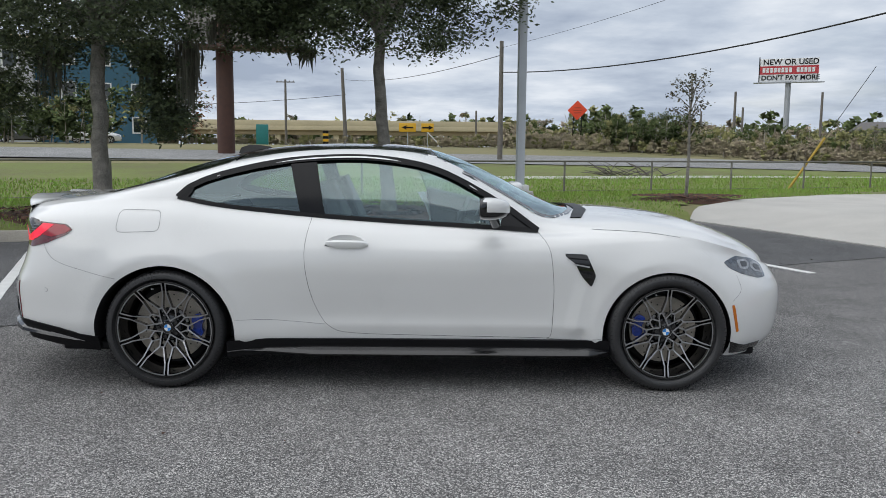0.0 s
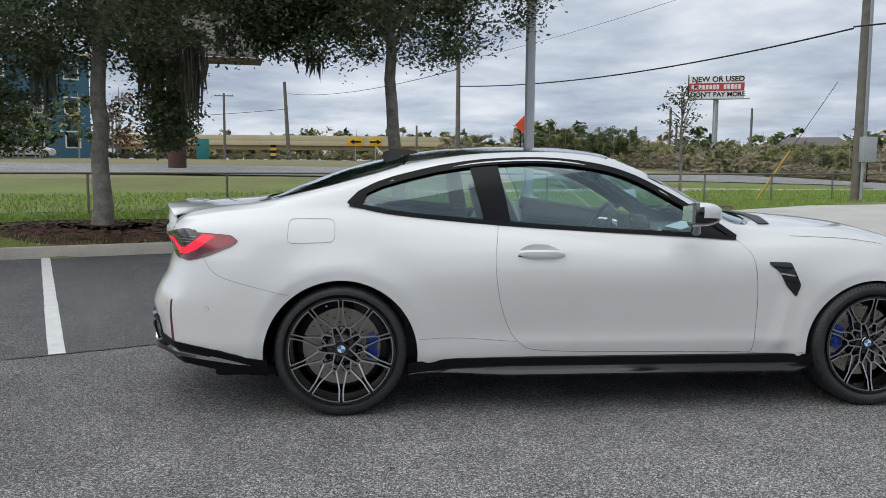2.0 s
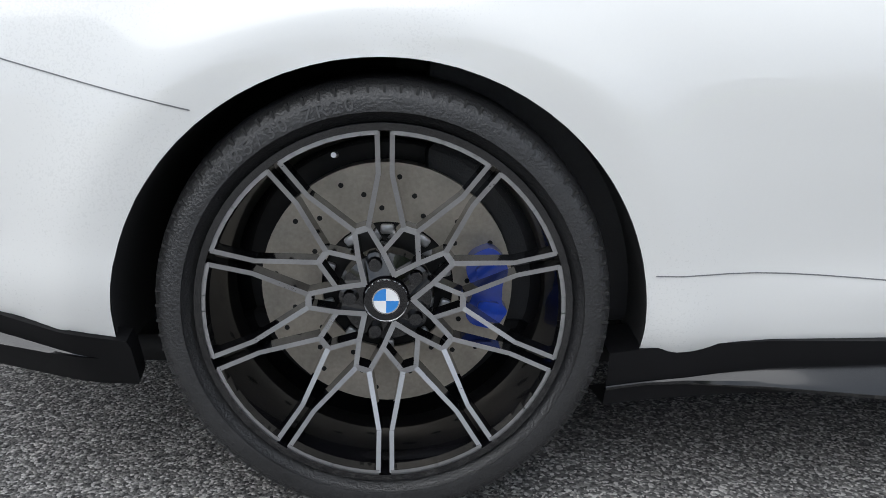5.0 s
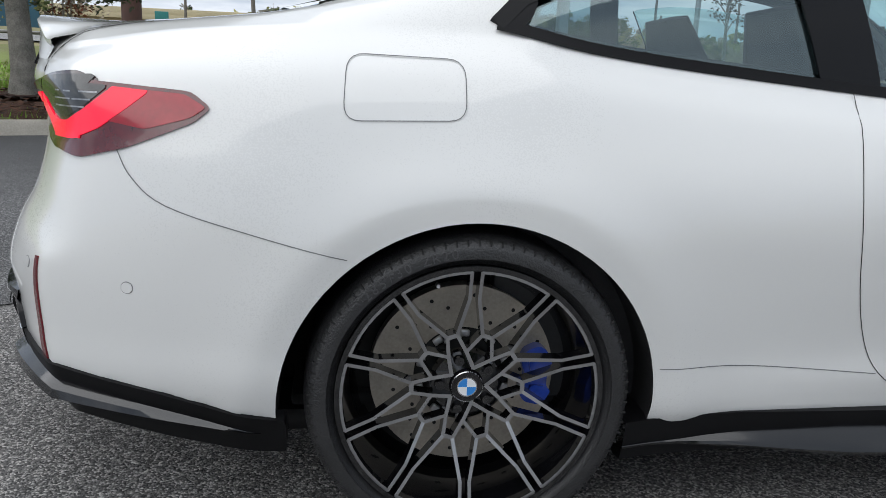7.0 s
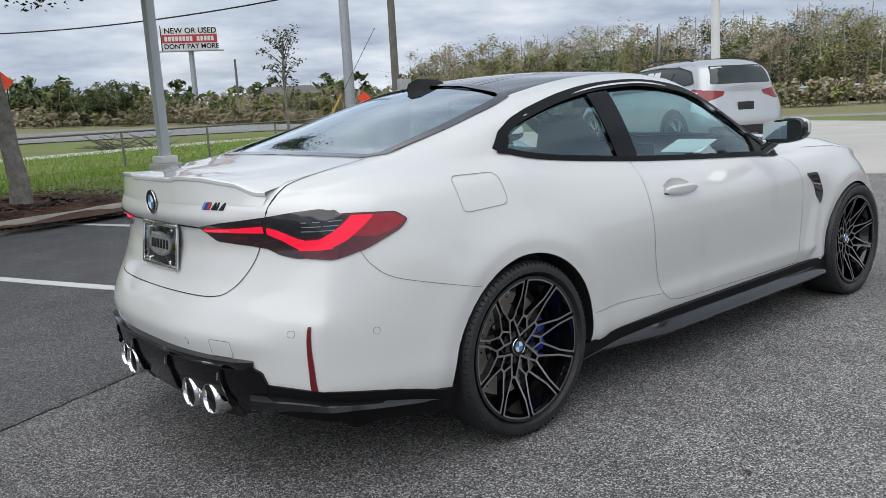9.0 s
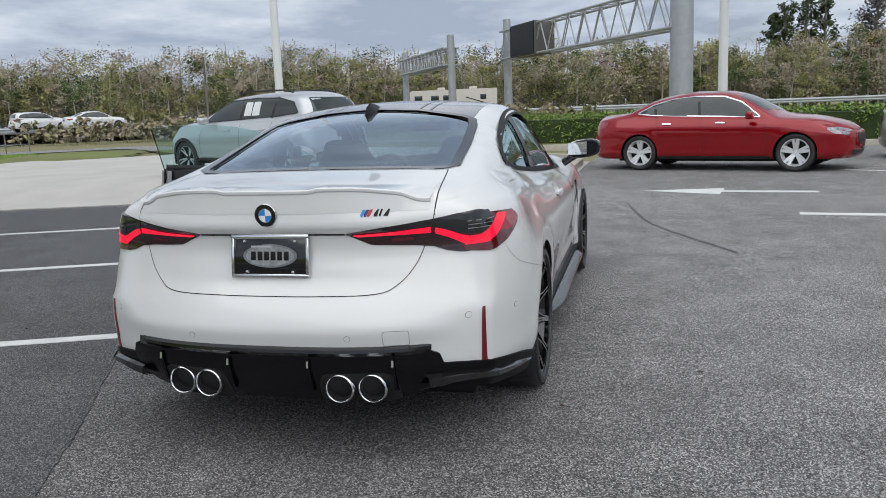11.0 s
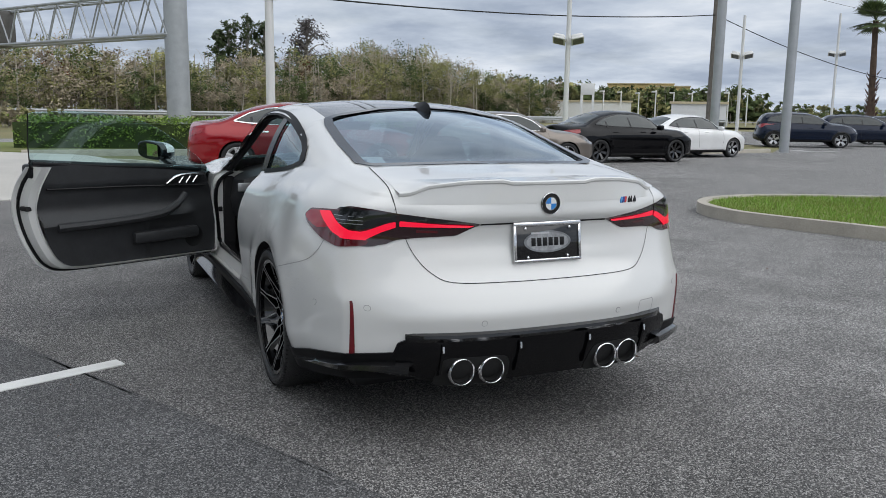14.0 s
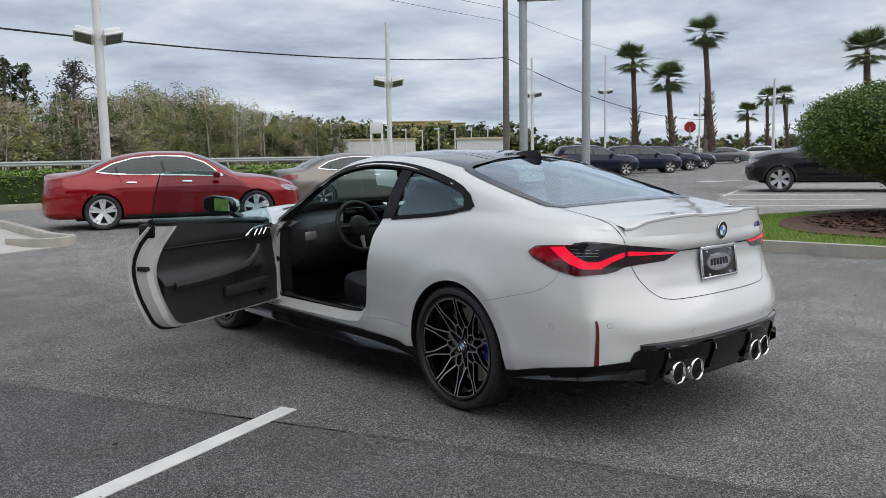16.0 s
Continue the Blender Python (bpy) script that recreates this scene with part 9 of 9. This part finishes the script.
t = thing("barrier", "striped yellow and black hazard marker by the road", "barrier", at(*spot(C0, 98.0, 66), 0, rise(*spot(C0, 98.0, 66))))
for k in range(5):
    part("band", box(0, 0, 0.3 + 0.22 * k, 0.45, 0.05, 0.20), YEL if k % 2 else SATIN, t)
part("post", tube([(0, 0.05, 0), (0, 0.05, 1.2)], 0.03, 6), GALV, t)
# dealer pylon near the parked row
t = thing("pylon_sign", "tall two-post pylon with a dark panel on top", "sign")
for az in (-45.8, -50.1):
    x, y = spot(C16, az, 37)
    part("post", lathe([(0.19, 0), (0.185, 9.5), (0, 9.5)], 20), GALV, t, m=Matrix.Translation((x, y, 0)))
(ax, ay), (bx_, by_) = spot(C16, -45.8, 37), spot(C16, -50.1, 37)
c = ((ax + bx_) / 2, (ay + by_) / 2)
part("panel", moved(box(0, 0, 9.3, 3.3, 0.5, 2.6, 0.05), at(c[0], c[1], math.degrees(math.atan2(ay - by_, ax - bx_)))), BLACK, t)
# back of a small sign leaning by the driveway
x, y = spot((-5.23, -1.38), 29.6, 27)
t = thing("road_sign", "grey back of a sign on a leaning post", "road sign", at(x, y, 30, rise(x, y)))
part("post", tube([(0.0, 0, 0), (-0.35, 0.0, 3.3)], 0.035, 8), WOODPOLE, t)
part("board", moved(box(0, 0, 0, 0.30, 0.03, 0.9, 0.01), Matrix.Translation((-0.33, -0.04, 2.95)) @ Matrix.Rotation(radians(-6), 4, "Y")), GALV, t)

# ---- bridge and buildings ----
bl_, br_ = spot(C0, 110, 190), spot(C0, 83.5, 180)
t = thing("road_bridge", "long pale concrete road bridge", "bridge")
d = Vector(br_) - Vector(bl_)
m = at((bl_[0] + br_[0]) / 2, (bl_[1] + br_[1]) / 2, math.degrees(math.atan2(d.y, d.x)))
TAN = mat("tan_concrete", (0.58, 0.50, 0.33), 0.85, vary=0.12, scale=0.3, fine=6)
part("deck", moved(box(0, 0, 5.6, d.length, 10, 0.9, 0.05), m), TAN, t)
part("girder", moved(box(0, -4.0, 4.75, d.length, 0.8, 1.1, 0.05), m), mat("girder_brown", (0.34, 0.27, 0.16), 0.8, vary=0.15, scale=0.3), t)
part("parapet", moved(box(0, -4.8, 6.6, d.length, 0.35, 1.3, 0.05), m), TAN, t)
for k in range(-3, 4):
    part("pier", moved(box(k * 12.5, 0, 2.3, 1.2, 8, 4.6, 0.1), m), TAN, t)
part("embankment", moved(prism([(d.length / 2 - 2, 0), (d.length / 2 + 26, 0), (d.length / 2 + 2, 6.0), (d.length / 2 - 2, 6.0)], -4.6, 4.6), m @ Matrix.Rotation(radians(90), 4, "X")), TAN, t)


def building(name, m, w, dep, h, storeys, bays, wallm, label, roofm=None, trim=None, win_w=1.2, win_h=1.5):
    t = thing(name, label, "building", m)
    part("wall", box(0, 0, h / 2, w, dep, h), wallm, t, "", False)
    part("roof", box(0, 0, h + 0.15, w + 0.5, dep + 0.5, 0.3), roofm or TAN, t, "", False)
    sh_ = h / storeys
    for j in range(storeys):
        for i in range(bays):
            x = -w / 2 + w * (i + 0.5) / bays
            z = sh_ * (j + 0.55)
            f = part("window_frame", box(x, -dep / 2 - 0.03, z, win_w + 0.3, 0.10, win_h + 0.3), trim or WHITEPOLE, t, "", False)
            part("pane", box(x, -dep / 2 - 0.07, z, win_w, 0.06, win_h), CARGLASS, f, "", False)
    return t


x, y = spot(C0, 114.2, 100)
building("hotel", at(x, y, 22, rise(x, y)), 17, 12, 10.5, 3, 5, mat("teal_wall", (0.045, 0.13, 0.19), 0.7, vary=0.12, scale=0.5), "teal three-storey building with white windows")
x, y = spot(C0, 118.4, 98)
building("hotel", at(x, y, 22, rise(x, y)), 8, 12, 9.6, 3, 2, mat("grey_cladding", (0.45, 0.46, 0.46), 0.8, vary=0.06, scale=0.5), "pale grey three-storey building wing")
x, y = spot(C0, 102.3, 92)
t = thing("container", "teal green steel cabinet by the far road", "container", at(x, y, 10, rise(x, y)))
part("box", box(0, 0, 1.1, 1.3, 1.2, 2.2, 0.05), mat("teal_steel", (0.02, 0.20, 0.19), 0.5, vary=0.1), t)
x, y = spot((-1.09, -5.5), 60.8, 170)
t = building("house", at(x, y, -28, rise(x, y)), 11, 8, 5.2, 1, 4, mat("beige_wall", (0.42, 0.37, 0.28), 0.85, vary=0.08), "low beige house with a grey pitched roof")
part("pitched_roof", ([(-6.5, -5, 5.2), (6.5, -5, 5.2), (4.5, 0, 7.0), (-4.5, 0, 7.0), (-6.5, 5, 5.2), (6.5, 5, 5.2)], [(0, 1, 2, 3), (3, 2, 5, 4), (1, 5, 2), (0, 3, 4)]), mat("grey_shingle", (0.16, 0.15, 0.145), 0.9, vary=0.15), t, "", False)
SAND = mat("sand_render", (0.50, 0.38, 0.16), 0.85, vary=0.08, scale=0.2)
for az, d, w, h, st in ((-38.2, 270, 20, 11.5, 4), (-40.1, 265, 12, 10.6, 3), (-36.6, 275, 9, 9.6, 3)):
    x, y = spot((-5.07, 2.29), az, d)
    building("hotel", at(x, y, az + 90), w, 14, h, st, 6, SAND, "far sand-coloured hotel above the trees", win_w=1.6, win_h=1.7)
for az, d, w, h in ((-33.2, 170, 26, 4.2), (-30.6, 175, 10, 4.6), (-42.2, 120, 7, 3.2)):
    x, y = spot((-5.07, 2.29), az, d)
    building("showroom", at(x, y, az + 90), w, 12, h, 1, 8, WHITEPOLE, "low white showroom with wide glass bays", win_w=w / 10, win_h=2.4)
x, y = spot(C16, -35.5, 120)
t = thing("pylon_sign", "slim white pylon with a round emblem", "sign", at(x, y, -35.5 + 90))
for s in (-0.8, 0.8):
    part("post", box(s, 0, 3, 0.35, 0.3, 6, 0.03), WHITEPOLE, t)
part("panel", box(0, 0, 5.2, 1.9, 0.35, 1.6, 0.03), WHITEPOLE, t)
roundel(t, Matrix.Translation((0, -0.2, 5.2)) @ Matrix.Rotation(radians(90), 4, "X"), 0.55)
x, y = spot(C16, -57.0, 80)
t = thing("stop_sign", "red octagonal stop sign among the palms", "road sign", at(x, y, -57 + 90))
part("board", moved(prism([(0.55 * math.cos(radians(22.5 + 45 * k)), 0.55 * math.sin(radians(22.5 + 45 * k))) for k in range(8)], -0.02, 0.02), Matrix.Translation((0, 0, 3.4)) @ Matrix.Rotation(radians(90), 4, "X")), mat("sign_red", (0.5, 0.02, 0.02), 0.5), t)
part("post", tube([(0, 0.05, 0), (0, 0.05, 3.4)], 0.05, 8), GALV, t)
# pedestrian-free clutter: fallen leaves on the asphalt
rnd = random.Random(77)
V, F = [], []
for _ in range(140):
    x, y = rnd.uniform(-7, 6), rnd.uniform(-5, 6)
    if abs(x) < 2.5 and abs(y) < 1:
        continue
    a, s = rnd.uniform(0, 6.28), rnd.uniform(0.008, 0.022)
    o = len(V)
    c, q = math.cos(a) * s, math.sin(a) * s
    V += [(x + c, y + q, 0.006), (x - q * 0.5, y + c * 0.5, 0.012), (x - c, y - q, 0.006), (x + q * 0.5, y - c * 0.5, 0.011)]
    F.append((o, o + 1, o + 2, o + 3))
tagged(part("fallen_leaves", (V, F), CHIP, None, "few small brown leaves lying on the asphalt", False, 0, "stuff"), category="leaves")
